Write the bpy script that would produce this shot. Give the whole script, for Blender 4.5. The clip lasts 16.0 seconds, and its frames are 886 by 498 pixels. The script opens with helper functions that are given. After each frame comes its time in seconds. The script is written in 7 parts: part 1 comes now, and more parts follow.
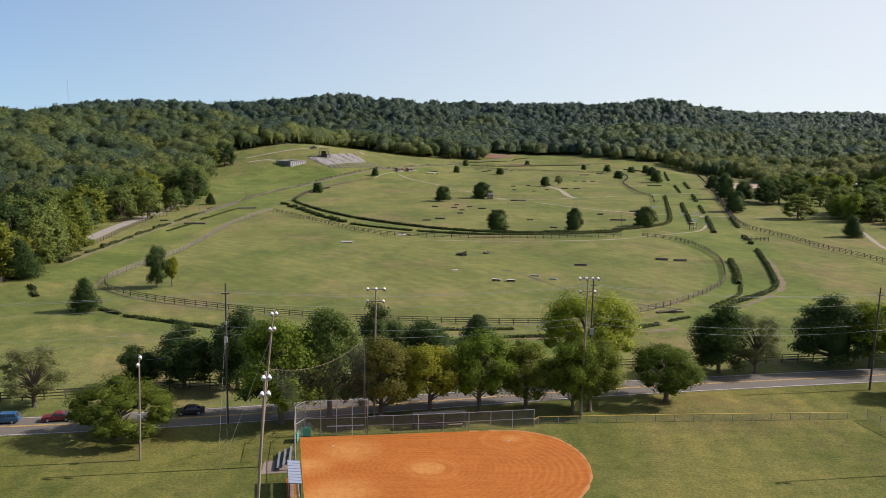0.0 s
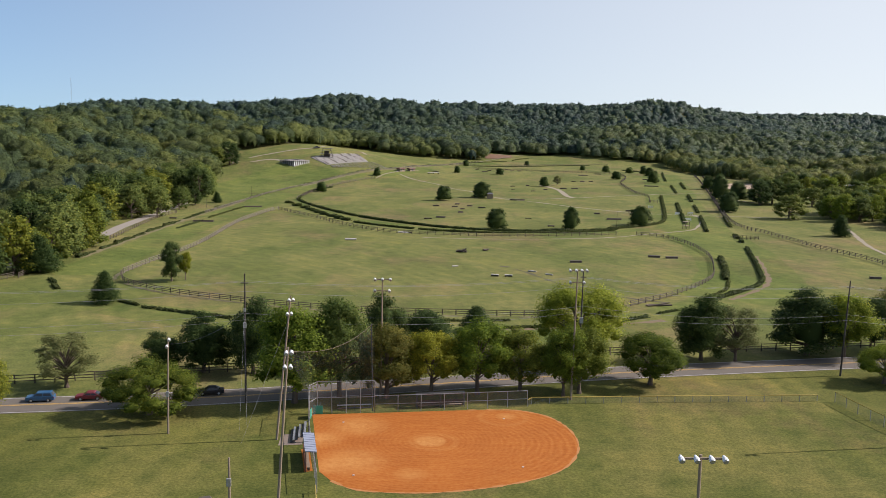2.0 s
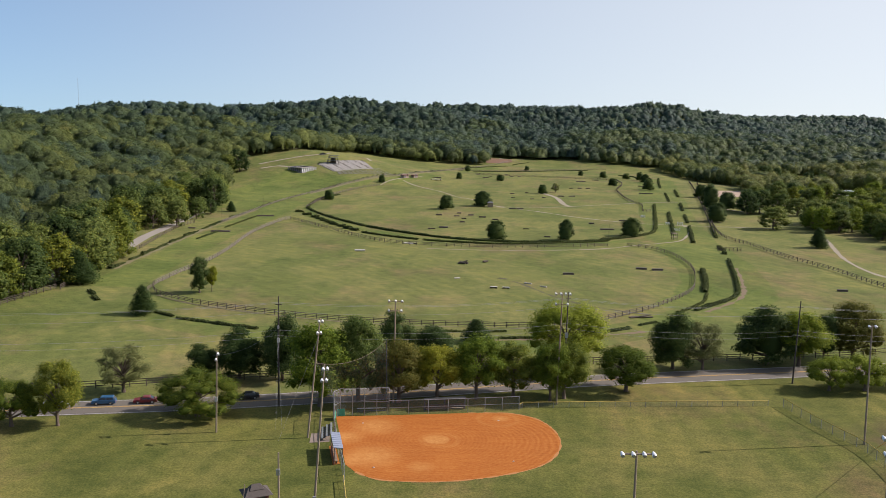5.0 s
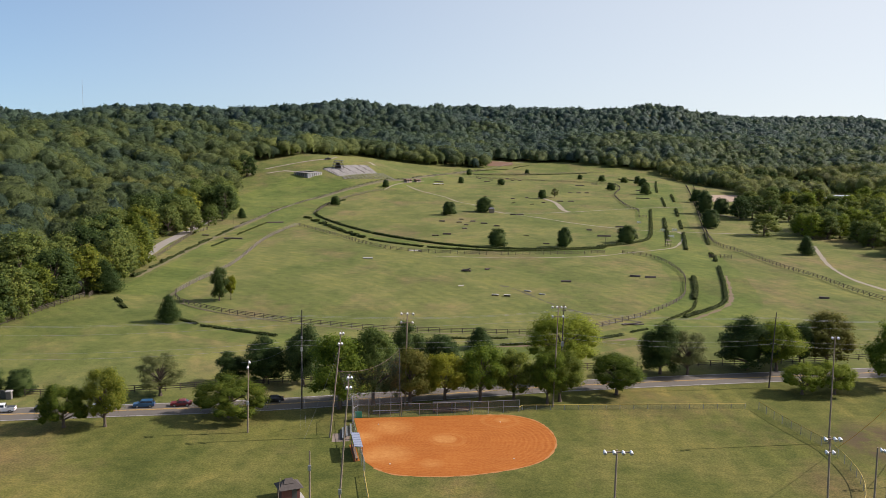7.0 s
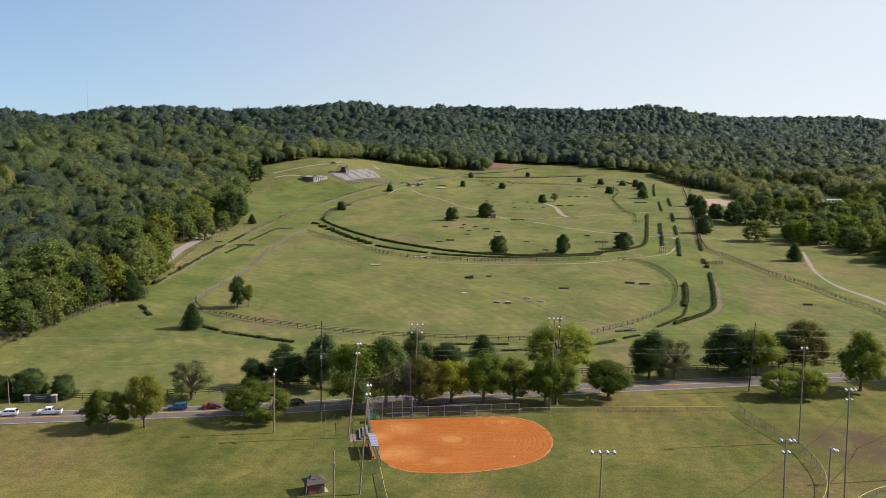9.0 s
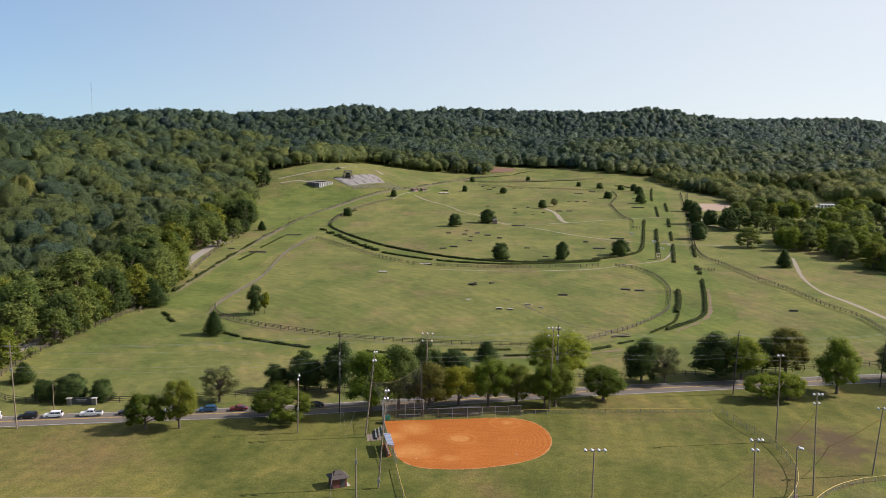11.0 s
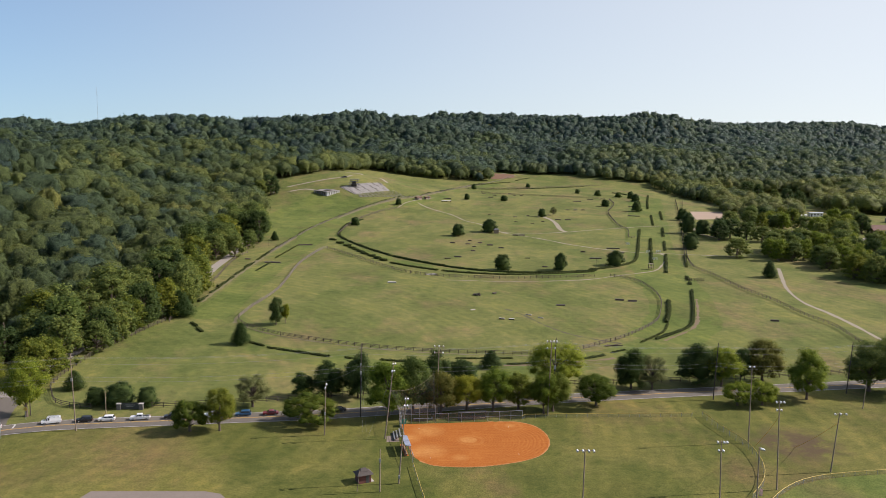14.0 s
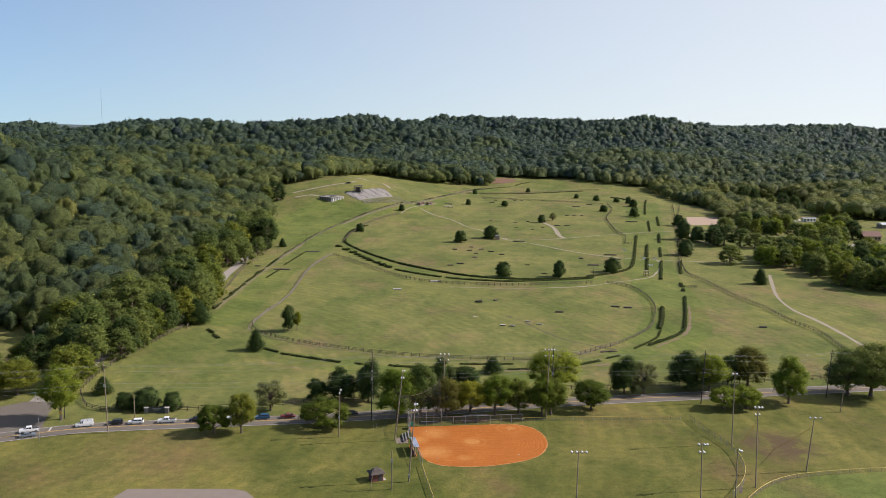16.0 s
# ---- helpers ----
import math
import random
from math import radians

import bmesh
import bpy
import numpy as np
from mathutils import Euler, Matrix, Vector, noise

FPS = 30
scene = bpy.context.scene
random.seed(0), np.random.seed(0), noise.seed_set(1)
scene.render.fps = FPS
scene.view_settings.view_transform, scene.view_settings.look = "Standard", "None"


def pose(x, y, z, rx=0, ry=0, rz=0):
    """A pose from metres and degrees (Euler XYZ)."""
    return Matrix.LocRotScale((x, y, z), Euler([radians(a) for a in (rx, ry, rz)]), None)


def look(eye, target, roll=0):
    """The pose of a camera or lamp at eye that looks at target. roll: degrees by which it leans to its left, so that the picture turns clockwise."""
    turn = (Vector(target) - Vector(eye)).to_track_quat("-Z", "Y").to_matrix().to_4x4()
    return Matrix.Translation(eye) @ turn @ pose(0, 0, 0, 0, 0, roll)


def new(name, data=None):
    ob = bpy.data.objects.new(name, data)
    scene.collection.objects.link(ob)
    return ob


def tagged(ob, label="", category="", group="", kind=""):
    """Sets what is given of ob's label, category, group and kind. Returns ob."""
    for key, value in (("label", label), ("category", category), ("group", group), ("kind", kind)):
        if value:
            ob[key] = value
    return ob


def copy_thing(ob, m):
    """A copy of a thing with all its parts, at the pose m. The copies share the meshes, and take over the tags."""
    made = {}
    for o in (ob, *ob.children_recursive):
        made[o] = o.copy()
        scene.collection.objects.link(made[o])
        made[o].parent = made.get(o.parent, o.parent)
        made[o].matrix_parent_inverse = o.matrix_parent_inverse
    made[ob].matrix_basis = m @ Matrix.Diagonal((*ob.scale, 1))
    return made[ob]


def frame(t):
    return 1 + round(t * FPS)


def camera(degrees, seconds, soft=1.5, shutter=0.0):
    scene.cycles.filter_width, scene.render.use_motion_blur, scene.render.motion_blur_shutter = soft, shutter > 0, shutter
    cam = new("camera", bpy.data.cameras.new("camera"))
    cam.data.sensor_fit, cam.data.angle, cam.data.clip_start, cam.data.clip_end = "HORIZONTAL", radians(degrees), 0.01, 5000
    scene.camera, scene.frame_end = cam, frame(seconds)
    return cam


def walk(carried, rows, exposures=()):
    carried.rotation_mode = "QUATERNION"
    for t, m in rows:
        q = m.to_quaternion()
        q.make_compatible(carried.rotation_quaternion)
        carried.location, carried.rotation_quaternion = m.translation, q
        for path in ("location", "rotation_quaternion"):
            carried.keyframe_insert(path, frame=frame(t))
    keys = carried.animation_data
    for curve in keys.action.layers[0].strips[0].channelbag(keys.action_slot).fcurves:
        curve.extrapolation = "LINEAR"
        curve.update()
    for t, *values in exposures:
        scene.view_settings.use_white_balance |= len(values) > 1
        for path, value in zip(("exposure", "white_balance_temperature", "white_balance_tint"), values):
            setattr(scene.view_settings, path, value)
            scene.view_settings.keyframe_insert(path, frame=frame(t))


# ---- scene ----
cam = camera(52.0, 16.0, soft=0.5)
UNIT = 1.33        # metres to one unit of the plan below; the whole place is laid out in these units and set to size at the end
PATH = [
    (0, (-0.18, 2.64, 36.90), (1.57, 101.58, 22.47), 0.74),
    (0.5, (-0.16, 0.83, 37.38), (1.58, 99.75, 22.86), 0.83),
    (1, (-0.10, -1.48, 37.34), (1.58, 97.46, 22.91), 0.89),
    (1.5, (-0.27, -4.12, 37.33), (1.43, 94.82, 22.94), 0.93),
    (2, (-0.46, -6.97, 37.49), (1.25, 91.97, 23.05), 0.93),
    (2.5, (-0.38, -9.75, 37.76), (1.25, 89.18, 23.26), 0.96),
    (3, (-0.59, -12.89, 38.92), (1.04, 86.02, 24.31), 1.00),
    (3.5, (-0.80, -16.17, 40.40), (0.82, 82.74, 25.77), 1.06),
    (4, (-0.94, -19.57, 41.93), (0.64, 79.34, 27.26), 1.05),
    (6.5, (-2.34, -36.77, 48.99), (-0.82, 62.09, 34.03), 1.14),
    (7, (-2.74, -40.35, 50.35), (-1.24, 58.51, 35.32), 1.07),
    (7.5, (-2.92, -43.82, 51.82), (-1.48, 55.02, 36.69), 1.06),
    (8, (-3.36, -47.24, 53.15), (-1.93, 51.60, 37.98), 1.09),
    (8.5, (-3.78, -50.75, 54.52), (-2.35, 48.07, 39.30), 1.08),
    (9, (-4.12, -54.64, 56.25), (-2.71, 44.16, 40.88), 1.06),
    (11.5, (-6.44, -72.48, 63.18), (-5.05, 26.29, 47.65), 1.04),
    (12, (-6.85, -75.81, 64.62), (-5.45, 22.96, 49.05), 1.08),
    (12.5, (-7.35, -79.51, 66.08), (-5.95, 19.25, 50.49), 1.07),
    (13, (-7.75, -83.19, 67.53), (-6.35, 15.57, 51.94), 1.06),
    (13.5, (-8.14, -86.72, 68.98), (-6.75, 12.04, 53.36), 1.05),
    (14, (-8.72, -90.29, 70.35), (-7.29, 8.47, 54.74), 1.07),
    (14.5, (-9.03, -93.77, 71.79), (-7.62, 4.99, 56.16), 1.05),
    (15, (-9.51, -97.38, 73.20), (-8.09, 1.38, 57.56), 1.09),
    (15.5, (-10.04, -101.21, 74.60), (-8.58, -2.45, 58.99), 1.07),
    (16, (-10.20, -104.74, 76.38), (-8.81, -5.99, 60.70), 1.06),
]
walk(cam, [(t, look(Vector(eye) * UNIT, Vector(target) * UNIT, roll)) for t, eye, target, roll in PATH],
     exposures=((0.0, 0.46, 6500, 15), (16.0, 0.46, 6500, 15)))

# ---------------------------------------------------------------- light
SUN_AZ, SUN_EL = 8.5, 36.0          # degrees from +x towards +y, and above the ground
world = bpy.data.worlds.new("sky")
scene.world = world
world.use_nodes = True
wn = world.node_tree.nodes
sky = wn.new("ShaderNodeTexSky")
sky.sky_type = "NISHITA"
sky.sun_disc = False
sky.sun_elevation = radians(SUN_EL)
sky.sun_rotation = radians(90 - SUN_AZ)
sky.air_density, sky.dust_density, sky.ozone_density, sky.altitude = 1.0, 1.3, 2.0, 200
wn["Background"].inputs["Strength"].default_value = 0.122
where = wn.new("ShaderNodeTexCoord")
lift = wn.new("ShaderNodeMapping")
lift.inputs["Location"].default_value = (0, 0, 0.12)      # the hazy lowest band lies behind the hills
world.node_tree.links.new(where.outputs["Generated"], lift.inputs["Vector"])
world.node_tree.links.new(lift.outputs["Vector"], sky.inputs["Vector"])
cool = wn.new("ShaderNodeMix")
cool.data_type, cool.blend_type = "RGBA", "MULTIPLY"
cool.inputs[0].default_value = 1.0
pale = wn.new("ShaderNodeMix")
pale.data_type, pale.blend_type = "RGBA", "MIX"
pale.inputs[7].default_value = (5.7, 5.65, 5.15, 1)
side = wn.new("ShaderNodeVectorMath")
side.operation, side.inputs[1].default_value = "DOT_PRODUCT", (math.cos(radians(SUN_AZ)), math.sin(radians(SUN_AZ)), 0)
world.node_tree.links.new(where.outputs["Generated"], side.inputs[0])
milk = wn.new("ShaderNodeMapRange")      # haze thickens towards the sun's side of the sky
milk.interpolation_type = "SMOOTHSTEP"
milk.inputs["From Min"].default_value, milk.inputs["From Max"].default_value = -0.55, 0.75
milk.inputs["To Min"].default_value, milk.inputs["To Max"].default_value = 0.0, 0.6
world.node_tree.links.new(side.outputs["Value"], milk.inputs["Value"])
world.node_tree.links.new(milk.outputs["Result"], pale.inputs[0])
hue = wn.new("ShaderNodeMix")
hue.data_type = "RGBA"
hue.inputs[6].default_value, hue.inputs[7].default_value = (0.80, 0.915, 0.96, 1), (1.0, 0.985, 0.92, 1)
world.node_tree.links.new(milk.outputs["Result"], hue.inputs[0])
world.node_tree.links.new(hue.outputs[2], cool.inputs[7])
world.node_tree.links.new(sky.outputs["Color"], cool.inputs[6])
world.node_tree.links.new(cool.outputs[2], pale.inputs[6])
world.node_tree.links.new(pale.outputs[2], wn["Background"].inputs["Color"])
sun_lamp = bpy.data.lights.new("sun", "SUN")
sun_lamp.energy, sun_lamp.angle, sun_lamp.color = 4.6, radians(0.53), (1.0, 0.94, 0.90)
sun = new("sun", sun_lamp)
sun_dir = Vector((math.cos(radians(SUN_EL)) * math.cos(radians(SUN_AZ)), math.cos(radians(SUN_EL)) * math.sin(radians(SUN_AZ)), math.sin(radians(SUN_EL))))
sun.matrix_world = look(sun_dir * 100, (0, 0, 0))


# ---------------------------------------------------------------- materials
def nodes_of(name):
    m = bpy.data.materials.new(name)
    m.use_nodes = True
    nt = m.node_tree
    return m, nt, nt.nodes["Principled BSDF"]


def noise_node(nt, scale, detail=4.0, rough=0.55, stretch=(1, 1, 1), coord="Object"):
    tc = nt.nodes.new("ShaderNodeTexCoord")
    mp = nt.nodes.new("ShaderNodeMapping")
    mp.inputs["Scale"].default_value = stretch
    nz = nt.nodes.new("ShaderNodeTexNoise")
    nz.inputs["Scale"].default_value, nz.inputs["Detail"].default_value, nz.inputs["Roughness"].default_value = scale, detail, rough
    nt.links.new(tc.outputs[coord], mp.inputs["Vector"])
    nt.links.new(mp.outputs["Vector"], nz.inputs["Vector"])
    return nz.outputs["Fac"]


def ramp(nt, fac, stops):
    r = nt.nodes.new("ShaderNodeValToRGB")
    els = r.color_ramp.elements
    while len(els) < len(stops):
        els.new(0.5)
    for e, (p, c) in zip(els, stops):
        e.position, e.color = p, (*c, 1)
    nt.links.new(fac, r.inputs["Fac"])
    return r.outputs["Color"]


def mix(nt, fac, a, b, kind="MIX"):
    m = nt.nodes.new("ShaderNodeMix")
    m.data_type, m.blend_type = "RGBA", kind
    for sock, v in ((m.inputs[0], fac), (m.inputs[6], a), (m.inputs[7], b)):
        if isinstance(v, (int, float)):
            sock.default_value = v
        elif isinstance(v, tuple):
            sock.default_value = (*v, 1)
        else:
            nt.links.new(v, sock)
    return m.outputs[2]


def bump(nt, bsdf, fac, strength, dist):
    b = nt.nodes.new("ShaderNodeBump")
    b.inputs["Strength"].default_value, b.inputs["Distance"].default_value = strength, dist
    nt.links.new(fac, b.inputs["Height"])
    nt.links.new(b.outputs["Normal"], bsdf.inputs["Normal"])


def plain(name, a, b, scale=2.0, rough=0.7, metal=0.0, relief=0.0, stretch=(1, 1, 1)):
    """A surface that varies between two colours at two scales."""
    m, nt, bs = nodes_of(name)
    big, fine = noise_node(nt, scale, 5, 0.6, stretch), noise_node(nt, scale * 9, 3, 0.6, stretch)
    c = mix(nt, big, a, b)
    c = mix(nt, 0.35, c, ramp(nt, fine, [(0.3, a), (0.7, b)]))
    nt.links.new(c, bs.inputs["Base Color"])
    bs.inputs["Roughness"].default_value, bs.inputs["Metallic"].default_value = rough, metal
    if relief:
        bump(nt, bs, fine, 0.6, relief)
    return m


def grass(name, lush, dry, worn, dryness=0.0, bare=None):
    """Mown grass: broad drier areas, soft smudges, brown thin spots, tufts, and faint mowing lines."""
    m, nt, bs = nodes_of(name)
    wide = noise_node(nt, 0.012, 4, 0.6, (1, 0.7, 1))
    patch = noise_node(nt, 0.05, 5, 0.6, (0.8, 0.5, 1))
    smudge = noise_node(nt, 0.13, 5, 0.62, (1.0, 0.8, 1))
    thin = noise_node(nt, 0.034, 6, 0.66, (1, 0.6, 1))
    mottle = noise_node(nt, 0.5, 5, 0.7)
    blade = noise_node(nt, 3.2, 4, 0.75)
    streak = noise_node(nt, 0.30, 3, 0.6, (0.10, 1.8, 1))
    gold = (dry[0] * 1.06, dry[1] * 1.08, dry[2] * 0.9)
    base = ramp(nt, wide, [(0.38 - dryness, lush), (0.60 - dryness, dry)])
    base = mix(nt, 0.5, base, ramp(nt, patch, [(0.36, tuple(0.78 * v for v in lush)), (0.47, lush), (0.54, dry), (0.62, gold), (0.70, dry)]))
    brown = ramp(nt, thin, [(0.51, (0, 0, 0)), (0.67, (0.58, 0.58, 0.58))])
    base = mix(nt, brown, base, (worn[0] * 0.80, worn[1] * 0.68, worn[2] * 0.80))
    base = mix(nt, 0.06, base, ramp(nt, streak, [(0.38, tuple(0.62 * v for v in lush)), (0.62, gold)]))
    base = mix(nt, 1.0, base, ramp(nt, smudge, [(0.34, (0.78, 0.83, 0.80)), (0.47, (0.97, 0.98, 0.97)), (0.55, (1.02, 1.01, 1.0)), (0.68, (1.18, 1.12, 1.08))]), "MULTIPLY")
    base = mix(nt, 1.0, base, ramp(nt, mottle, [(0.34, (0.80, 0.84, 0.82)), (0.50, (1.0, 1.0, 1.0)), (0.66, (1.16, 1.12, 1.10))]), "MULTIPLY")
    base = mix(nt, 1.0, base, ramp(nt, blade, [(0.38, (0.70, 0.74, 0.72)), (0.62, (1.26, 1.22, 1.22))]), "MULTIPLY")
    tc, mp, rows = nt.nodes.new("ShaderNodeTexCoord"), nt.nodes.new("ShaderNodeMapping"), nt.nodes.new("ShaderNodeTexWave")
    mp.inputs["Location"].default_value = (150, -120, 0)
    rows.wave_type, rows.rings_direction = "RINGS", "Z"
    rows.inputs["Scale"].default_value, rows.inputs["Distortion"].default_value, rows.inputs["Detail"].default_value, rows.inputs["Detail Scale"].default_value = 0.075, 4.0, 2, 0.2
    nt.links.new(tc.outputs["Object"], mp.inputs["Vector"])
    nt.links.new(mp.outputs["Vector"], rows.inputs["Vector"])
    base = mix(nt, ramp(nt, smudge, [(0.42, (0.1, 0.1, 0.1)), (0.6, (0.8, 0.8, 0.8))]), base, mix(nt, 1.0, base, ramp(nt, rows.outputs["Fac"], [(0.2, (0.90, 0.93, 0.91)), (0.8, (1.10, 1.07, 1.08))]), "MULTIPLY"))
    if bare:
        dist, fade, spot = nt.nodes.new("ShaderNodeVectorMath"), nt.nodes.new("ShaderNodeMath"), nt.nodes.new("ShaderNodeMath")
        dist.operation, dist.inputs[1].default_value = "DISTANCE", (bare[0], bare[1], 0)
        nt.links.new(tc.outputs["Object"], dist.inputs[0])
        fade.operation, fade.use_clamp = "MULTIPLY_ADD", True
        fade.inputs[1].default_value, fade.inputs[2].default_value = -1.6 / bare[2], 1.75
        nt.links.new(dist.outputs["Value"], fade.inputs[0])
        spot.operation = "MULTIPLY"
        nt.links.new(fade.outputs[0], spot.inputs[0])
        nt.links.new(ramp(nt, noise_node(nt, 0.2, 6, 0.7), [(0.38, (0, 0, 0)), (0.54, (0.95, 0.95, 0.95))]), spot.inputs[1])
        base = mix(nt, spot.outputs[0], base, (0.094, 0.066, 0.038))
    nt.links.new(base, bs.inputs["Base Color"])
    bs.inputs["Roughness"].default_value = 0.95
    bs.inputs["Specular IOR Level"].default_value = 0.08
    bump(nt, bs, mottle, 0.5, 0.3)
    return m


def leafy(name, a, b, c):
    """Foliage: leaves differ one from another and from tree to tree; light passes through them a little."""
    m, nt, bs = nodes_of(name)
    geo, info = nt.nodes.new("ShaderNodeNewGeometry"), nt.nodes.new("ShaderNodeObjectInfo")
    leaf = ramp(nt, geo.outputs["Random Per Island"], [(0.0, a), (0.6, b), (1.0, c)])
    tone = ramp(nt, info.outputs["Random"], [(0.0, (0.72, 0.8, 0.7)), (0.5, (1.0, 1.0, 1.0)), (1.0, (1.18, 1.12, 0.95))])
    col = mix(nt, 1.0, leaf, tone, "MULTIPLY")
    nt.links.new(col, bs.inputs["Base Color"])
    bs.inputs["Roughness"].default_value = 0.6
    bs.inputs["Specular IOR Level"].default_value = 0.08
    tr = nt.nodes.new("ShaderNodeBsdfTranslucent")
    nt.links.new(col, tr.inputs["Color"])
    mx = nt.nodes.new("ShaderNodeMixShader")
    mx.inputs[0].default_value = 0.48
    nt.links.new(bs.outputs[0], mx.inputs[1])
    nt.links.new(tr.outputs[0], mx.inputs[2])
    nt.links.new(mx.outputs[0], nt.nodes["Material Output"].inputs["Surface"])
    return m


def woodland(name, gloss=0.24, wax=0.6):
    """Canopy of many trees: the species of each crown comes from its own value 'tint'. Low tints paint in the blue of
    haze.
    """
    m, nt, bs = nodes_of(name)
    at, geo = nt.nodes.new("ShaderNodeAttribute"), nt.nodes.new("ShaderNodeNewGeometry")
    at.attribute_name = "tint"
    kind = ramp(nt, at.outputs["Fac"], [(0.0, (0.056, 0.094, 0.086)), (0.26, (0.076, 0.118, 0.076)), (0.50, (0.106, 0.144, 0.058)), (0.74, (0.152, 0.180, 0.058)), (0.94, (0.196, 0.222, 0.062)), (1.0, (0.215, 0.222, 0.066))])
    leaf = ramp(nt, geo.outputs["Random Per Island"], [(0.0, (0.75, 0.77, 0.77)), (1.0, (1.22, 1.2, 1.12))])
    col = mix(nt, 1.0, kind, leaf, "MULTIPLY")
    clump, fine = noise_node(nt, 0.42, 4, 0.65), noise_node(nt, 1.5, 4, 0.72)
    col = mix(nt, 1.0, col, ramp(nt, clump, [(0.34, (0.66, 0.70, 0.70)), (0.66, (1.24, 1.22, 1.14))]), "MULTIPLY")
    col = mix(nt, 1.0, col, ramp(nt, fine, [(0.36, (0.60, 0.63, 0.62)), (0.64, (1.34, 1.32, 1.22))]), "MULTIPLY")
    nt.links.new(col, bs.inputs["Base Color"])
    bs.inputs["Roughness"].default_value = wax
    bs.inputs["Specular IOR Level"].default_value = gloss
    bump(nt, bs, fine, 1.0, 1.6)
    tr, mx = nt.nodes.new("ShaderNodeBsdfTranslucent"), nt.nodes.new("ShaderNodeMixShader")
    nt.links.new(col, tr.inputs["Color"])
    mx.inputs[0].default_value = 0.42
    nt.links.new(bs.outputs[0], mx.inputs[1])
    nt.links.new(tr.outputs[0], mx.inputs[2])
    nt.links.new(mx.outputs[0], nt.nodes["Material Output"].inputs["Surface"])
    return m


M = {}
M["grass"] = grass("meadow grass", (0.108, 0.127, 0.035), (0.174, 0.166, 0.057), (0.262, 0.204, 0.098), -0.02)
M["turf"] = grass("race track turf", (0.096, 0.124, 0.030), (0.146, 0.160, 0.045), (0.200, 0.182, 0.065), -0.06)
M["lawn"] = grass("outfield lawn", (0.077, 0.093, 0.020), (0.148, 0.134, 0.040), (0.205, 0.140, 0.070), 0.03)
M["park"] = grass("park grass beside the road", (0.079, 0.092, 0.021), (0.158, 0.143, 0.042), (0.205, 0.152, 0.068), bare=(70.5, 94.5, 11.5))
# the blue haze of distance is put into this base colour
M["far_woods"] = plain("distant woods blued by haze", (0.040, 0.060, 0.060), (0.080, 0.105, 0.100), 0.02, 0.95, relief=0.0)
M["rough"] = plain("rough unmown dry grass", (0.105, 0.092, 0.036), (0.185, 0.155, 0.075), 0.4, 0.95, relief=0.05)
M["ditch"] = plain("rank dark grass and mud", (0.045, 0.042, 0.018), (0.10, 0.085, 0.035), 0.8, 0.95, relief=0.03)
M["pad"] = plain("worn old paving", (0.155, 0.122, 0.098), (0.23, 0.188, 0.155), 0.5, 0.95, relief=0.01)
M["lane"] = plain("worn grey lane surface", (0.20, 0.175, 0.15), (0.30, 0.265, 0.23), 0.3, 0.9, relief=0.01)
M["asphalt"] = plain("asphalt", (0.098, 0.082, 0.064), (0.148, 0.127, 0.102), 0.25, 0.9, relief=0.01)
M["concrete"] = plain("weathered concrete", (0.30, 0.28, 0.25), (0.42, 0.40, 0.36), 0.6, 0.9, relief=0.01)
M["gravel"] = plain("pale gravel", (0.20, 0.17, 0.115), (0.31, 0.26, 0.19), 0.5, 0.95, relief=0.02)
M["white_line"] = plain("worn white road paint", (0.30, 0.29, 0.27), (0.62, 0.61, 0.58), 0.7, 0.7)
M["yellow_line"] = plain("worn yellow road paint", (0.5, 0.28, 0.04), (0.65, 0.4, 0.08), 1.5, 0.7)
M["earth"] = plain("trodden brown earth with thin grass", (0.115, 0.082, 0.040), (0.190, 0.130, 0.078), 0.5, 0.95, relief=0.03)
M["soil"] = plain("bare red soil", (0.12, 0.058, 0.028), (0.165, 0.085, 0.045), 0.1, 0.95, relief=0.05)
M["sand"] = plain("riding arena sand", (0.29, 0.205, 0.14), (0.37, 0.265, 0.185), 0.1, 0.95)
M["bark"] = plain("bark", (0.07, 0.05, 0.035), (0.15, 0.11, 0.08), 3, 0.9, relief=0.03, stretch=(1, 1, 0.2))
M["fence_wood"] = plain("weathered dark fence wood", (0.042, 0.033, 0.025), (0.105, 0.080, 0.058), 2, 0.85, relief=0.01)
M["fence_pale"] = plain("pale weathered grey fence boards", (0.12, 0.10, 0.08), (0.26, 0.22, 0.18), 0.6, 0.85, relief=0.01)
M["fence_grey"] = plain("weathered brown-grey fence boards", (0.066, 0.050, 0.038), (0.145, 0.112, 0.083), 1.2, 0.85, relief=0.01)
M["pole_wood"] = plain("weathered pole wood", (0.17, 0.125, 0.085), (0.30, 0.235, 0.17), 3, 0.85, relief=0.01, stretch=(1, 1, 0.1))
M["dark_pole"] = plain("creosoted pole wood", (0.035, 0.028, 0.022), (0.08, 0.065, 0.05), 3, 0.85, relief=0.01, stretch=(1, 1, 0.1))
M["steel"] = plain("galvanised steel", (0.28, 0.28, 0.27), (0.42, 0.42, 0.41), 4, 0.5, 0.5)
M["dark_steel"] = plain("dull dark steel", (0.06, 0.06, 0.06), (0.12, 0.12, 0.12), 4, 0.55, 0.6)
M["yellow"] = plain("sun-faded yellow fence cap", (0.36, 0.25, 0.04), (0.50, 0.36, 0.08), 2, 0.6)
M["white"] = plain("white enamel", (0.62, 0.62, 0.6), (0.8, 0.8, 0.78), 3, 0.4)
M["hedge"] = leafy("clipped hedge leaves", (0.046, 0.064, 0.022), (0.080, 0.100, 0.034), (0.125, 0.135, 0.050))
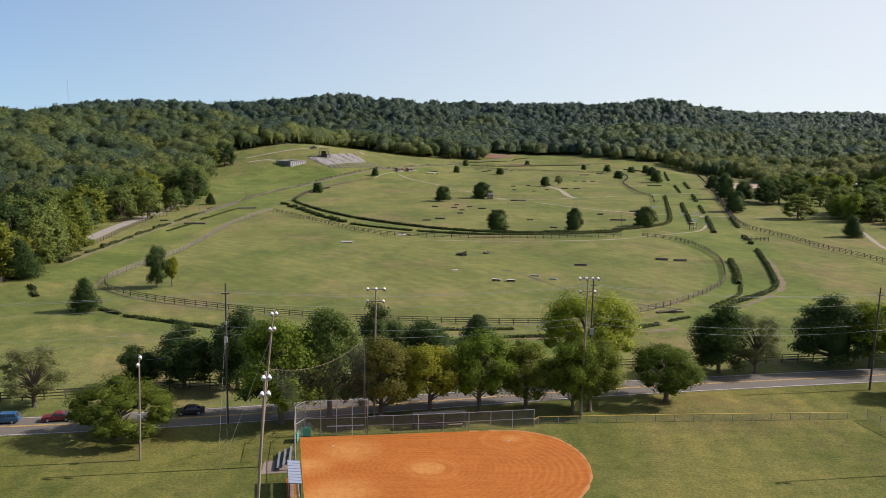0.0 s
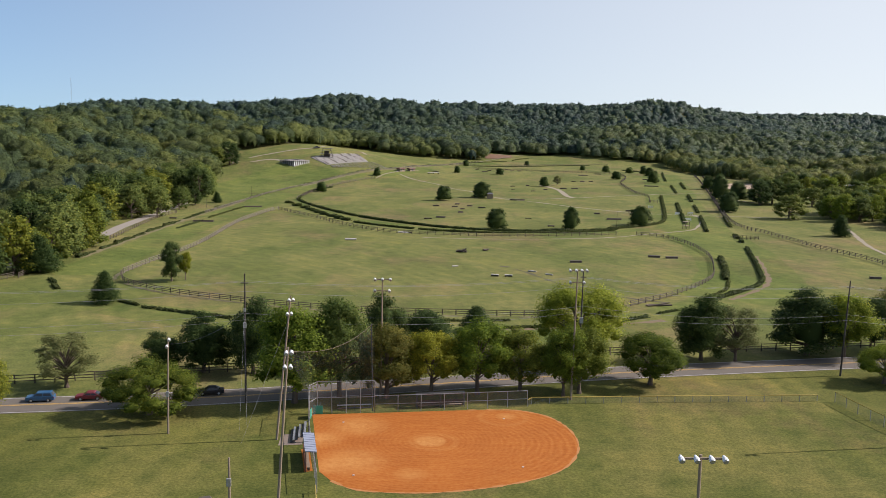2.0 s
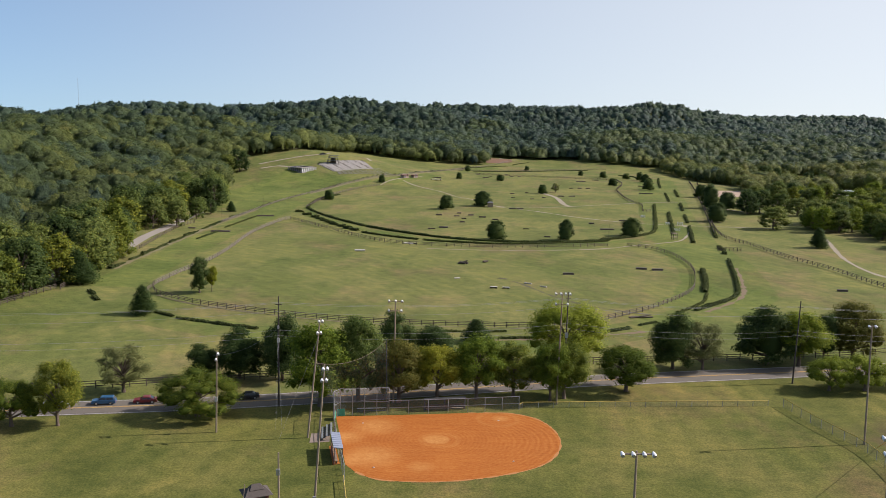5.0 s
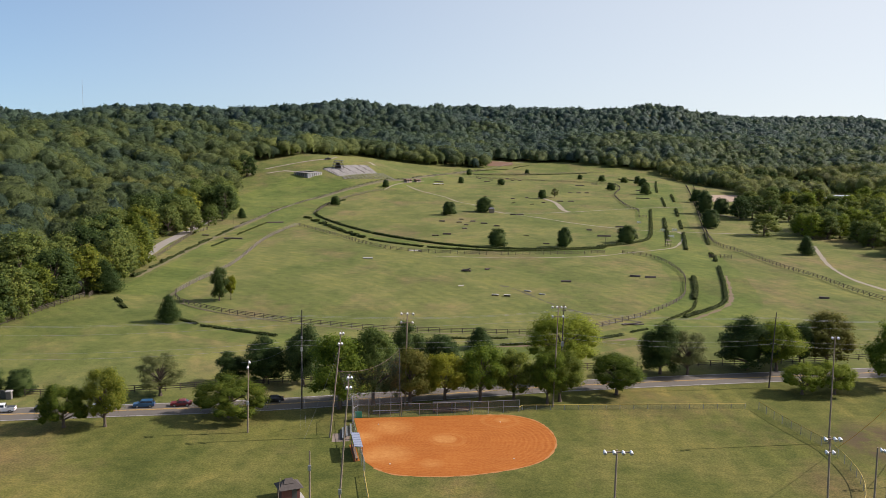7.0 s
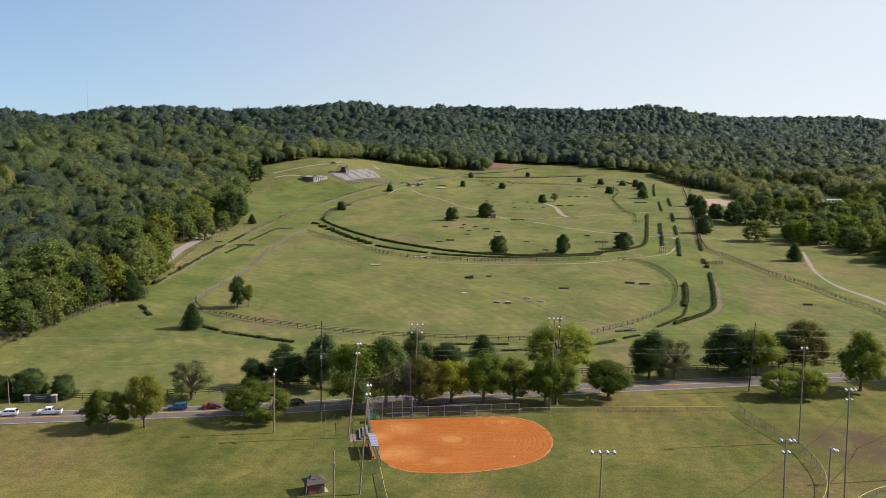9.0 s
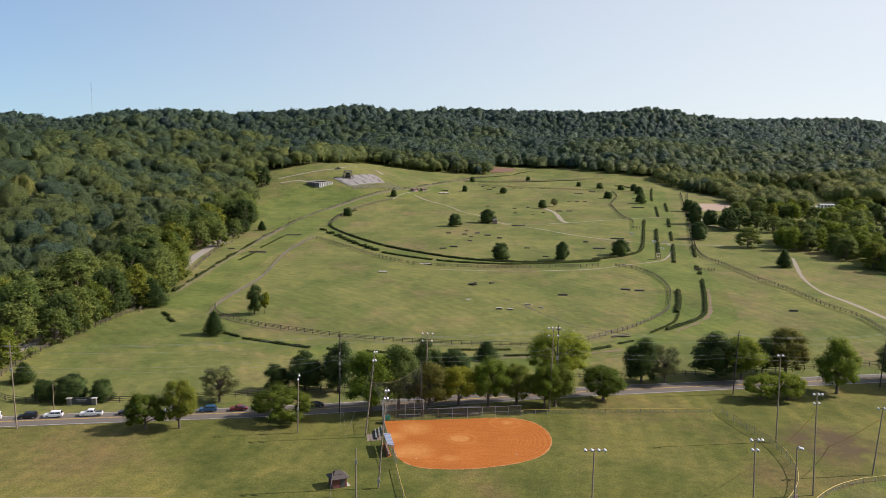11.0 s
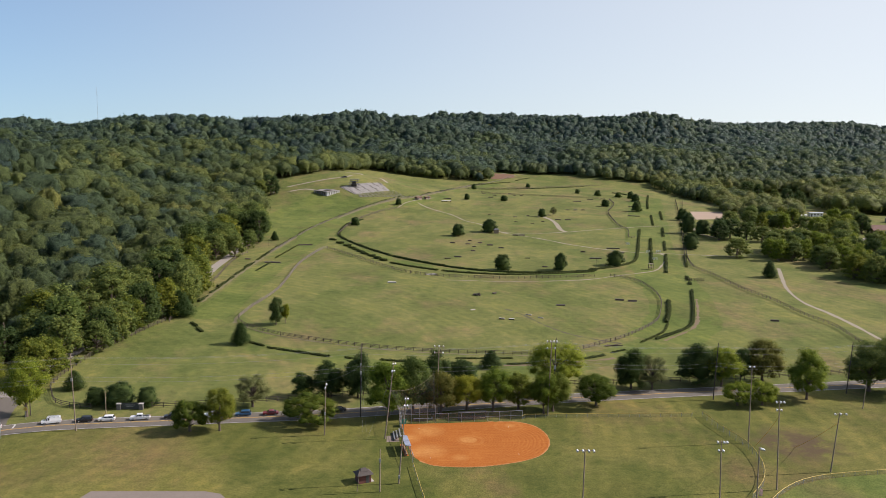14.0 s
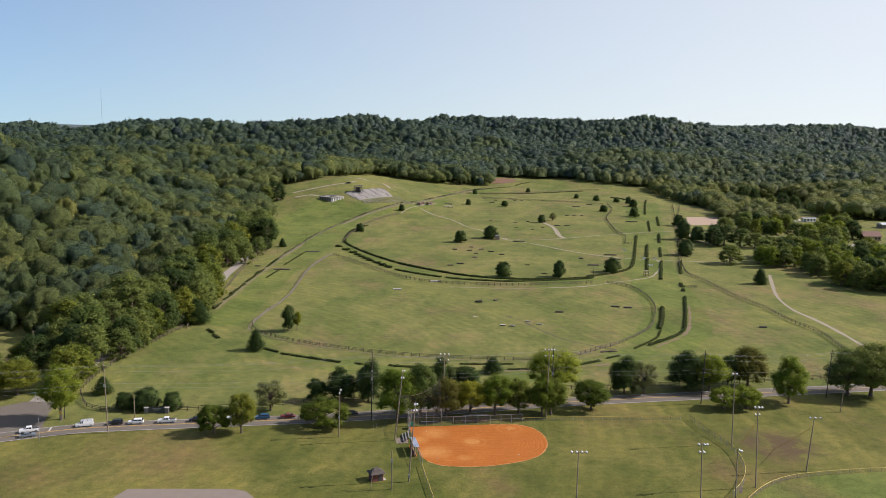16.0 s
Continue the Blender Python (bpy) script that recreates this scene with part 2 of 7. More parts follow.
M["leaf_dark"] = leafy("dark green leaves", (0.036, 0.062, 0.022), (0.062, 0.096, 0.028), (0.100, 0.134, 0.036))
M["leaf_mid"] = leafy("green leaves", (0.090, 0.130, 0.018), (0.172, 0.222, 0.026), (0.295, 0.330, 0.042))
M["leaf_wood"] = leafy("woodland edge leaves", (0.086, 0.120, 0.036), (0.142, 0.180, 0.044), (0.215, 0.238, 0.058))
M["leaf_low"] = leafy("dense green leaves", (0.056, 0.086, 0.014), (0.112, 0.148, 0.020), (0.205, 0.228, 0.032))
M["leaf_pale"] = leafy("pale yellow-green leaves", (0.115, 0.155, 0.020), (0.205, 0.250, 0.028), (0.320, 0.350, 0.044))
M["leaf_olive"] = leafy("olive green leaves", (0.080, 0.106, 0.018), (0.155, 0.180, 0.026), (0.260, 0.268, 0.040))
M["leaf_yellow"] = leafy("yellowing leaves", (0.150, 0.165, 0.020), (0.270, 0.270, 0.026), (0.420, 0.390, 0.040))
M["leaf_rust"] = leafy("rusty browning leaves", (0.100, 0.105, 0.024), (0.165, 0.158, 0.032), (0.240, 0.205, 0.045))
M["leaf_dry"] = leafy("sparse dry leaves", (0.110, 0.130, 0.050), (0.175, 0.190, 0.07), (0.240, 0.245, 0.10))
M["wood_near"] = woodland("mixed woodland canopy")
M["wood_far"] = woodland("glossy far canopy tinted for haze", 0.32, 0.55)


def infield_clay():
    """Raked orange clay with the rings left by the drag mat round the pitching circle."""
    m, nt, bs = nodes_of("raked orange infield clay")
    tc, mp, wv = nt.nodes.new("ShaderNodeTexCoord"), nt.nodes.new("ShaderNodeMapping"), nt.nodes.new("ShaderNodeTexWave")
    mp.inputs["Location"].default_value = (0.2, -94.4, 0)
    wv.wave_type, wv.rings_direction = "RINGS", "Z"
    wv.inputs["Scale"].default_value, wv.inputs["Distortion"].default_value, wv.inputs["Detail"].default_value, wv.inputs["Detail Scale"].default_value = 0.55, 5.0, 3, 0.35
    nt.links.new(tc.outputs["Object"], mp.inputs["Vector"])
    nt.links.new(mp.outputs["Vector"], wv.inputs["Vector"])
    big, fine = noise_node(nt, 0.11, 6, 0.65), noise_node(nt, 2.2, 5, 0.7)
    rake = noise_node(nt, 0.5, 6, 0.75, (0.35, 2.2, 1))
    c = ramp(nt, big, [(0.34, (0.255, 0.068, 0.010)), (0.56, (0.325, 0.094, 0.014)), (0.72, (0.40, 0.145, 0.030))])
    c = mix(nt, 0.17, c, ramp(nt, wv.outputs["Fac"], [(0.2, (0.30, 0.078, 0.014)), (0.8, (0.50, 0.18, 0.05))]))
    c = mix(nt, 0.27, c, ramp(nt, rake, [(0.36, (0.26, 0.066, 0.011)), (0.64, (0.47, 0.185, 0.042))]))
    at, swirl = nt.nodes.new("ShaderNodeMapping"), nt.nodes.new("ShaderNodeTexWave")
    at.inputs["Location"].default_value = (-6.3, -94.3, 0)
    swirl.wave_type, swirl.rings_direction = "RINGS", "Z"
    swirl.inputs["Scale"].default_value, swirl.inputs["Distortion"].default_value, swirl.inputs["Detail"].default_value, swirl.inputs["Detail Scale"].default_value = 0.36, 5.0, 4, 0.5
    nt.links.new(tc.outputs["Object"], at.inputs["Vector"])
    nt.links.new(at.outputs["Vector"], swirl.inputs["Vector"])
    cut, east = nt.nodes.new("ShaderNodeSeparateXYZ"), nt.nodes.new("ShaderNodeMath")
    nt.links.new(at.outputs["Vector"], cut.inputs[0])
    east.operation, east.use_clamp = "MULTIPLY_ADD", True
    nt.links.new(cut.outputs["X"], east.inputs[0])
    east.inputs[1].default_value, east.inputs[2].default_value = 0.020, 0.05
    c = mix(nt, east.outputs[0], c, ramp(nt, swirl.outputs["Fac"], [(0.1, (0.250, 0.062, 0.010)), (0.55, (0.36, 0.108, 0.017)), (0.95, (0.47, 0.175, 0.042))]))
    crumbs = ramp(nt, noise_node(nt, 0.9, 6, 0.75), [(0.34, (0.25, 0.25, 0.25)), (0.62, (0.95, 0.95, 0.95))])
    for px, py, r, ring, soft in ((0.2, 94.4, 1.9, 0, 1.8), (0.6, 94.2, 0.15, 2.6, 0.5), (9.8, 103.6, 1.3, 0, 1.0), (9.3, 103.2, 0.2, 2.9, 0.55), (-8.5, 99.5, 3.4, 0, 0.3), (-8.4, 88, 3.6, 0, 0.3), (-12.4, 95, 2.4, 0, 0.4), (-11.0, 86.5, 2.0, 0, 0.4), (-2, 84.5, 1.6, 0, 0.4)):
        dist, off, wear, spot = (nt.nodes.new("ShaderNodeVectorMath"), nt.nodes.new("ShaderNodeMath"), nt.nodes.new("ShaderNodeMath"), nt.nodes.new("ShaderNodeMath"))
        dist.operation, dist.inputs[1].default_value = "DISTANCE", (px, py, 0.06)
        nt.links.new(tc.outputs["Object"], dist.inputs[0])
        off.operation, off.inputs[1].default_value = "SUBTRACT", ring
        nt.links.new(dist.outputs["Value"], off.inputs[0])
        size = nt.nodes.new("ShaderNodeMath")
        size.operation = "ABSOLUTE"
        nt.links.new(off.outputs[0], size.inputs[0])
        wear.operation, wear.use_clamp = "MULTIPLY_ADD", True
        nt.links.new(size.outputs[0], wear.inputs[0])
        wear.inputs[1].default_value, wear.inputs[2].default_value = -soft, soft * r + 0.25
        spot.operation, spot.use_clamp = "MULTIPLY", True
        nt.links.new(wear.outputs[0], spot.inputs[0])
        nt.links.new(crumbs, spot.inputs[1])
        c = mix(nt, spot.outputs[0], c, (0.50, 0.238, 0.072))
    c = mix(nt, 0.24, c, ramp(nt, fine, [(0.35, (0.26, 0.068, 0.012)), (0.68, (0.49, 0.225, 0.064))]))
    nt.links.new(c, bs.inputs["Base Color"])
    bs.inputs["Roughness"].default_value = 0.95
    bs.inputs["Specular IOR Level"].default_value = 0.1
    bump(nt, bs, fine, 0.4, 0.05)
    return m


def wire_mesh(name, clear, col):
    m, nt, bs = nodes_of(name)
    fac = ramp(nt, noise_node(nt, 0.8, 3), [(0.3, (clear - 0.04,) * 3), (0.7, (clear + 0.04,) * 3)])
    tr, mx = nt.nodes.new("ShaderNodeBsdfTransparent"), nt.nodes.new("ShaderNodeMixShader")
    bs.inputs["Base Color"].default_value, bs.inputs["Roughness"].default_value = (*col, 1), 0.6
    nt.links.new(fac, mx.inputs[0])
    nt.links.new(bs.outputs[0], mx.inputs[1])
    nt.links.new(tr.outputs[0], mx.inputs[2])
    nt.links.new(mx.outputs[0], nt.nodes["Material Output"].inputs["Surface"])
    return m


M["clay"] = infield_clay()
M["rim"] = plain("dry sandy clay", (0.33, 0.125, 0.030), (0.42, 0.20, 0.065), 0.8, 0.95, relief=0.01)
M["chain"] = wire_mesh("galvanised chain-link mesh", 0.82, (0.22, 0.22, 0.21))
M["net"] = wire_mesh("dark backstop netting", 0.87, (0.06, 0.06, 0.055))


# ---------------------------------------------------------------- helpers
def part(name, bm, material, parent=None, label=""):
    me = bpy.data.meshes.new(name)
    bm.to_mesh(me)
    bm.free()
    me.materials.append(M[material] if isinstance(material, str) else material)
    ob = new(name, me)
    if parent:
        ob.parent = parent
    return tagged(ob, label)


def mesh_np(name, verts, faces, material, parent=None, smooth=False):
    """One mesh from arrays: faces all with the same number of corners."""
    me = bpy.data.meshes.new(name)
    v, f = np.asarray(verts, np.float32), np.asarray(faces, np.int32)
    n, k = f.shape
    me.vertices.add(len(v))
    me.vertices.foreach_set("co", v.ravel())
    me.loops.add(n * k)
    me.loops.foreach_set("vertex_index", f.ravel())
    me.polygons.add(n)
    me.polygons.foreach_set("loop_start", np.arange(n, dtype=np.int32) * k)
    me.polygons.foreach_set("loop_total", np.full(n, k, np.int32))
    if smooth:
        me.polygons.foreach_set("use_smooth", np.ones(n, bool))
    me.update(calc_edges=True)
    me.materials.append(M[material])
    ob = new(name, me)
    if parent:
        ob.parent = parent
    return ob


def box(bm, x0, y0, z0, x1, y1, z1, bevel=0.0):
    r = bmesh.ops.create_cube(bm, size=1, matrix=Matrix.Translation(((x0 + x1) / 2, (y0 + y1) / 2, (z0 + z1) / 2)) @ Matrix.Diagonal((x1 - x0, y1 - y0, z1 - z0, 1)))
    if bevel:
        edges = list({e for v in r["verts"] for e in v.link_edges})
        bmesh.ops.bevel(bm, geom=edges, offset=bevel, segments=2, affect="EDGES")
    return r["verts"]


def tube(bm, a, b, r0, r1=None, sides=8):
    a, b = Vector(a), Vector(b)
    d = b - a
    m = Matrix.Translation((a + b) / 2) @ d.to_track_quat("Z", "Y").to_matrix().to_4x4()
    bmesh.ops.create_cone(bm, cap_ends=True, segments=sides, radius1=r0, radius2=r0 if r1 is None else r1, depth=d.length, matrix=m)


# ---------------------------------------------------------------- the lie of the land
NEAR_HILLS = [(-280, 380, 80, 55), (-330, 240, 120, 4), (-330, 580, 130, 24), (-190, 690, 90, 21), (-120, 720, 70, 3), (-300, 830, 130, 4),
              (-75, 600, 60, 14), (-75, 690, 70, 4), (-40, 840, 90, 14), (200, 880, 80, 15), (300, 710, 100, -11), (300, 940, 90, 10)]
FAR_RIDGES = [(-450, 1120, 150, 23), (-600, 1150, 150, 22), (-500, 1200, 70, -8), (-20, 1080, 130, 38), (150, 1000, 110, 8), (60, 1400, 160, 44), (250, 1280, 140, 31), (400, 1350, 140, 32),
              (550, 1500, 160, 26), (750, 1600, 180, 37), (-300, 1100, 130, 31), (-150, 1060, 100, 20), (450, 1020, 180, 15), (420, 780, 130, -2), (-400, 700, 150, 3), (-150, 1290, 60, 13), (330, 1310, 70, 2),
              (-465, 1095, 55, -9), (-95, 1100, 60, 5), (-190, 1080, 38, 5), (-265, 1100, 45, -2.5), (5, 1410, 70, 6), (325, 1300, 45, 5), (835, 1520, 60, 9), (-520, 1125, 40, -4)]


def land(x, y):
    """Height of the ground; takes numbers or arrays."""
    z = 0.0
    for cx, cy, r, h in NEAR_HILLS + FAR_RIDGES:
        z = z + h * np.exp(-((x - cx) ** 2 + (y - cy) ** 2) / (r * r))
    hilly = np.clip(np.maximum((-150 - x) / 80, (y - 840) / 160), 0, 1)
    fold = np.sin(x / 27 + 1.4 * np.sin(y / 61)) * np.sin(y / 33 + 1.1 * np.sin(x / 49)) + 0.6 * np.sin(x / 13 + y / 19) * np.sin(y / 15 - x / 23)
    return z + 2.4 * hilly * fold - 24 * np.clip((y - 1680) / 450, 0, 1)


def spread(lo, hi, step, far):
    mid = np.arange(lo, hi + step, step)
    out = np.cumsum(step * 1.5 ** np.arange(1, 20))
    out = out[out < far]
    return np.concatenate([lo - out[::-1], mid, hi + out])


gx, gy = spread(-780, 1000, 12, 2600), spread(-260, 1760, 12, 1900)
XX, YY = np.meshgrid(gx, gy)
ZZ = land(XX, YY)
nx, ny = len(gx), len(gy)
idx = np.arange(nx * ny).reshape(ny, nx)
ground = mesh_np("ground", np.stack([XX, YY, ZZ], -1).reshape(-1, 3), np.stack([idx[:-1, :-1], idx[:-1, 1:], idx[1:, 1:], idx[1:, :-1]], -1).reshape(-1, 4), "grass", smooth=True)
tagged(ground, "sun-dried mown meadow grass rising into wooded hills", "ground", kind="structure")
# low wooded country on the horizon, uneven along its length, haze put into its colour
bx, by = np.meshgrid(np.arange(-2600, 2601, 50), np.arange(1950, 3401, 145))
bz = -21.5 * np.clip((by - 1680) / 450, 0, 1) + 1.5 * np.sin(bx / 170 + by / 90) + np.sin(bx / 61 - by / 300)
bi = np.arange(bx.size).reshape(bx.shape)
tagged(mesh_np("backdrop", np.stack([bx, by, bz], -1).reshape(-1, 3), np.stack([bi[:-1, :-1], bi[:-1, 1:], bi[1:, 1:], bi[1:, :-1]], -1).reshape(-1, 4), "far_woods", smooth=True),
       "low wooded country on the horizon, coloured blue-green for haze", "backdrop", kind="structure")


def along(points, step):
    """Points at even steps along a line rounded through the given ones (Catmull-Rom)."""
    p = [Vector((*q, 0)) for q in points]
    p = [2 * p[0] - p[1]] + p + [2 * p[-1] - p[-2]]
    fine = []
    for i in range(1, len(p) - 2):
        n = max(2, int((p[i + 1] - p[i]).length / 1.0))
        for k in range(n):
            t = k / n
            fine.append(0.5 * (2 * p[i] + (p[i + 1] - p[i - 1]) * t + (2 * p[i - 1] - 5 * p[i] + 4 * p[i + 1] - p[i + 2]) * t * t + (3 * p[i] - p[i - 1] - 3 * p[i + 1] + p[i + 2]) * t ** 3))
    fine.append(p[-2])
    out, left = [fine[0]], step
    for a, b in zip(fine, fine[1:]):
        d = (b - a).length
        while d >= left and d > 0:
            a = a + (b - a) * (left / d)
            d -= left
            left = step
            out.append(a)
        left -= d
    if (out[-1] - fine[-1]).length > step * 0.4:
        out.append(fine[-1])
    return out


def ribbon(name, points, width, material, lift, label, step=4.0, category="", wobble=0.0, kind="structure", cross=2):
    ps = along(points, step)
    rnd = random.Random(len(ps) + int(width * 10))
    vs, fs = [], []
    for i, p in enumerate(ps):
        d = (ps[min(i + 1, len(ps) - 1)] - ps[max(i - 1, 0)]).normalized()
        nrm = Vector((-d.y, d.x, 0))
        w = width / 2 + rnd.uniform(-wobble, wobble)
        for k in range(cross + 1):
            q = p + nrm * w * (2 * k / cross - 1)
            vs.append((q.x, q.y, float(land(q.x, q.y)) + lift))
    c = cross + 1
    for i in range(len(ps) - 1):
        for k in range(cross):
            fs.append((i * c + k, (i + 1) * c + k, (i + 1) * c + k + 1, i * c + k + 1)[::-1])
    ob = mesh_np(name, vs, fs, material)
    return tagged(ob, label, category or name.replace("_", " "), kind=kind)


def sheet(name, outline, material, lift, label, category):
    bm = bmesh.new()
    vs = [bm.verts.new((x, y, float(land(x, y)) + lift)) for x, y in outline]
    f = bm.faces.new(vs)
    f.normal_update()
    if f.normal.z < 0:
        f.normal_flip()
    bmesh.ops.triangulate(bm, faces=[f])
    return tagged(part(name, bm, material), label, category, kind="structure")


# ---------------------------------------------------------------- roads and surfaces
ROAD = [(-190, 60), (-140, 80), (-113, 90.5), (-94.5, 98.3), (-84.2, 100.9), (-58.6, 105), (-32, 109.4), (-3, 116.4), (25.7, 123.5), (65.1, 131), (107, 138.7), (119, 141), (168, 149), (258, 162), (380, 175)]
def offset_path(path, off):
    out = []
    for i, p in enumerate(path):
        d = (path[min(i + 1, len(path) - 1)] - path[max(i - 1, 0)]).normalized()
        out.append((p.x - d.y * off, p.y + d.x * off))
    return out


sheet("lawn", [p for p in offset_path(along(ROAD, 12), -3.2) if p[0] > -142] + [(380, -10), (-142, -10)], "park", 0.035, "mottled mown park grass beside the road", "lawn")
ribbon("road", ROAD, 6.6, "asphalt", 0.065, "two-lane grey asphalt road with painted lines", step=2.5)
ROAD_PATH = along(ROAD, 2.5)


for off, mat, w, lab in ((3.0, "white_line", 0.14, "worn white edge line on the road"), (-3.0, "white_line", 0.14, "worn white edge line on the road"), (0.13, "yellow_line", 0.11, "worn double yellow centre line"), (-0.13, "yellow_line", 0.11, "worn double yellow centre line")):
    ribbon("trim", offset_path(ROAD_PATH, off), w, mat, 0.073, lab, step=2.5, category="road marking", cross=1)
ribbon("road", [(-104.5, 97), (-107, 104), (-109, 113), (-109.5, 125.8), (-108.5, 150), (-106, 181), (-101, 215), (-97.6, 245), (-99, 268), (-100.6, 290), (-100.6, 310), (-100.5, 332), (-102, 378), (-110, 425)], 4.0, "lane", 0.045, "narrow worn grey park lane beside the woods", step=4, category="road")
sheet("pavement", [(-118, 86), (-104, 92.5), (-99, 96.5), (-101, 102), (-103, 110), (-104, 118), (-112, 118), (-125, 106), (-128, 92)], "asphalt", 0.060, "grey asphalt junction where the lane meets the road", "pavement")
sheet("trim", [(-98.06, 97.56), (-98.5, 100.12), (-98.12, 100.13), (-97.68, 97.57)], "white_line", 0.066, "worn white stop bar painted at the junction", "road marking")
sheet("pavement", [(-72, 38), (-71.5, 60), (-69.5, 66.3), (-61.2, 66.6), (-49, 66.9), (-46, 65.9), (-43.7, 62.8), (-42, 38)], "pad", 0.055, "worn grey-brown asphalt pad in the grass", "pavement")
TRACK_LEFT = [(-82, 200), (-80, 240), (-78.5, 290), (-75, 330), (-72, 372), (-69.5, 412), (-62, 457), (-52, 495), (-42, 517), (-30, 535), (-19, 551), (-5, 577), (7, 625), (19, 668), (34, 697), (50, 726)]
ribbon("race_track", TRACK_LEFT, 14, "turf", 0.022, "greener mown turf of the race track", step=8, category="race track", wobble=0.8)
ribbon("race_track", [(62, 181), (76, 204), (85, 240), (90, 280), (94, 316), (103, 362), (113, 413), (125, 464), (139, 526), (155, 598), (169, 660)], 24, "turf", 0.014, "greener mown turf of the race track", step=8, category="race track", wobble=0.8)
ribbon("race_track", [(-61, 166), (-45, 158), (-25, 150), (-1, 147), (23, 149), (46, 164), (62, 181)], 12, "turf", 0.012, "greener mown turf of the race track", step=8, category="race track", wobble=0.8)
ribbon("race_track", [(-58, 398), (-51, 364), (-39, 341), (-25, 319), (-10, 305), (8, 295.5), (28, 290.5), (53, 293), (72, 301), (85, 312)], 5, "turf", 0.032, "greener mown turf between the hedges", step=6, category="race track", wobble=0.5)
ribbon("lawn", [(-87, 385), (-88, 430), (-88, 470), (-82, 510), (-70, 545)], 44, "turf", 0.06, "greener mown grass below the pavilion", step=6, category="lawn", cross=14)
PATHS = [
    ([(149.7, 314), (141.8, 289), (134.6, 264.4), (131.3, 241), (133.1, 224), (134, 207), (133.8, 189), (133, 172)], 1.5),
    ([(-31, 521), (-26.4, 540), (-16.7, 558), (-6.4, 573)], 1.2),
    ([(-18, 545), (-10.4, 527), (4.6, 498), (12.9, 468), (21, 453.4), (28.5, 428), (34.8, 413.3), (49.4, 397.7), (65.1, 375.5), (83.2, 359), (96.6, 353.3), (116, 350), (143.7, 346)], 1.1),
    ([(25.7, 423.5), (44.8, 414.4), (69, 424), (91.7, 438.2), (119.2, 453.7), (142.4, 461.6)], 1.0),
    ([(63, 503), (68.2, 473.8), (67.3, 435.4), (69, 424)], 2.6),
    ([(-2, 274), (23, 272.6), (49.5, 277), (63, 283), (69, 288), (83, 297), (93, 307), (105, 340), (105, 352)], 0.8),
    ([(-124, 548), (-112, 553), (-105, 556.5), (-99, 558.9), (-92, 556), (-86, 551)], 2.0),
    ([(-121, 552), (-116, 560), (-110.9, 567.2), (-101, 573), (-91.7, 578.6), (-82, 585), (-73.7, 590.5), (-69, 602)], 2.0),
    ([(-140, 636), (-112, 652), (-95, 662), (-78, 670), (-69, 686)], 3.4),
    ([(-69, 686), (-64, 664), (-52, 636), (-42, 598)], 2.4),
    ([(143, 444), (150, 450), (160, 456), (169, 455), (185, 449.5), (208, 444), (230, 440)], 2.0),
    ([(151, 450), (146, 438), (147, 424), (152, 412)], 1.6),
    ([(43, 778), (55, 800), (81, 838), (107, 858)], 2.0),
]
for pts, w in (([(-89.6, 225), (-88, 270.6), (-86, 310.8), (-83, 352), (-75, 421), (-66.4, 466), (-55.1, 507), (-44.9, 529), (-32.9, 549), (-21.9, 561), (-11.3, 582), (-0.3, 618), (10.7, 660), (25.7, 697), (40.7, 723)], 2.2), ([(-59.9, 349), (-62.8, 343), (-66.9, 305.3), (-66.6, 260.6), (-67.7, 239), (-70.6, 219.6), (-72, 203), (-71, 195)], 1.1),
               ([(-66.8, 190.5), (-62.4, 186), (-57, 181.7), (-50, 177.4), (-42, 173.6), (-32, 169.3), (-19, 165.2), (-5, 162.7), (8.5, 162.0), (20.2, 161.9), (31.8, 166.6), (42, 174.9), (53.3, 186)], 0.8)):
    ribbon("verge", pts, w, "rough", 0.038, "strip of rough dry unmown grass along the fence", step=3, category="verge", wobble=0.35)
for pts, w in (([(12, 151), (22, 152.6), (30, 155.2), (36, 157), (41.5, 158.8), (44.5, 160.4)], 1.2), ([(64, 181), (78, 198.5), (85.8, 220.5), (92, 244)], 1.0)):
    ribbon("verge", pts, w, "earth", 0.03, "strip of bare brown soil along the hedge", step=2, category="verge", wobble=0.4)
for pts, w in PATHS:
    ribbon("path", pts, w, "gravel", 0.04, "narrow pale gravel track worn through the grass", step=4, category="path", wobble=0.25)
sheet("riding_arena", [(173.6, 541.8), (197, 545), (183.7, 499.6), (160.3, 493.7)], "sand", 0.06, "pale tan sand riding arena", "arena")
sheet("lawn", [(284, 756), (306, 760), (322, 690), (286, 596), (267, 573), (260, 597), (282, 700)], "turf", 0.08, "bright green mown lawn between the trees", "lawn")
sheet("bare_field", [(46.5, 803), (60, 808), (74, 810), (71, 783), (60, 770), (48, 761)], "soil", 0.3, "bare red-brown ploughed soil by the woods", "field")

# ---------------------------------------------------------------- ball field ground
def infield_outline():
    """Straight along the fences, rounded on the outfield side."""
    curve = [(11.5, 106.0), (14.6, 104.2), (16.5, 101), (17.4, 97), (17.3, 93.2), (16.3, 89.6), (14.4, 86.2), (11, 83.4), (5, 80.8), (-1.2, 79.7), (-7.2, 80.3), (-10.1, 82.6)]
    return [(-14.7, 103.5), (-5, 104.6), (5, 105.9)] + [(p.x, p.y) for p in along(curve, 0.7)] + [(-11.6, 85.0), (-12.2, 88.5), (-13.0, 93.2), (-13.9, 99)]


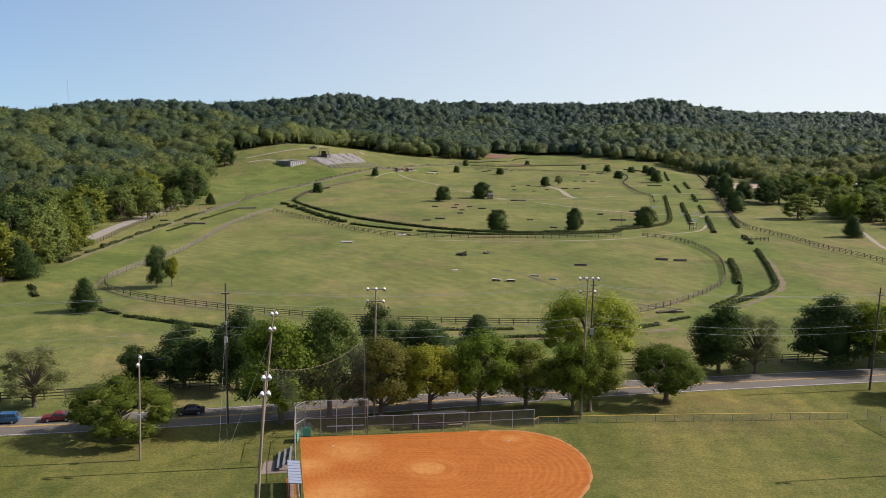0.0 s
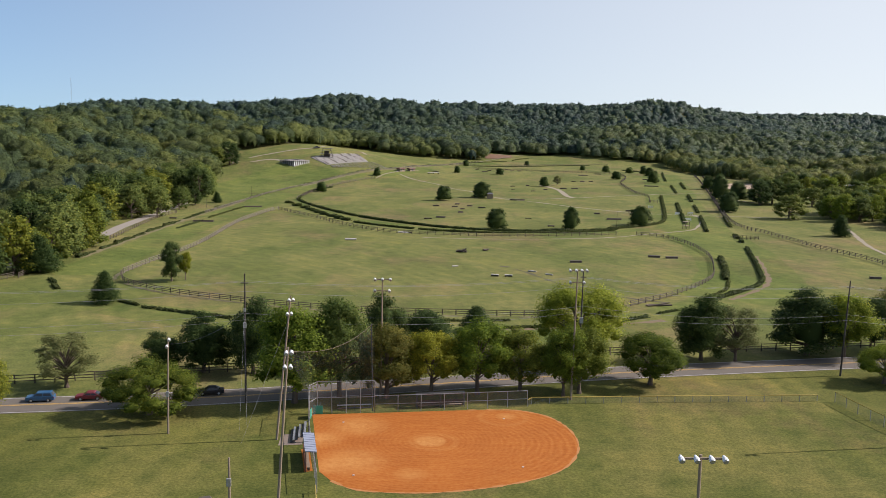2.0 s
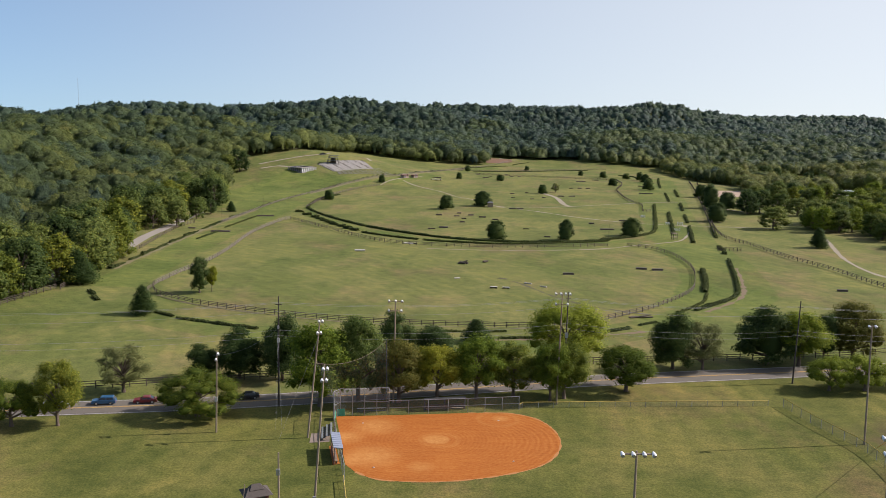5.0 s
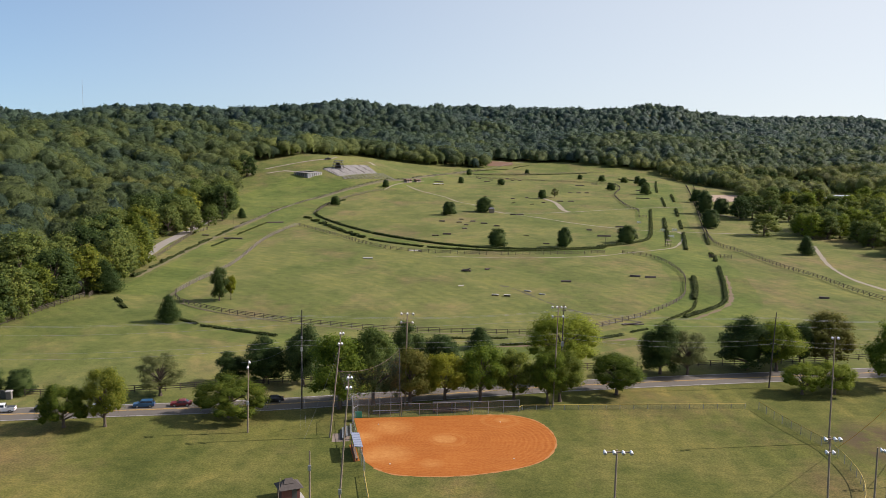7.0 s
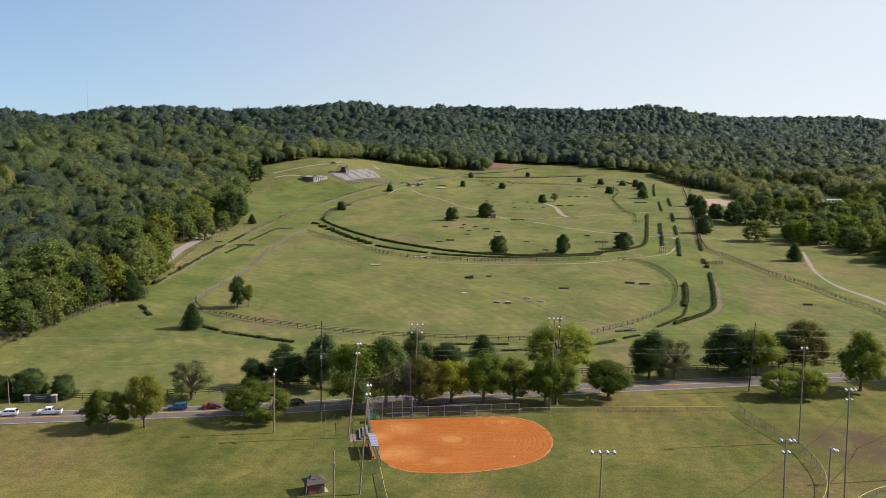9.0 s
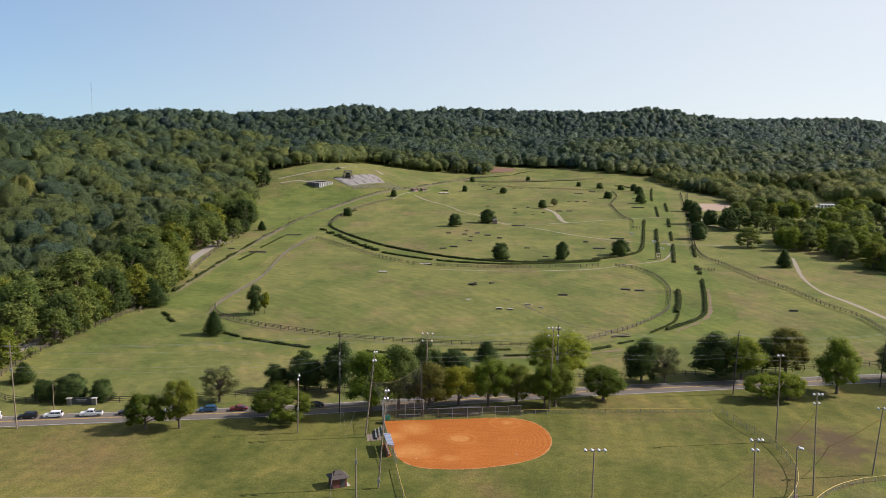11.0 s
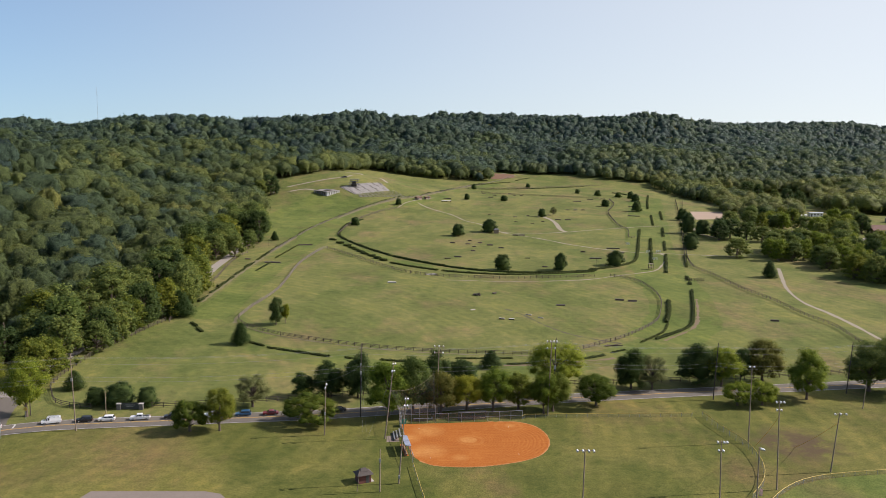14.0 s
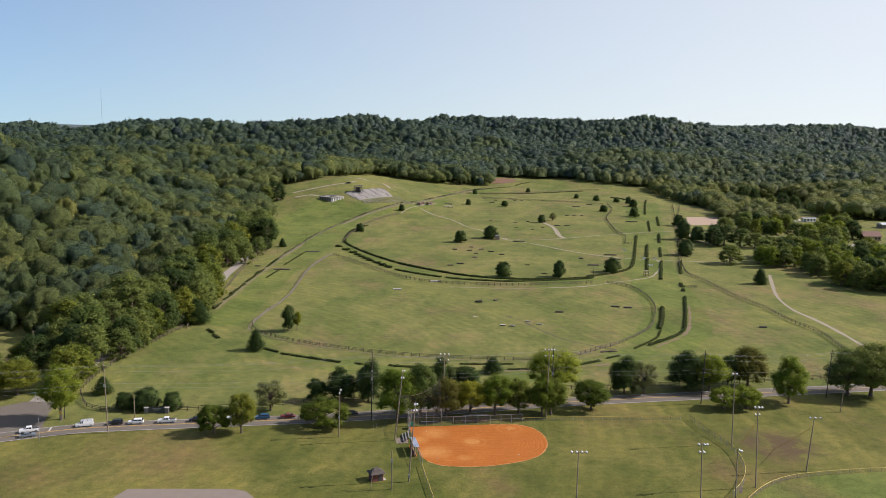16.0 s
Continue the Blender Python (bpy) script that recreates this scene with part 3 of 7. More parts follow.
sheet("lawn", [(-8, 55), (-13.9, 91), (-14.4, 102), (13.5, 109), (52.7, 111.3), (55.4, 106), (58, 95.5), (58.5, 88), (57.5, 79), (53.5, 69.5), (45, 55)], "lawn", 0.047, "patchy mown outfield grass", "lawn")
sheet("infield", infield_outline(), "clay", 0.06, "raked orange clay softball infield", "infield")
ribbon("trim", [(5, 105.9), (9, 106.2), (11.5, 106.0), (14.6, 104.2), (16.5, 101), (17.4, 97), (17.3, 93.2), (16.3, 89.6), (14.4, 86.2), (11, 83.4), (5, 80.8), (-1.2, 79.7), (-7.2, 80.3), (-10.1, 82.6)], 0.26, "rim", 0.066, "pale sandy rim of the clay infield", step=0.7, category="infield edge", wobble=0.1)


# ---------------------------------------------------------------- trees
def lumps_for(kind, rnd):
    """Clumps of foliage (centre, radius) in a crown 1 high and 1 wide, standing on z = 0."""
    out = []
    if kind == "cedar":
        for i in range(26):
            z = (i + 0.5) / 26
            r = 0.40 * (1 - z) ** 0.75 + 0.05
            a = i * 2.4
            out.append((Vector((math.cos(a) * r * 0.62, math.sin(a) * r * 0.62, 0.04 + z * 0.88)), 0.09 + 0.15 * (1 - z)))
        return out
    n = {"round": 54, "tall": 56, "sparse": 44, "bush": 40, "broad": 56, "oval": 52, "wood": 50}[kind]
    low = {"round": 0.34, "tall": 0.25, "sparse": 0.28, "bush": 0.05, "broad": 0.28, "oval": 0.15, "wood": 0.12}[kind]
    for i in range(n):
        u = (i + 0.5) / n
        z = low + (0.94 - low) * u
        v = (z - low) / (0.96 - low)
        wide = {"round": math.sin(math.pi * (0.18 + 0.72 * v)), "tall": math.sin(math.pi * (0.22 + 0.74 * v)) ** 0.8, "sparse": math.sin(math.pi * (0.2 + 0.7 * v)), "bush": math.sin(math.pi * (0.42 + 0.52 * v)) ** 0.7, "broad": math.sin(math.pi * (0.26 + 0.62 * v)), "oval": math.sin(math.pi * (0.26 + 0.68 * v)) ** 0.8, "wood": math.sin(math.pi * (0.34 + 0.60 * v)) ** 0.75}[kind]
        a = i * 2.399 + rnd.uniform(-0.9, 0.9)
        r = 0.40 * wide * rnd.uniform(0.25 if kind == "sparse" else 0.42, 1.0) ** 0.5
        out.append((Vector((math.cos(a) * r, math.sin(a) * r, z + rnd.uniform(-0.07, 0.07))), rnd.uniform(0.085, 0.165) * (0.8 if kind == "sparse" else 1)))
    return out


def crown_arrays(kind, seed, leaves, size, aspect=0.8):
    """Many small folded leaf sprays on the clumps. Unit crown; returns vertices and triangles."""
    rnd = random.Random(seed)
    rs = np.random.RandomState(seed)
    lumps = [(Vector((p.x * aspect, p.y * aspect, p.z)), q * aspect ** 0.5) for p, q in lumps_for(kind, rnd)]
    w = np.array([r * r for _, r in lumps])
    pick = rs.choice(len(lumps), leaves, p=w / w.sum())
    c = np.array([tuple(p) for p, _ in lumps])[pick]
    r = np.array([q for _, q in lumps])[pick]
    d = rs.normal(size=(leaves, 3))
    d /= np.linalg.norm(d, axis=1)[:, None]
    d[:, 2] = np.where(d[:, 2] < -0.3, -d[:, 2], d[:, 2])
    pos = c + d * (r * rs.uniform(0.3, 1.25, leaves))[:, None]
    nrm = d + rs.normal(scale=0.45, size=(leaves, 3)) + np.array([0, 0, 0.25])
    nrm /= np.linalg.norm(nrm, axis=1)[:, None]
    nrm *= np.where((nrm * d).sum(1) < 0, -1.0, 1.0)[:, None]
    hub = pos - np.array([0, 0, 0.45])
    hub /= np.linalg.norm(hub, axis=1)[:, None] + 1e-6
    soft = 0.35 * d + 0.4 * hub + 0.9 * nrm
    soft /= np.linalg.norm(soft, axis=1)[:, None]
    t = np.cross(nrm, rs.normal(size=(leaves, 3)))
    t /= np.linalg.norm(t, axis=1)[:, None]
    b = np.cross(nrm, t)
    s = (size * rs.uniform(0.6, 1.35, leaves))[:, None]
    v = np.stack([pos - t * s * 0.9 - b * s * 0.5, pos + t * s * 0.9 - b * s * 0.45, pos + b * s * 0.95], 1).reshape(-1, 3)
    tall, wide = 1 / np.percentile(v[:, 2], 99.7), 0.5 / np.percentile(np.hypot(v[:, 0], v[:, 1]), 97)
    v *= np.array([wide, wide, tall])
    lumps = [(Vector((p.x * wide, p.y * wide, p.z * tall)), q) for p, q in lumps]
    tri = np.arange(leaves * 3).reshape(-1, 3)
    return v, tri, lumps, np.repeat(soft, 3, axis=0)


def shade_round(me, normals):
    """Leaf sprays take the roundness of the clump that they grow on."""
    me.polygons.foreach_set("use_smooth", np.ones(len(me.polygons), bool))
    me.normals_split_custom_set_from_vertices(normals.astype(np.float32))


def billow(sub, seed, rough):
    """A crown of rounded bulges for trees far off, 1 high and 1 wide, its foot cut off."""
    bm = bmesh.new()
    bmesh.ops.create_icosphere(bm, subdivisions=sub, radius=0.5)
    rs = random.Random(seed)
    knobs = []
    for i in range(11):
        z = 1 - 1.35 * (i + 0.5) / 11
        a = i * 2.4 + rs.uniform(-0.5, 0.5)
        knobs.append((Vector((math.cos(a) * math.sqrt(max(0, 1 - z * z)), math.sin(a) * math.sqrt(max(0, 1 - z * z)), z)), rs.uniform(0.65, 1.15) if z < 0.75 else rs.uniform(0.5, 0.75)))
    for v in bm.verts:
        d = v.co.normalized()
        near = max(q * max(0.0, 1 - (d - p).length / 0.72) ** 0.5 for p, q in knobs)
        v.co = v.co * (1 - rough + 1.7 * rough * near)
    bmesh.ops.delete(bm, geom=[f for f in bm.faces if f.calc_center_median().z < -0.2], context="FACES")
    bmesh.ops.delete(bm, geom=[v for v in bm.verts if not v.link_faces], context="VERTS")
    bm.verts.ensure_lookup_table()
    bm.verts.index_update()
    bm.normal_update()
    v = np.array([tuple(q.co) for q in bm.verts])
    n = np.array([tuple(q.normal) for q in bm.verts])
    f = np.array([[q.index for q in face.verts] for face in bm.faces])
    bm.free()
    v[:, 2] = (v[:, 2] + 0.5) * 0.98
    v /= np.array([2 * np.abs(v[:, 0]).max(), 2 * np.abs(v[:, 1]).max(), v[:, 2].max()])
    return v, f, n


def clump_cores(lumps, seed):
    """The dense inside of each clump of leaves."""
    bm = bmesh.new()
    bmesh.ops.create_icosphere(bm, subdivisions=1, radius=1)
    ball = np.array([tuple(q.co) for q in bm.verts])
    faces = np.array([[q.index for q in f.verts] for f in bm.faces])
    bm.free()
    rs = np.random.RandomState(seed + 3)
    v, f, n = [], [], []
    for k, (p, r) in enumerate(lumps):
        bumpy = ball * rs.uniform(0.35, 0.62, (len(ball), 1)) * r
        v.append(bumpy + np.array(tuple(p)))
        f.append(faces + k * len(ball))
        n.append(ball)
    return np.concatenate(v), np.concatenate(f), np.concatenate(n)


def make_tree(name, kind, seed, leaf, leaves, size, label, category="tree", aspect=0.8):
    """A tree 1 high and 1 wide (scaled when it is placed): trunk with limbs, and a crown of leaf sprays."""
    v, tri, lumps, soft = crown_arrays(kind, seed, leaves, size, aspect)
    root = tagged(new(name), label, category)
    bm = bmesh.new()
    rnd = random.Random(seed + 5)
    top = 0.86 if kind in ("cedar", "tall") else 0.55
    thick = 0.034 if kind != "bush" else 0.015
    tube(bm, (0, 0, -0.02), (0.004, 0.003, 0.06), thick * 1.5, thick, 8)
    tube(bm, (0.004, 0.003, 0.06), (0.012, 0.0, top * 0.5), thick, thick * 0.75, 8)
    tube(bm, (0.012, 0.0, top * 0.5), (0.0, 0.01, top), thick * 0.75, thick * 0.3, 7)
    for p, r in lumps[:: 1 if kind == "sparse" else 3]:
        if kind == "cedar":
            tube(bm, (0, 0, p.z * 0.95), p, 0.008, 0.003, 4)
        else:
            z0 = min(top * 0.9, max(0.14, p.z * 0.55))
            bend = Vector((p.x * 0.5, p.y * 0.5, z0 + (p.z - z0) * 0.6))
            tube(bm, (0.008, 0, z0), bend, thick * 0.42, thick * 0.24, 5)
            tube(bm, bend, p, thick * 0.24, thick * 0.08, 4)
    part("trunk", bm, "bark", root)
    if kind in ("bush", "cedar", "oval"):
        cv, cf, cn = billow(2, seed, 0.16)
        cv[:, 2] = 0.03 + (cv[:, 2] - cv[:, 2].min()) / (1 - cv[:, 2].min()) * (0.92 if kind == "bush" else 0.87)
        cv[:, :2] *= 0.82 if kind == "bush" else 0.66
        if kind == "cedar":
            cv[:, :2] *= (1.0 - 0.8 * cv[:, 2:3])
        if kind == "oval":
            cv[:, 2] = 0.16 + cv[:, 2] * 0.78
            cv[:, :2] *= 0.85 - 0.35 * cv[:, 2:3]
        tri, v, soft = np.concatenate([tri, cf + len(v)]), np.concatenate([v, cv]), np.concatenate([soft, cn])
    elif kind != "sparse":
        cv, cf, cn = clump_cores(lumps, seed)
        tri, v, soft = np.concatenate([tri, cf + len(v)]), np.concatenate([v, cv]), np.concatenate([soft, cn])
    shade_round(mesh_np("crown", v, tri, leaf, root).data, soft)
    return root


def place(proto, x, y, h, w, turn):
    z = float(land(x, y))
    return copy_thing(proto, Matrix.LocRotScale((x, y, z), Euler((0, 0, turn)), (w, w, h)))


NEAR = 21000
PROTO = {
    "round": make_tree("tree", "round", 3, "leaf_mid", NEAR, 0.0117, "leafy green maple with a rounded crown beside the road"),
    "olive": make_tree("tree", "broad", 4, "leaf_olive", NEAR, 0.0117, "broad olive-green shade tree beside the road"),
    "tall": make_tree("tree", "tall", 5, "leaf_dark", NEAR, 0.0130, "tall dark green tree with a dense oval crown"),
    "yellow": make_tree("tree", "round", 6, "leaf_yellow", NEAR, 0.0117, "maple with yellowing autumn leaves beside the road"),
    "rust": make_tree("tree", "tall", 7, "leaf_rust", NEAR, 0.0117, "tree with rusty browning leaves beside the road"),
    "low": make_tree("tree", "broad", 17, "leaf_low", 25000, 0.0132, "low spreading green shade tree beside the road", aspect=1.6),
    "pale": make_tree("tree", "broad", 18, "leaf_pale", 25000, 0.0105, "large pale yellow-green tree beyond the road", aspect=1.1),
    "spread": make_tree("tree", "broad", 27, "leaf_pale", 21000, 0.0132, "low spreading pale green shade tree beside the road", aspect=1.4),
    "meadow": make_tree("tree", "oval", 29, "leaf_dark", 13000, 0.0145, "dull green upright tree with a dense crown in the meadow", aspect=0.85),
    "maple": make_tree("tree", "tall", 23, "leaf_wood", NEAR, 0.0117, "tall dense green maple beside the road"),
    "shade": make_tree("tree", "round", 45, "leaf_low", 24000, 0.0118, "rounded mid-green shade tree on a short trunk beside the road", aspect=1.1),
    "bright": make_tree("tree", "tall", 33, "leaf_mid", NEAR, 0.0122, "tall bright yellow-green maple beside the road"),
    "dark": make_tree("tree", "oval", 19, "leaf_dark", 21000, 0.0135, "dense dark green oval tree beside the road", aspect=0.85),
    "deep": make_tree("tree", "broad", 31, "leaf_wood", 22000, 0.0120, "broad deep green shade tree beside the road"),
    "sparse": make_tree("tree", "sparse", 8, "leaf_dry", 12000, 0.0112, "thin-crowned tree with sparse dry leaves and bare branches"),
    "cedar": make_tree("tree", "cedar", 9, "leaf_dark", 11000, 0.0165, "dark cone-shaped red cedar standing in the grass", "cedar"),
    "bush": make_tree("tree", "bush", 10, "leaf_dark", 15000, 0.0145, "low dark rounded tree in the open meadow"),
    "wood_a": make_tree("tree", "wood", 11, "leaf_wood", 3600, 0.0240, "green broadleaf tree at the edge of the woods"),
    "wood_b": make_tree("tree", "wood", 12, "leaf_wood", 3600, 0.0240, "olive-green broadleaf tree at the edge of the woods"),
    "wood_c": make_tree("tree", "wood", 13, "leaf_dark", 3600, 0.0240, "dark green broadleaf tree at the edge of the woods"),
    "wood_p": make_tree("tree", "wood", 15, "leaf_pale", 3600, 0.0240, "yellow-green broadleaf tree in the valley, leaves paled for sunlit haze"),
    "wood_y": make_tree("tree", "wood", 14, "leaf_olive", 3600, 0.0240, "pale yellow-green broadleaf tree at the edge of the woods"),
}
# x, y, height, width
ROADSIDE = {
    "tall": [(-0.3, 123, 9.2, 7), (73.3, 138.9, 9.1, 5)],
    "round": [(6.6, 112.9, 10.1, 8.4), (18.3, 112.2, 9.4, 6), (67.1, 135, 10.3, 9), (-98.2, 105.3, 13, 9)],
    "olive": [(12.6, 114.6, 8.6, 7.6), (20.7, 113.8, 9.2, 7.4), (-53.5, 98, 9.4, 6.2), (-116.7, 123, 9.1, 10.4), (-125.7, 149.9, 6.5, 9.0)],
    "low": [(-35, 103.1, 6.9, 11.0), (-59.8, 97.5, 7.2, 7.2)],
    "spread": [(66.2, 120, 5.9, 7.0), (72.4, 120.4, 6.0, 7.2)],
    "meadow": [(-57.6, 194.0, 9.0, 4.7)],
    "maple": [(-12.0, 110.9, 13.4, 8.6)],
    "shade": [(31.6, 118.2, 7.5, 9.0)],
    "bright": [(-17.6, 108.3, 12.8, 10.0), (85.2, 125.3, 12.7, 8.6)],
    "pale": [(23.3, 131, 11.8, 13.4)],
    "dark": [(-25.6, 121.8, 11.3, 7), (-6.4, 122.3, 11.8, 7), (61.6, 136.2, 11.1, 10.5), (43, 132, 10.6, 8), (-39, 122, 5.9, 5.6), (-32.9, 122.2, 8.7, 7.4)],
    "deep": [(104.4, 132.8, 12.8, 11.8), (110.4, 132.1, 14.6, 13.4)],
    "yellow": [(0.3, 112.2, 9, 7.6), (-55.0, 195.8, 6.4, 2.6)],
    "rust": [(-5.7, 110.6, 10.1, 8.2), (79.5, 140.2, 11.1, 10.0)],
    "sparse": [(-49.5, 114, 7.5, 7.4), (48.3, 131.5, 8.7, 6.8)],
    "bush": [(-85.7, 113.6, 4.4, 4.6), (-80.3, 113.9, 5.4, 6.8), (-74.0, 114.1, 4.4, 4.6)],
    "cedar": [(137, 291.2, 7.2, 6.2), (8.4, 149.5, 4.6, 5.6), (-63.9, 169.7, 6.3, 5.4), (-95.2, 125.3, 4.6, 5), (-88.7, 373, 4.6, 4)],
}
MEADOW = [(22.8, 299, 7.0, 7.4), (48.5, 301.2, 7.6, 5.8), (75.4, 314.8, 7, 8.2), (6.6, 402, 6.6, 7.2), (24.7, 418.9, 7.4, 9), (-52.8, 438.2, 4.8, 5.4), (-30.8, 530.4, 4.6, 4.4), (124.6, 368.4, 8.5, 8.6), (139.5, 427.2, 12.2, 9), (63.6, 495.8, 5.3, 5.4), (27.5, 674, 4.6, 4.6), (18.2, 584, 4.5, 4.2), (46.3, 588.3, 4.3, 5.7), (76.5, 706, 3.8, 4.2), (113.2, 663.4, 3.8, 4.2), (127.2, 647.3, 4.7, 5.6), (118.1, 565.2, 5, 6.4)]
MEADOW_FAR = [(142.9, 640.9, 4.2, 5.6), (150.2, 629, 6, 5.6), (149.3, 608, 5.8, 6.6), (134.5, 536.5, 7.3, 7), (136.8, 813.7, 5.1, 6.8), (153.6, 490, 7.5, 7.5), (146, 420, 9, 9)]
turn_rnd = random.Random(21)
for kind, rows in ROADSIDE.items():
    for x, y, h, w in rows:
        place(PROTO[kind], x, y, h, w * 1.09, turn_rnd.uniform(0, 6.28))
for x, y, h, w in MEADOW + MEADOW_FAR:
    tagged(place(PROTO["bush"], x, y, h, w * 1.02, turn_rnd.uniform(0, 6.28)), group="trees of the meadow")
tagged(place(PROTO["sparse"], 72.4, 506, 5.4, 5.4, 1.0), "small thin-leaved tree in the meadow")


def left_edge(y):
    """The woods stand west of this x."""
    return np.interp(y, [60, 130, 150, 195, 215, 245, 290, 332, 372, 380, 460, 530, 640], [-125, -122, -112, -110, -105, -102, -105, -106, -107, -99, -112, -124, -146])


def north_edge(x):
    """The woods stand beyond this y."""
    return np.interp(x, [-400, -150, -127, -112, -96, -90, -82, -65, -43, -19, 10, 37, 44, 47, 49, 75, 107, 136, 169, 196, 202, 206, 209, 250, 256, 330, 420],
                     [560, 575, 586, 597, 611, 640, 690, 752, 742, 734, 738, 738, 744, 772, 812, 815, 822, 803, 780, 774, 740, 650, 605, 600, 765, 770, 640])


def inside(poly, x, y):
    r = np.zeros(np.shape(x), bool)
    for (x0, y0), (x1, y1) in zip(poly, poly[1:] + poly[:1]):
        r ^= ((y0 > y) != (y1 > y)) & (x < (x1 - x0) * (y - y0) / (y1 - y0 + 1e-9) + x0)
    return r


RIGHT_WOODS = [
    [(154, 347), (158, 334), (169, 325), (174, 290), (184, 271), (205, 225), (260, 225), (240, 300), (222, 352), (195, 374), (166, 372)],
    [(184, 456), (208, 447), (216, 462), (232, 500), (250, 545), (253, 585), (235, 620), (209, 605), (198, 542), (200, 505)],
    [(215, 431), (236, 458), (254, 466), (253, 448), (241, 414), (216, 400), (206, 406)],
    [(276, 566), (300, 628), (330, 700), (352, 762), (430, 770), (430, 500), (300, 545)],
]
GLADE = [(-152, 150), (-134, 149), (-124, 151), (-127, 162), (-136, 178), (-146, 187), (-162, 190), (-168, 165)]


def wooded(x, y):
    a = (x < left_edge(y)) & (y < 640) & ~inside(GLADE, x, y) | (y > north_edge(x))
    for wood in RIGHT_WOODS:
        a |= inside(wood, x, y)
    return a


def single(x, y):
    """Where the woods are built tree by tree."""
    return (x > left_edge(y) - 16) & (x < 0) & (y < 420) | (x > 0) & (x < 262) & (y < 500)


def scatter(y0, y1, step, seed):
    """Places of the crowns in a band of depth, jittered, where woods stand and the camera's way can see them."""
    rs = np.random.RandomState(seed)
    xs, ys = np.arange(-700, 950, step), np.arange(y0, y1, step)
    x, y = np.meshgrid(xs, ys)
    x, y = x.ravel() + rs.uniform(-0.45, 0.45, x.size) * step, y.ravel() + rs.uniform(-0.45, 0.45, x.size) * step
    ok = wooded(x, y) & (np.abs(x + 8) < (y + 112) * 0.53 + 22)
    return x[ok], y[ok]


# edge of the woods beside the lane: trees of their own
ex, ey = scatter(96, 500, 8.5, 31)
near_edge = single(ex, ey)
edge_rnd = random.Random(77)
for x, y in zip(ex[near_edge], ey[near_edge]):
    # paler kinds favoured on the right to put its sunlit haze into leaf colour
    kind = edge_rnd.choices(["wood_a", "wood_b", "wood_c", "wood_y", "wood_p"], [5, 4, 3, 2, 0] if x < 0 else [4, 3, 1, 6, 5])[0]
    h = edge_rnd.uniform(10, 15) * (0.66 if y < 152 else 1) if x < 0 else edge_rnd.uniform(9, 13.5) * (0.78 if inside(RIGHT_WOODS[1], x, y) else 1)
    place(PROTO[kind], x, y, h, h * edge_rnd.uniform(0.82, 1.08), edge_rnd.uniform(0, 6.28))


for x, y, h, w in ((150, 402, 11, 10), (158, 408, 11.5, 10.5), (166, 404, 10.5, 10), (154, 414, 11, 9.5), (172, 397, 9, 9.5), (140.5, 343.5, 9.8, 11.2), (213, 441, 9.5, 12.5), (177.6, 468.4, 9, 10.5), (286, 752, 14, 14), (294.7, 746, 13.5, 9), (308.3, 742, 9.5, 8), (312.8, 723.6, 13, 11), (313.3, 697.3, 13.5, 10.5), (-121, 547, 14, 12.5), (-128, 541, 12, 11)):
    place(PROTO[edge_rnd.choice(["wood_a", "wood_c", "wood_c"])], x, y, h, w * 1.15, x)


# trees between the lane and the meadow, whose crowns hide most of the lane
row_rnd = random.Random(91)
for p in along([(-103, 158), (-100, 184), (-96, 205), (-94.5, 236)], 6.2) + along([(-104.5, 128), (-105, 146)], 6) + along([(-99, 383), (-101, 398), (-106, 420), (-114, 455)], 6.5):
    h = row_rnd.uniform(9, 14.5)
    place(PROTO[row_rnd.choice(["wood_a", "wood_a", "wood_b", "wood_c", "wood_y"])], p.x + row_rnd.uniform(-2, 1.5), p.y, h, h * row_rnd.uniform(0.75, 0.95), row_rnd.uniform(0, 6.28))
place(PROTO["cedar"], -90.5, 203, 8.6, 9.5, 1.0)
place(PROTO["wood_y"], -95.5, 244, 13.5, 11.5, 2.0)
place(PROTO["wood_a"], -96.5, 253, 11.5, 9.5, 4.1)
place(PROTO["wood_a"], -96, 230, 14, 12.5, 5.2)
for x, y, h in ((-94.8, 222, 4.2), (-94.6, 229, 3.6), (-95.2, 236, 4.4), (-95, 243, 3.4), (-96.2, 251, 3.2)):
    tagged(place(PROTO["bush"], x, y, h, h * 1.35, y), "low leafy shrub under the trees at the edge of the woods", "shrub")
place(PROTO["wood_y"], -107, 276, 13, 11, 0.7)
for x, y, h in ((-96.5, 344, 8), (-97.5, 352, 8.5), (-95, 362, 6.5), (-97.5, 319, 10.5), (-104.5, 330, 13), (-105.5, 341, 13), (-104.5, 312, 12)):
    place(PROTO["wood_c" if h < 8 else "wood_a"], x, y, h, h * 0.9, x)


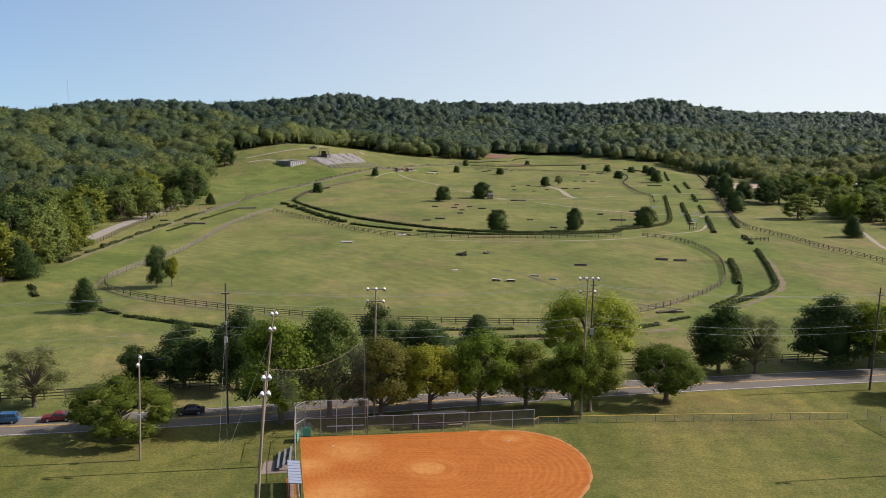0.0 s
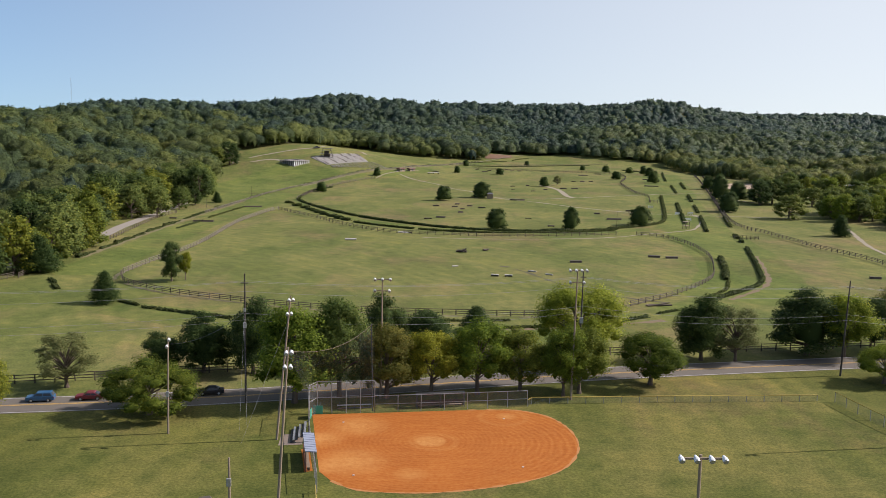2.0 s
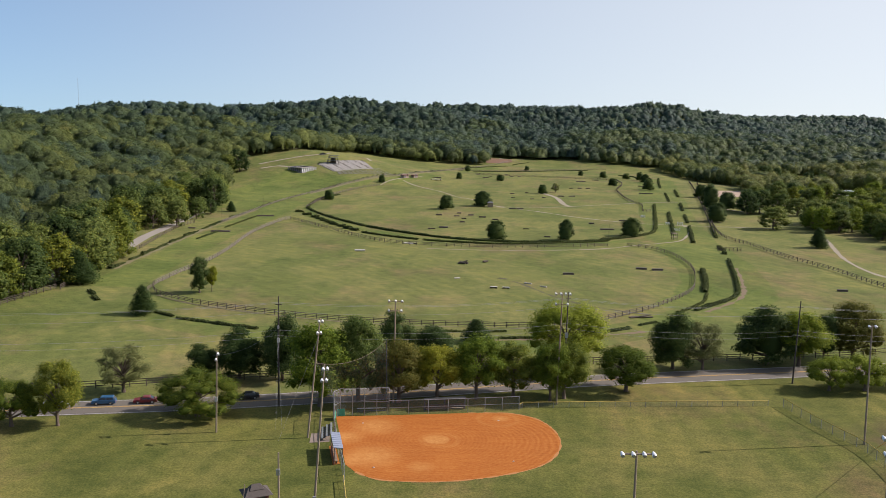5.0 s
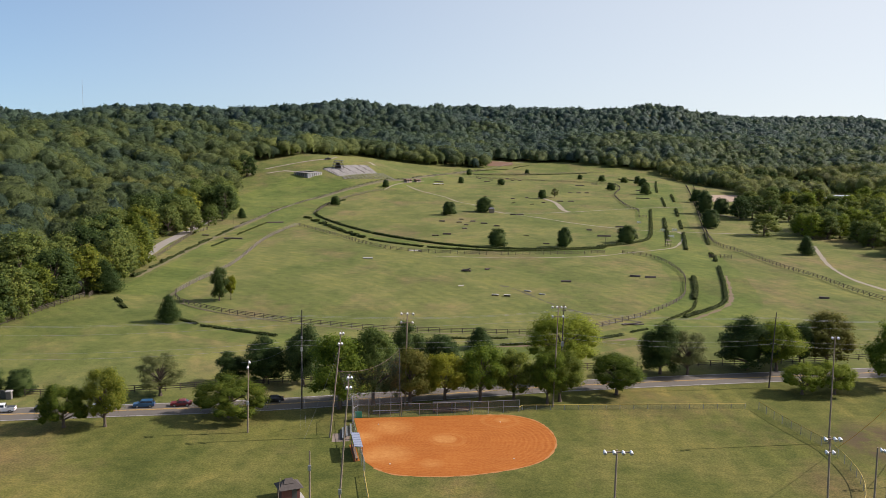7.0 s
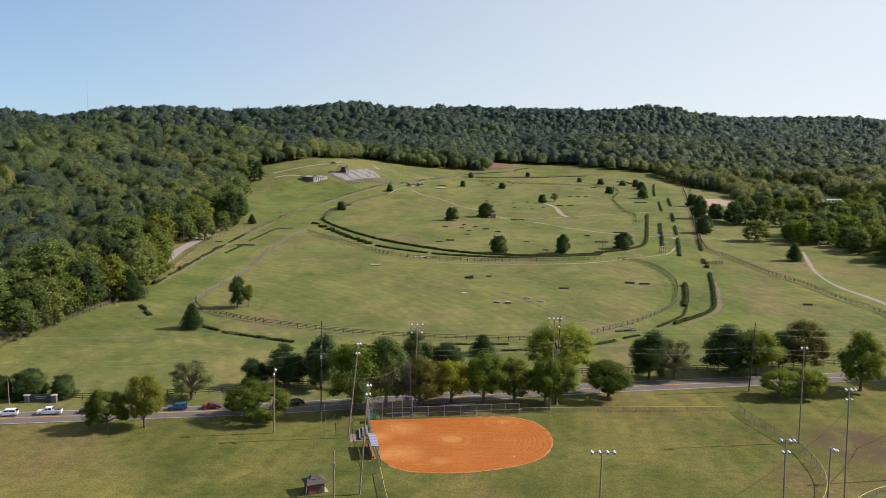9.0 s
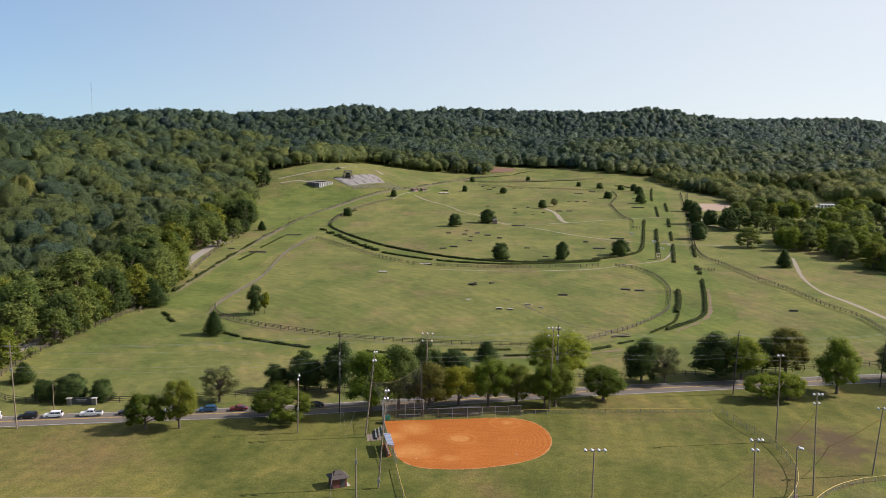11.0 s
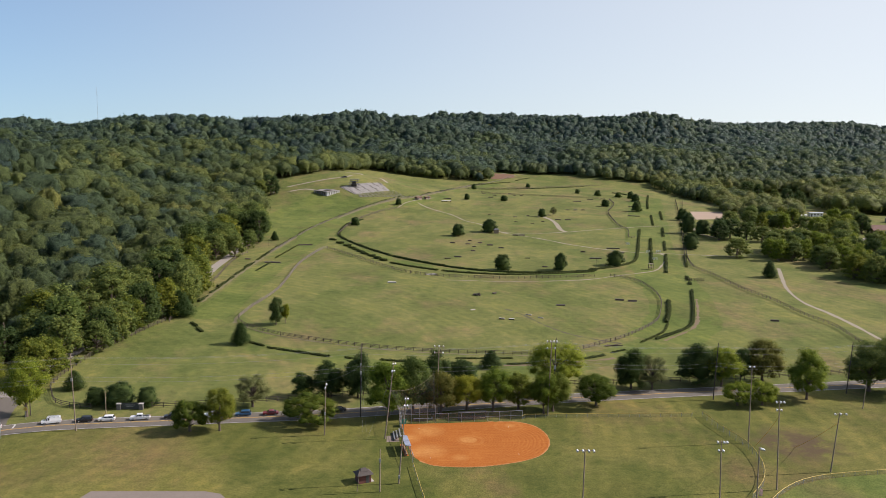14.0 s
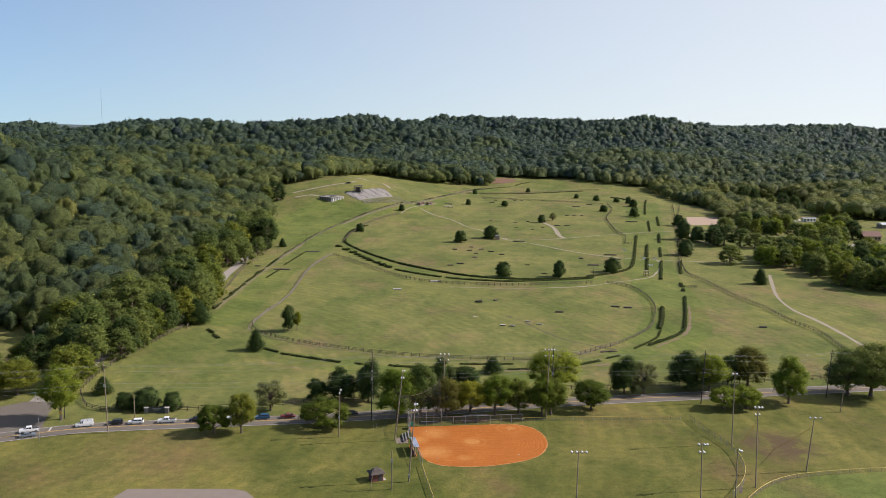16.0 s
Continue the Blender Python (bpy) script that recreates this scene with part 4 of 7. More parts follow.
def stack_crowns(v, f, n0, xs, ys, hs, ws, seed, shift, mixed):
    rs = np.random.RandomState(seed)
    n = len(xs)
    a = rs.uniform(0, 6.28, n)
    zs = land(xs, ys)
    c, s = np.cos(a)[:, None], np.sin(a)[:, None]
    x = (v[None, :, 0] * c - v[None, :, 1] * s) * ws[:, None] + xs[:, None]
    y = (v[None, :, 0] * s + v[None, :, 1] * c) * ws[:, None] + ys[:, None]
    z = v[None, :, 2] * hs[:, None] + zs[:, None]
    vv = np.stack([x, y, z], -1).reshape(-1, 3)
    nn = np.stack([n0[None, :, 0] * c - n0[None, :, 1] * s, n0[None, :, 0] * s + n0[None, :, 1] * c, n0[None, :, 2] + 0 * c], -1).reshape(-1, 3)
    ff = (f[None] + (np.arange(n) * len(v))[:, None, None]).reshape(-1, 3)
    patch = np.array([noise.noise(Vector((p * 0.012, q * 0.012, 3.1))) + 0.6 * noise.noise(Vector((p * 0.04, q * 0.04, 8.3))) for p, q in zip(xs, ys)])
    edge = np.exp(-np.clip(ys - north_edge(xs), 0, 400) / 14) * (ys > 560)
    # raised tint on the right puts the sunlit haze there into leaf colour
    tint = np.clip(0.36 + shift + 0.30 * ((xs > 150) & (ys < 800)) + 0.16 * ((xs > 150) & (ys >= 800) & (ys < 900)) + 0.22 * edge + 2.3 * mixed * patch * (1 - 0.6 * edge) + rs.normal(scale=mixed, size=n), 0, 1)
    return vv, ff, nn, np.repeat(tint, len(v))


def woods(name, label, parts, leaf="wood_far"):
    vs, fs, ns, ts, k = [], [], [], [], 0
    for v, f, n, t in parts:
        vs.append(v), fs.append(f + k), ns.append(n), ts.append(t)
        k += len(v)
    ob = mesh_np(name, np.concatenate(vs), np.concatenate(fs), leaf, smooth=True)
    at = ob.data.attributes.new("tint", "FLOAT", "POINT")
    at.data.foreach_set("value", np.concatenate(ts).astype(np.float32))
    shade_round(ob.data, np.concatenate(ns))
    return tagged(ob, label, "woods", kind="stuff")


def lobed_crown(seed, sub, lobes, cards, size, foot=-0.15):
    """A broadleaf crown seen from above: a dome of rounded leafy lobes with dark creases, and small sprays of leaves on it."""
    rs = np.random.RandomState(seed)
    bm = bmesh.new()
    bmesh.ops.create_icosphere(bm, subdivisions=sub, radius=1)
    z = 1 - 1.45 * (np.arange(lobes) + 0.5) / lobes
    a = np.arange(lobes) * 2.3999 + rs.uniform(-0.4, 0.4, lobes)
    ring = np.sqrt(np.maximum(0, 1 - z * z))
    hub = np.stack([np.cos(a) * ring, np.sin(a) * ring, z], 1) + rs.normal(scale=0.06, size=(lobes, 3))
    push, reach = rs.uniform(0.55, 1.0, lobes), 1.12 * math.sqrt(3 / lobes) * rs.uniform(0.85, 1.2, lobes)
    for v in bm.verts:
        d = np.array(tuple(v.co))
        gap = np.linalg.norm(hub - d, axis=1) / reach
        near = float((push * np.sqrt(np.maximum(0.0, 1 - gap * gap))).max())
        lean = 1 + 0.16 * noise.noise(Vector(d * 1.4) + Vector((seed * 3.7, 0, 0)))
        v.co = v.co * (0.30 + 0.27 * near) * lean * rs.uniform(0.955, 1.045)
    bmesh.ops.delete(bm, geom=[f for f in bm.faces if f.calc_center_median().z < foot], context="FACES")
    bmesh.ops.delete(bm, geom=[v for v in bm.verts if not v.link_faces], context="VERTS")
    bm.verts.index_update()
    bm.normal_update()
    v = np.array([tuple(q.co) for q in bm.verts])
    n = np.array([tuple(q.normal) for q in bm.verts])
    f = np.array([[q.index for q in face.verts] for face in bm.faces])
    bm.free()
    v[:, 2] = v[:, 2] - v[:, 2].min() + 0.12
    v /= np.array([2 * np.abs(v[:, 0]).max(), 2 * np.abs(v[:, 1]).max(), v[:, 2].max()])
    v[v[:, 2] < np.percentile(v[:, 2], 8), 2] = 0.05
    if not cards:
        return v, f, n
    area = np.linalg.norm(np.cross(v[f[:, 1]] - v[f[:, 0]], v[f[:, 2]] - v[f[:, 0]]), axis=1)
    pick = rs.choice(len(f), cards, p=area / area.sum())
    w = rs.dirichlet((1, 1, 1), cards)
    pos, d = (v[f[pick]] * w[:, :, None]).sum(1), (n[f[pick]] * w[:, :, None]).sum(1)
    d /= np.linalg.norm(d, axis=1)[:, None]
    up = d + rs.normal(scale=0.5, size=(cards, 3))
    up /= np.linalg.norm(up, axis=1)[:, None]
    up *= np.where((up * d).sum(1) < 0, -1.0, 1.0)[:, None]
    t = np.cross(up, rs.normal(size=(cards, 3)))
    t /= np.linalg.norm(t, axis=1)[:, None]
    b = np.cross(up, t)
    s = (size * rs.uniform(0.6, 1.4, cards))[:, None]
    pos = pos + d * size * rs.uniform(-0.2, 0.9, cards)[:, None]
    q = np.stack([pos - t * s * 0.9 - b * s * 0.5, pos + t * s * 0.9 - b * s * 0.45, pos + b * s * 0.95], 1).reshape(-1, 3)
    soft = 0.55 * d + 0.8 * up
    soft /= np.linalg.norm(soft, axis=1)[:, None]
    v = (v - np.array([0, 0, 0.4])) * (0.94 if cards > 600 else 0.9) + np.array([0, 0, 0.4])
    k = np.arange(cards * 3).reshape(-1, 3) + len(v)
    return np.concatenate([v, q]), np.concatenate([f, k]), np.concatenate([n, np.repeat(soft, 3, axis=0)])


def band(y0, y1, step, seed, templates, hmin, hmax, shift, mixed, keep=None):
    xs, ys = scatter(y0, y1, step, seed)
    rs = np.random.RandomState(seed + 1)
    if keep is not None:
        k = keep(xs, ys)
        xs, ys = xs[k], ys[k]
    which = rs.randint(len(templates), size=len(xs))
    out = []
    for i, (v, f, n) in enumerate(templates):
        m = which == i
        hs = rs.uniform(hmin, hmax, m.sum()) * rs.choice([0.84, 0.92, 1.0, 1.0, 1.07], m.sum())
        roll = np.array([noise.noise(Vector((p * 0.035, q * 0.035, 5.7))) for p, q in zip(xs[m], ys[m])])
        hs = hs * (1 + 0.22 * roll) * np.where(inside(RIGHT_WOODS[1], xs[m], ys[m]), 0.74, 1.0)
        out.append(stack_crowns(v, f, n, xs[m], ys[m], hs, hs * (rs.choice([0.72, 0.9, 1.05, 1.2, 1.42], m.sum()) if y0 < 700 else rs.choice([0.9, 1.1, 1.3, 1.5], m.sum())) * rs.uniform(0.93, 1.07, m.sum()), seed + 10 + i, shift, mixed))
    return out


def towards(x, y):
    """Slopes that face the fields stay full; those that fall away behind a crest are thinned to a third."""
    fall = (land(x, y + 14) - land(x, y - 14)) / 28
    return (fall > -0.10) | (np.sin(x * 12.9898 + y * 78.233) * 43758.5453 % 1 < 0.33)


inner_tops = [lobed_crown(51 + i, 3, 30 + 3 * i, 1000, 0.0232) for i in range(5)]
inner = band(96, 420, 7.8, 31, inner_tops, 9, 15.5, 0.20, 0.19, lambda x, y: ~single(x, y))
mid_tops = [lobed_crown(61 + i, 2, 12 + i, 310, 0.042, -0.1) for i in range(6)]
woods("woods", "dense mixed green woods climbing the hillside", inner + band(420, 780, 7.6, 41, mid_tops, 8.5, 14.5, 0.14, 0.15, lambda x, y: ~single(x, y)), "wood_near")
far_tops = [lobed_crown(71 + i, 2, 12 + i, 150, 0.060, -0.02) for i in range(6)]
# lower tint from here on puts distant blue haze and shade into leaf colour
woods("woods", "dense dark green woods on the farther slopes, blued for haze", band(780, 1040, 8.4, 42, far_tops, 9, 13.5, -0.08, 0.11, towards))
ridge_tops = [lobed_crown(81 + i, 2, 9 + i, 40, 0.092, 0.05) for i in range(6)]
woods("woods", "dark green wooded ridge along the skyline, blued for haze", band(1040, 1720, 10.2, 43, ridge_tops, 9.5, 13, -0.22, 0.09, towards))
MODELS = list(PROTO.values())

# ---------------------------------------------------------------- fences
def unit_box(name, material, bevel=0.0):
    bm = bmesh.new()
    box(bm, -0.5, -0.5, -0.5, 0.5, 0.5, 0.5, bevel)
    me = bpy.data.meshes.new(name)
    bm.to_mesh(me)
    bm.free()
    me.materials.append(M[material])
    return me


def piece(name, me, m, parent):
    ob = new(name, me)
    ob.parent = parent
    ob.matrix_basis = m
    return ob


def span(a, b, thick, high):
    """The matrix that lays a unit box from a to b."""
    d = b - a
    turn = d.to_track_quat("X", "Z").to_matrix().to_4x4()
    return Matrix.Translation((a + b) / 2) @ turn @ Matrix.Diagonal((d.length, thick, high, 1))


def ground_at(p):
    return Vector((p.x, p.y, float(land(p.x, p.y))))


BOARDS = {m: (unit_box("fence_post", m, 0.06), unit_box("fence_rail", m)) for m in ("fence_wood", "fence_grey", "fence_pale")}


def post_and_rail(points, label, high=1.35, gap=2.6, rails=(0.42, 0.82, 1.22), group="", wood="fence_grey"):
    POST, RAIL = BOARDS[wood]
    root = tagged(new("fence"), label, "fence", group)
    ps = [ground_at(p) for p in along(points, gap)]
    rnd = random.Random(len(ps))
    order = sorted(range(len(ps)), key=lambda i: ps[i].y)
    single = set(order[:280])
    rest = bmesh.new()
    for i, p in enumerate(ps):
        m = Matrix.Translation(p + Vector((0, 0, high / 2 - 0.05))) @ Euler((rnd.uniform(-0.03, 0.03), rnd.uniform(-0.03, 0.03), rnd.uniform(0, 1))).to_matrix().to_4x4() @ Matrix.Diagonal((0.15, 0.15, high + 0.1 + rnd.uniform(-0.05, 0.05), 1))
        if i in single:
            piece("post", POST, m, root)
        else:
            bmesh.ops.create_cube(rest, size=1, matrix=m)
    near = set(order[:95])
    for i, (a, b) in enumerate(zip(ps, ps[1:])):
        for h in rails:
            up = Vector((0, 0, h + rnd.uniform(-0.03, 0.03)))
            m = span(a + up, b + up, 0.05, 0.11)
            if i in near:
                piece("rail", RAIL, m, root)
            else:
                bmesh.ops.create_cube(rest, size=1, matrix=m)
    if rest.verts:
        tagged(part("rail_run", rest, wood, root), kind="stuff")
    else:
        rest.free()
    return root


WOOD_FENCE = "dark weathered post-and-rail fence in the grass"
post_and_rail([(-71.3, 202), (-70.4, 198.5), (-69, 195.2), (-66.8, 191.2), (-62.4, 186.7), (-57, 182.4), (-50, 178.1), (-42, 174.3), (-32, 170), (-19, 165.9), (-5, 163.4), (8.5, 162.7), (20.2, 162.5), (31.8, 165.9), (42, 174.2), (53.3, 185.3), (66.8, 204.5), (73, 222), (77.8, 241.5), (79, 262), (76, 279.5), (68, 287.5)], WOOD_FENCE, 1.22, rails=(0.38, 0.74, 1.1))
post_and_rail([(61, 286), (48.7, 282.8), (23.7, 278.3), (-0.6, 280.1), (-14.1, 285.3), (-25.7, 297.6), (-43.1, 325.3), (-59.3, 350.2)], WOOD_FENCE)
# weathered run facing the sun: its sunlit look is put into paler boards
post_and_rail([(-59.3, 350.2), (-62, 343), (-66.1, 305.3), (-65.8, 260.6), (-66.9, 239), (-69.9, 219.6), (-71.3, 203)], "weathered post-and-rail fence round the paddock, paler where it faces the sun", wood="fence_pale")
post_and_rail([(-92, 195), (-94.2, 225), (-94.2, 245), (-94, 265), (-95.4, 290), (-96.2, 316), (-94, 331)], WOOD_FENCE)
post_and_rail([(-84.2, 334), (-82.4, 351.5), (-75.5, 421), (-67, 466), (-55.7, 507), (-45.5, 529), (-33.5, 549), (-22.5, 561), (-12, 582), (-1, 618), (10, 660), (25, 697), (40, 723), (56, 757), (72, 798), (84, 811)], "low pale weathered post-and-rail fence along the race track", 1.0, rails=(0.5, 0.9), wood="fence_pale")
post_and_rail([(-58.5, 395), (-57.5, 425), (-55, 450), (-49.8, 477.3), (-40.4, 504), (-31.5, 517.6)], WOOD_FENCE)
post_and_rail([(194, 636), (153.6, 490), (128.2, 391.7), (111.6, 321), (113.6, 293.2), (116.4, 263.1), (120.6, 242.2), (122.6, 218.8), (126.1, 202.4), (125.3, 187.2), (124, 165)], WOOD_FENCE)
post_and_rail([(187.8, 635), (152, 489.8), (127.2, 391.6), (109.1, 320.7)], WOOD_FENCE, gap=3.2)
post_and_rail([(-98.2, 119), (-95.5, 114.5), (-91.5, 111.9), (-85.5, 111.1)], "dark wooden fence beside the road", 1.3, wood="fence_wood")
post_and_rail([(-72.5, 112.6), (-67.5, 113.2), (-50, 116.8), (-33.3, 121.4), (-3, 128.5), (27.3, 134.2), (66.1, 139.9), (97.5, 146.3), (112.1, 149.8), (150, 158), (200, 165)], "dark wooden fence beside the road", 1.3, wood="fence_wood")
post_and_rail([(-98.5, 120), (-102, 129), (-102, 152.2), (-97.2, 180), (-93.5, 196)], "dark wooden fence between the lane and the meadow", 1.3, wood="fence_wood")
post_and_rail([(131, 617.5), (126.8, 577.5), (113.6, 530.3), (109.1, 498.8), (105.8, 457.2), (106.6, 432.8), (100.9, 405.3), (105.2, 405.8)], WOOD_FENCE)
post_and_rail([(32, 645), (66, 636), (100, 628), (128, 618)], WOOD_FENCE, gap=3.2)
post_and_rail([(20, 671), (35, 679), (73, 697), (129, 734), (147, 742)], WOOD_FENCE, gap=3.2)
post_and_rail([(97.8, 280.5), (101.4, 279.8), (105.4, 279.4)], "short dark wooden rail fence in the grass", 1.4, 1.3)


# ---------------------------------------------------------------- hedges
def hedge(points, width, high, label="clipped dark green brush hedge along the race track", ragged=0.25):
    ps = along(points, 0.8)
    rs = np.random.RandomState(int(abs(points[0][0]) * 10 + abs(points[0][1])))
    n = max(30, int(len(ps) * 0.8 * 34 * max(1.0, width)))
    i = rs.randint(len(ps), size=n)
    c = np.array([(p.x, p.y) for p in ps])
    d = np.gradient(c, axis=0) if len(ps) > 1 else np.array([[1.0, 0]])
    d /= np.linalg.norm(d, axis=1)[:, None] + 1e-9
    side = np.stack([-d[:, 1], d[:, 0]], 1)
    swell = np.array([1 + ragged * noise.noise(Vector((x * 0.35, y * 0.35, 1.7))) * 1.6 for x, y in c])
    a = rs.uniform(0, math.pi, n)
    r = rs.uniform(0.75, 1.08, n) * swell[i]
    off = np.cos(a) * r * width / 2
    z = np.abs(np.sin(a)) ** 0.6 * r * high
    xy = c[i] + side[i] * off[:, None] + d[i] * rs.uniform(-0.5, 0.5, n)[:, None]
    pos = np.stack([xy[:, 0], xy[:, 1], land(xy[:, 0], xy[:, 1]) + z], 1)
    nrm = np.stack([side[i][:, 0] * np.cos(a), side[i][:, 1] * np.cos(a), np.sin(a)], 1) + rs.normal(scale=0.5, size=(n, 3))
    nrm /= np.linalg.norm(nrm, axis=1)[:, None]
    t = np.cross(nrm, rs.normal(size=(n, 3)))
    t /= np.linalg.norm(t, axis=1)[:, None]
    b = np.cross(nrm, t)
    s = rs.uniform(0.14, 0.32, n)[:, None]
    v = np.stack([pos - t * s * 0.8 - b * s * 0.45, pos + t * s * 0.55 - b * s * 0.75 - nrm * s * 0.25, pos + t * s * 0.85 + b * s * 0.4, pos - t * s * 0.5 + b * s * 0.72 - nrm * s * 0.25], 1).reshape(-1, 3)
    f = np.arange(n * 4).reshape(-1, 4)
    tri = np.concatenate([f[:, [0, 1, 2]], f[:, [0, 2, 3]]])
    cv, cf = [], []
    for k in range(len(ps)):
        for q, h in ((-0.40, -0.05), (-0.36, 0.62), (0, 0.86), (0.36, 0.62), (0.40, -0.05)):
            x, y = c[k] + side[k] * q * width * swell[k]
            cv.append((x, y, float(land(x, y)) + h * high * swell[k]))
    for k in range(len(ps) - 1):
        for q in range(4):
            o = k * 5 + q
            cf += [(o, o + 5, o + 6), (o, o + 6, o + 1)]
    base = len(v)
    allv = np.concatenate([v, np.array(cv)]) if cf else v
    allf = np.concatenate([tri, np.array(cf) + base]) if cf else tri
    return tagged(mesh_np("hedge", allv, allf, "hedge"), label, "hedge")


HEDGES = [
    ([(-50.2, 464), (-57.3, 442.6), (-58.7, 413.9), (-57, 392.4), (-49.8, 373.2), (-39.4, 352.2), (-27, 331.6)], 2.2, 1.5),
    ([(-26, 330), (-13.1, 315.9), (5, 300.6), (24.9, 293.2), (50.4, 295.4), (64, 300.6)], 2.2, 1.5),
    ([(-26.2, 311.7), (-15.6, 302.7), (-5.3, 295.3)], 1.8, 1.3), ([(-3, 294), (7.2, 290.2), (24.5, 287.7), (45.1, 292), (62.5, 297.5)], 1.8, 1.3),
    ([(61.6, 301.5), (77, 313.5), (86.4, 326.3), (93.8, 351.3), (102.8, 389.1), (114.4, 438.4)], 2.4, 1.6),
    ([(61.9, 182.2), (76.7, 199.4), (84.2, 220.8), (94.8, 260)], 2.0, 1.5), ([(97.5, 272), (98.2, 275)], 2.4, 1.6), ([(99.6, 281), (100.3, 287)], 2.6, 1.7),
    ([(56.4, 178.4), (65.9, 191.1), (70.4, 202)], 1.4, 1.0), ([(70.8, 205), (76, 222), (79.9, 238)], 2.9, 2.0),
    ([(-55, 165.7), (-53, 164.9)], 1.6, 1.0), ([(-52, 164.2), (-47.6, 162.3), (-36.8, 157.4)], 1.8, 1.1), ([(-61.2, 171.2), (-56.7, 167.5)], 1.8, 1.1), ([(-31.5, 156.3), (-30, 155.6)], 1.6, 1.0),
    ([(-0.6, 157.4), (7, 157.6), (14.6, 158.2)], 1.2, 0.8), ([(-21.6, 154.6), (-16.5, 153.7), (-8, 153)], 1.4, 0.9), ([(-4, 152.6), (3, 152.2)], 1.4, 0.9), ([(13.3, 152.3), (22, 153.6), (32.1, 156.1)], 1.4, 0.9), ([(35, 158.4), (41.7, 162.7)], 1.6, 1.0), ([(45, 166), (49, 169)], 1.3, 0.8),
    ([(-81.7, 287.5), (-79, 308.5)], 1.2, 0.9), ([(-79.1, 318.9), (-74.6, 357.6)], 1.2, 0.9),
    ([(173.8, 668.8), (158, 604), (146, 552)], 2.2, 1.6), ([(138.8, 511.7), (127.7, 459.8)], 2.0, 1.5), ([(150.8, 535.4), (140.4, 488.4)], 2.2, 1.6), ([(130.3, 447.5), (121.9, 411.9)], 2.2, 1.6),
    ([(111.9, 400.2), (102.7, 360.8)], 2.4, 1.7), ([(101, 353), (93.8, 322.4)], 2.4, 1.7), ([(116.9, 390.5), (110, 361)], 2.2, 1.6), ([(106.5, 346), (94.5, 298.3)], 2.2, 1.6), ([(115.6, 344.9), (107.6, 313.3)], 2.2, 1.6),
    ([(159.4, 643.6), (150, 600), (144, 570)], 2.2, 1.8), ([(140, 552), (137.4, 540.2)], 2.0, 1.6), ([(159.5, 652.6), (152.7, 674.8), (146, 680)], 2.0, 1.5),
    ([(32.3, 676), (73.2, 693), (129.4, 730)], 1.6, 1.2), ([(24, 698), (38.7, 718), (56.6, 738), (63.4, 744)], 1.6, 1.2), ([(69.5, 757), (77.1, 774), (86.5, 789)], 1.6, 1.2),
    ([(-95, 213.4), (-92, 210)], 2.4, 1.3), ([(-84.5, 194), (-82, 190)], 1.8, 1.1), ([(-81, 187), (-78.5, 183)], 1.8, 1.2),
]
for pts, w, h in HEDGES:
    hedge(pts, w * 0.56, h * 0.47)
CLUMPS = [(-59.3, 378), (-54.6, 367), (-50, 358.3), (-47, 352), (-44.7, 346.5), (-42, 341), (-39.7, 335.2), (-36, 329), (-33, 323), (-30, 318)]
for x, y in CLUMPS:
    hedge([(x - 1.5, y + 1.0), (x + 1.5, y - 1.0)], 1.3, 0.9, "ragged dark green brush clump beside the race track", 0.5)
line_rnd = random.Random(5)
for p in along([(-90.3, 225), (-88.6, 270.6), (-86.5, 310.8), (-83.6, 352), (-76.6, 421), (-68.2, 466), (-57, 507), (-46.8, 529.5), (-34.8, 550), (-23.8, 562), (-13.3, 583), (-2.3, 619), (8.7, 661), (23.7, 698), (38.7, 724)], 5.2):
    if line_rnd.random() < 0.85:
        e = line_rnd.uniform(2.5, 5)
        hedge([(p.x, p.y), (p.x + 0.6, p.y + e)], line_rnd.uniform(0.7, 1.2), line_rnd.uniform(0.4, 0.8), "ragged brush clump growing in a line across the grass", 0.5)


# ---------------------------------------------------------------- obstacles in the meadow
def obstacle(kind, label):
    root = tagged(new("horse_jump"), label, "horse jump")
    if kind == "box":
        bm = bmesh.new()
        vs = box(bm, -0.5, -0.55, 0.0, 0.5, 0.55, 0.85)
        for v in vs:
            if v.co.z > 0.5:
                v.co.y *= 0.6
        part("body", bm, "fence_wood", root)
        bm = bmesh.new()
        box(bm, -0.52, -0.4, 0.85, 0.52, 0.4, 0.97)
        part("top", bm, "fence_wood", root)
    elif kind == "rails":
        for x in (-0.48, 0.48):
            bm = bmesh.new()
            box(bm, x - 0.03, -0.12, 0, x + 0.03, 0.12, 1.1)
            part("post", bm, "fence_wood", root)
        for z in (0.35, 0.65, 0.95):
            bm = bmesh.new()
            tube(bm, (-0.5, 0, z), (0.5, 0, z), 0.11, sides=7)
            part("rail", bm, "fence_wood", root)
    elif kind == "table":
        bm = bmesh.new()
        box(bm, -0.5, -0.7, 0.75, 0.5, 0.7, 0.92)
        part("top", bm, "fence_wood", root)
        for x in (-0.4, 0.4):
            bm = bmesh.new()
            box(bm, x - 0.09, -0.68, 0, x + 0.09, 0.68, 0.75)
            part("support", bm, "fence_wood", root)
    else:
        bm = bmesh.new()
        tube(bm, (-0.5, 0, 0.55), (0.5, 0, 0.55), 0.42, 0.38, 10)
        part("log", bm, "fence_wood", root)
        for x in (-0.35, 0.35):
            bm = bmesh.new()
            box(bm, x - 0.05, -0.4, 0, x + 0.05, 0.4, 0.3)
            part("block", bm, "fence_wood", root)
    return root


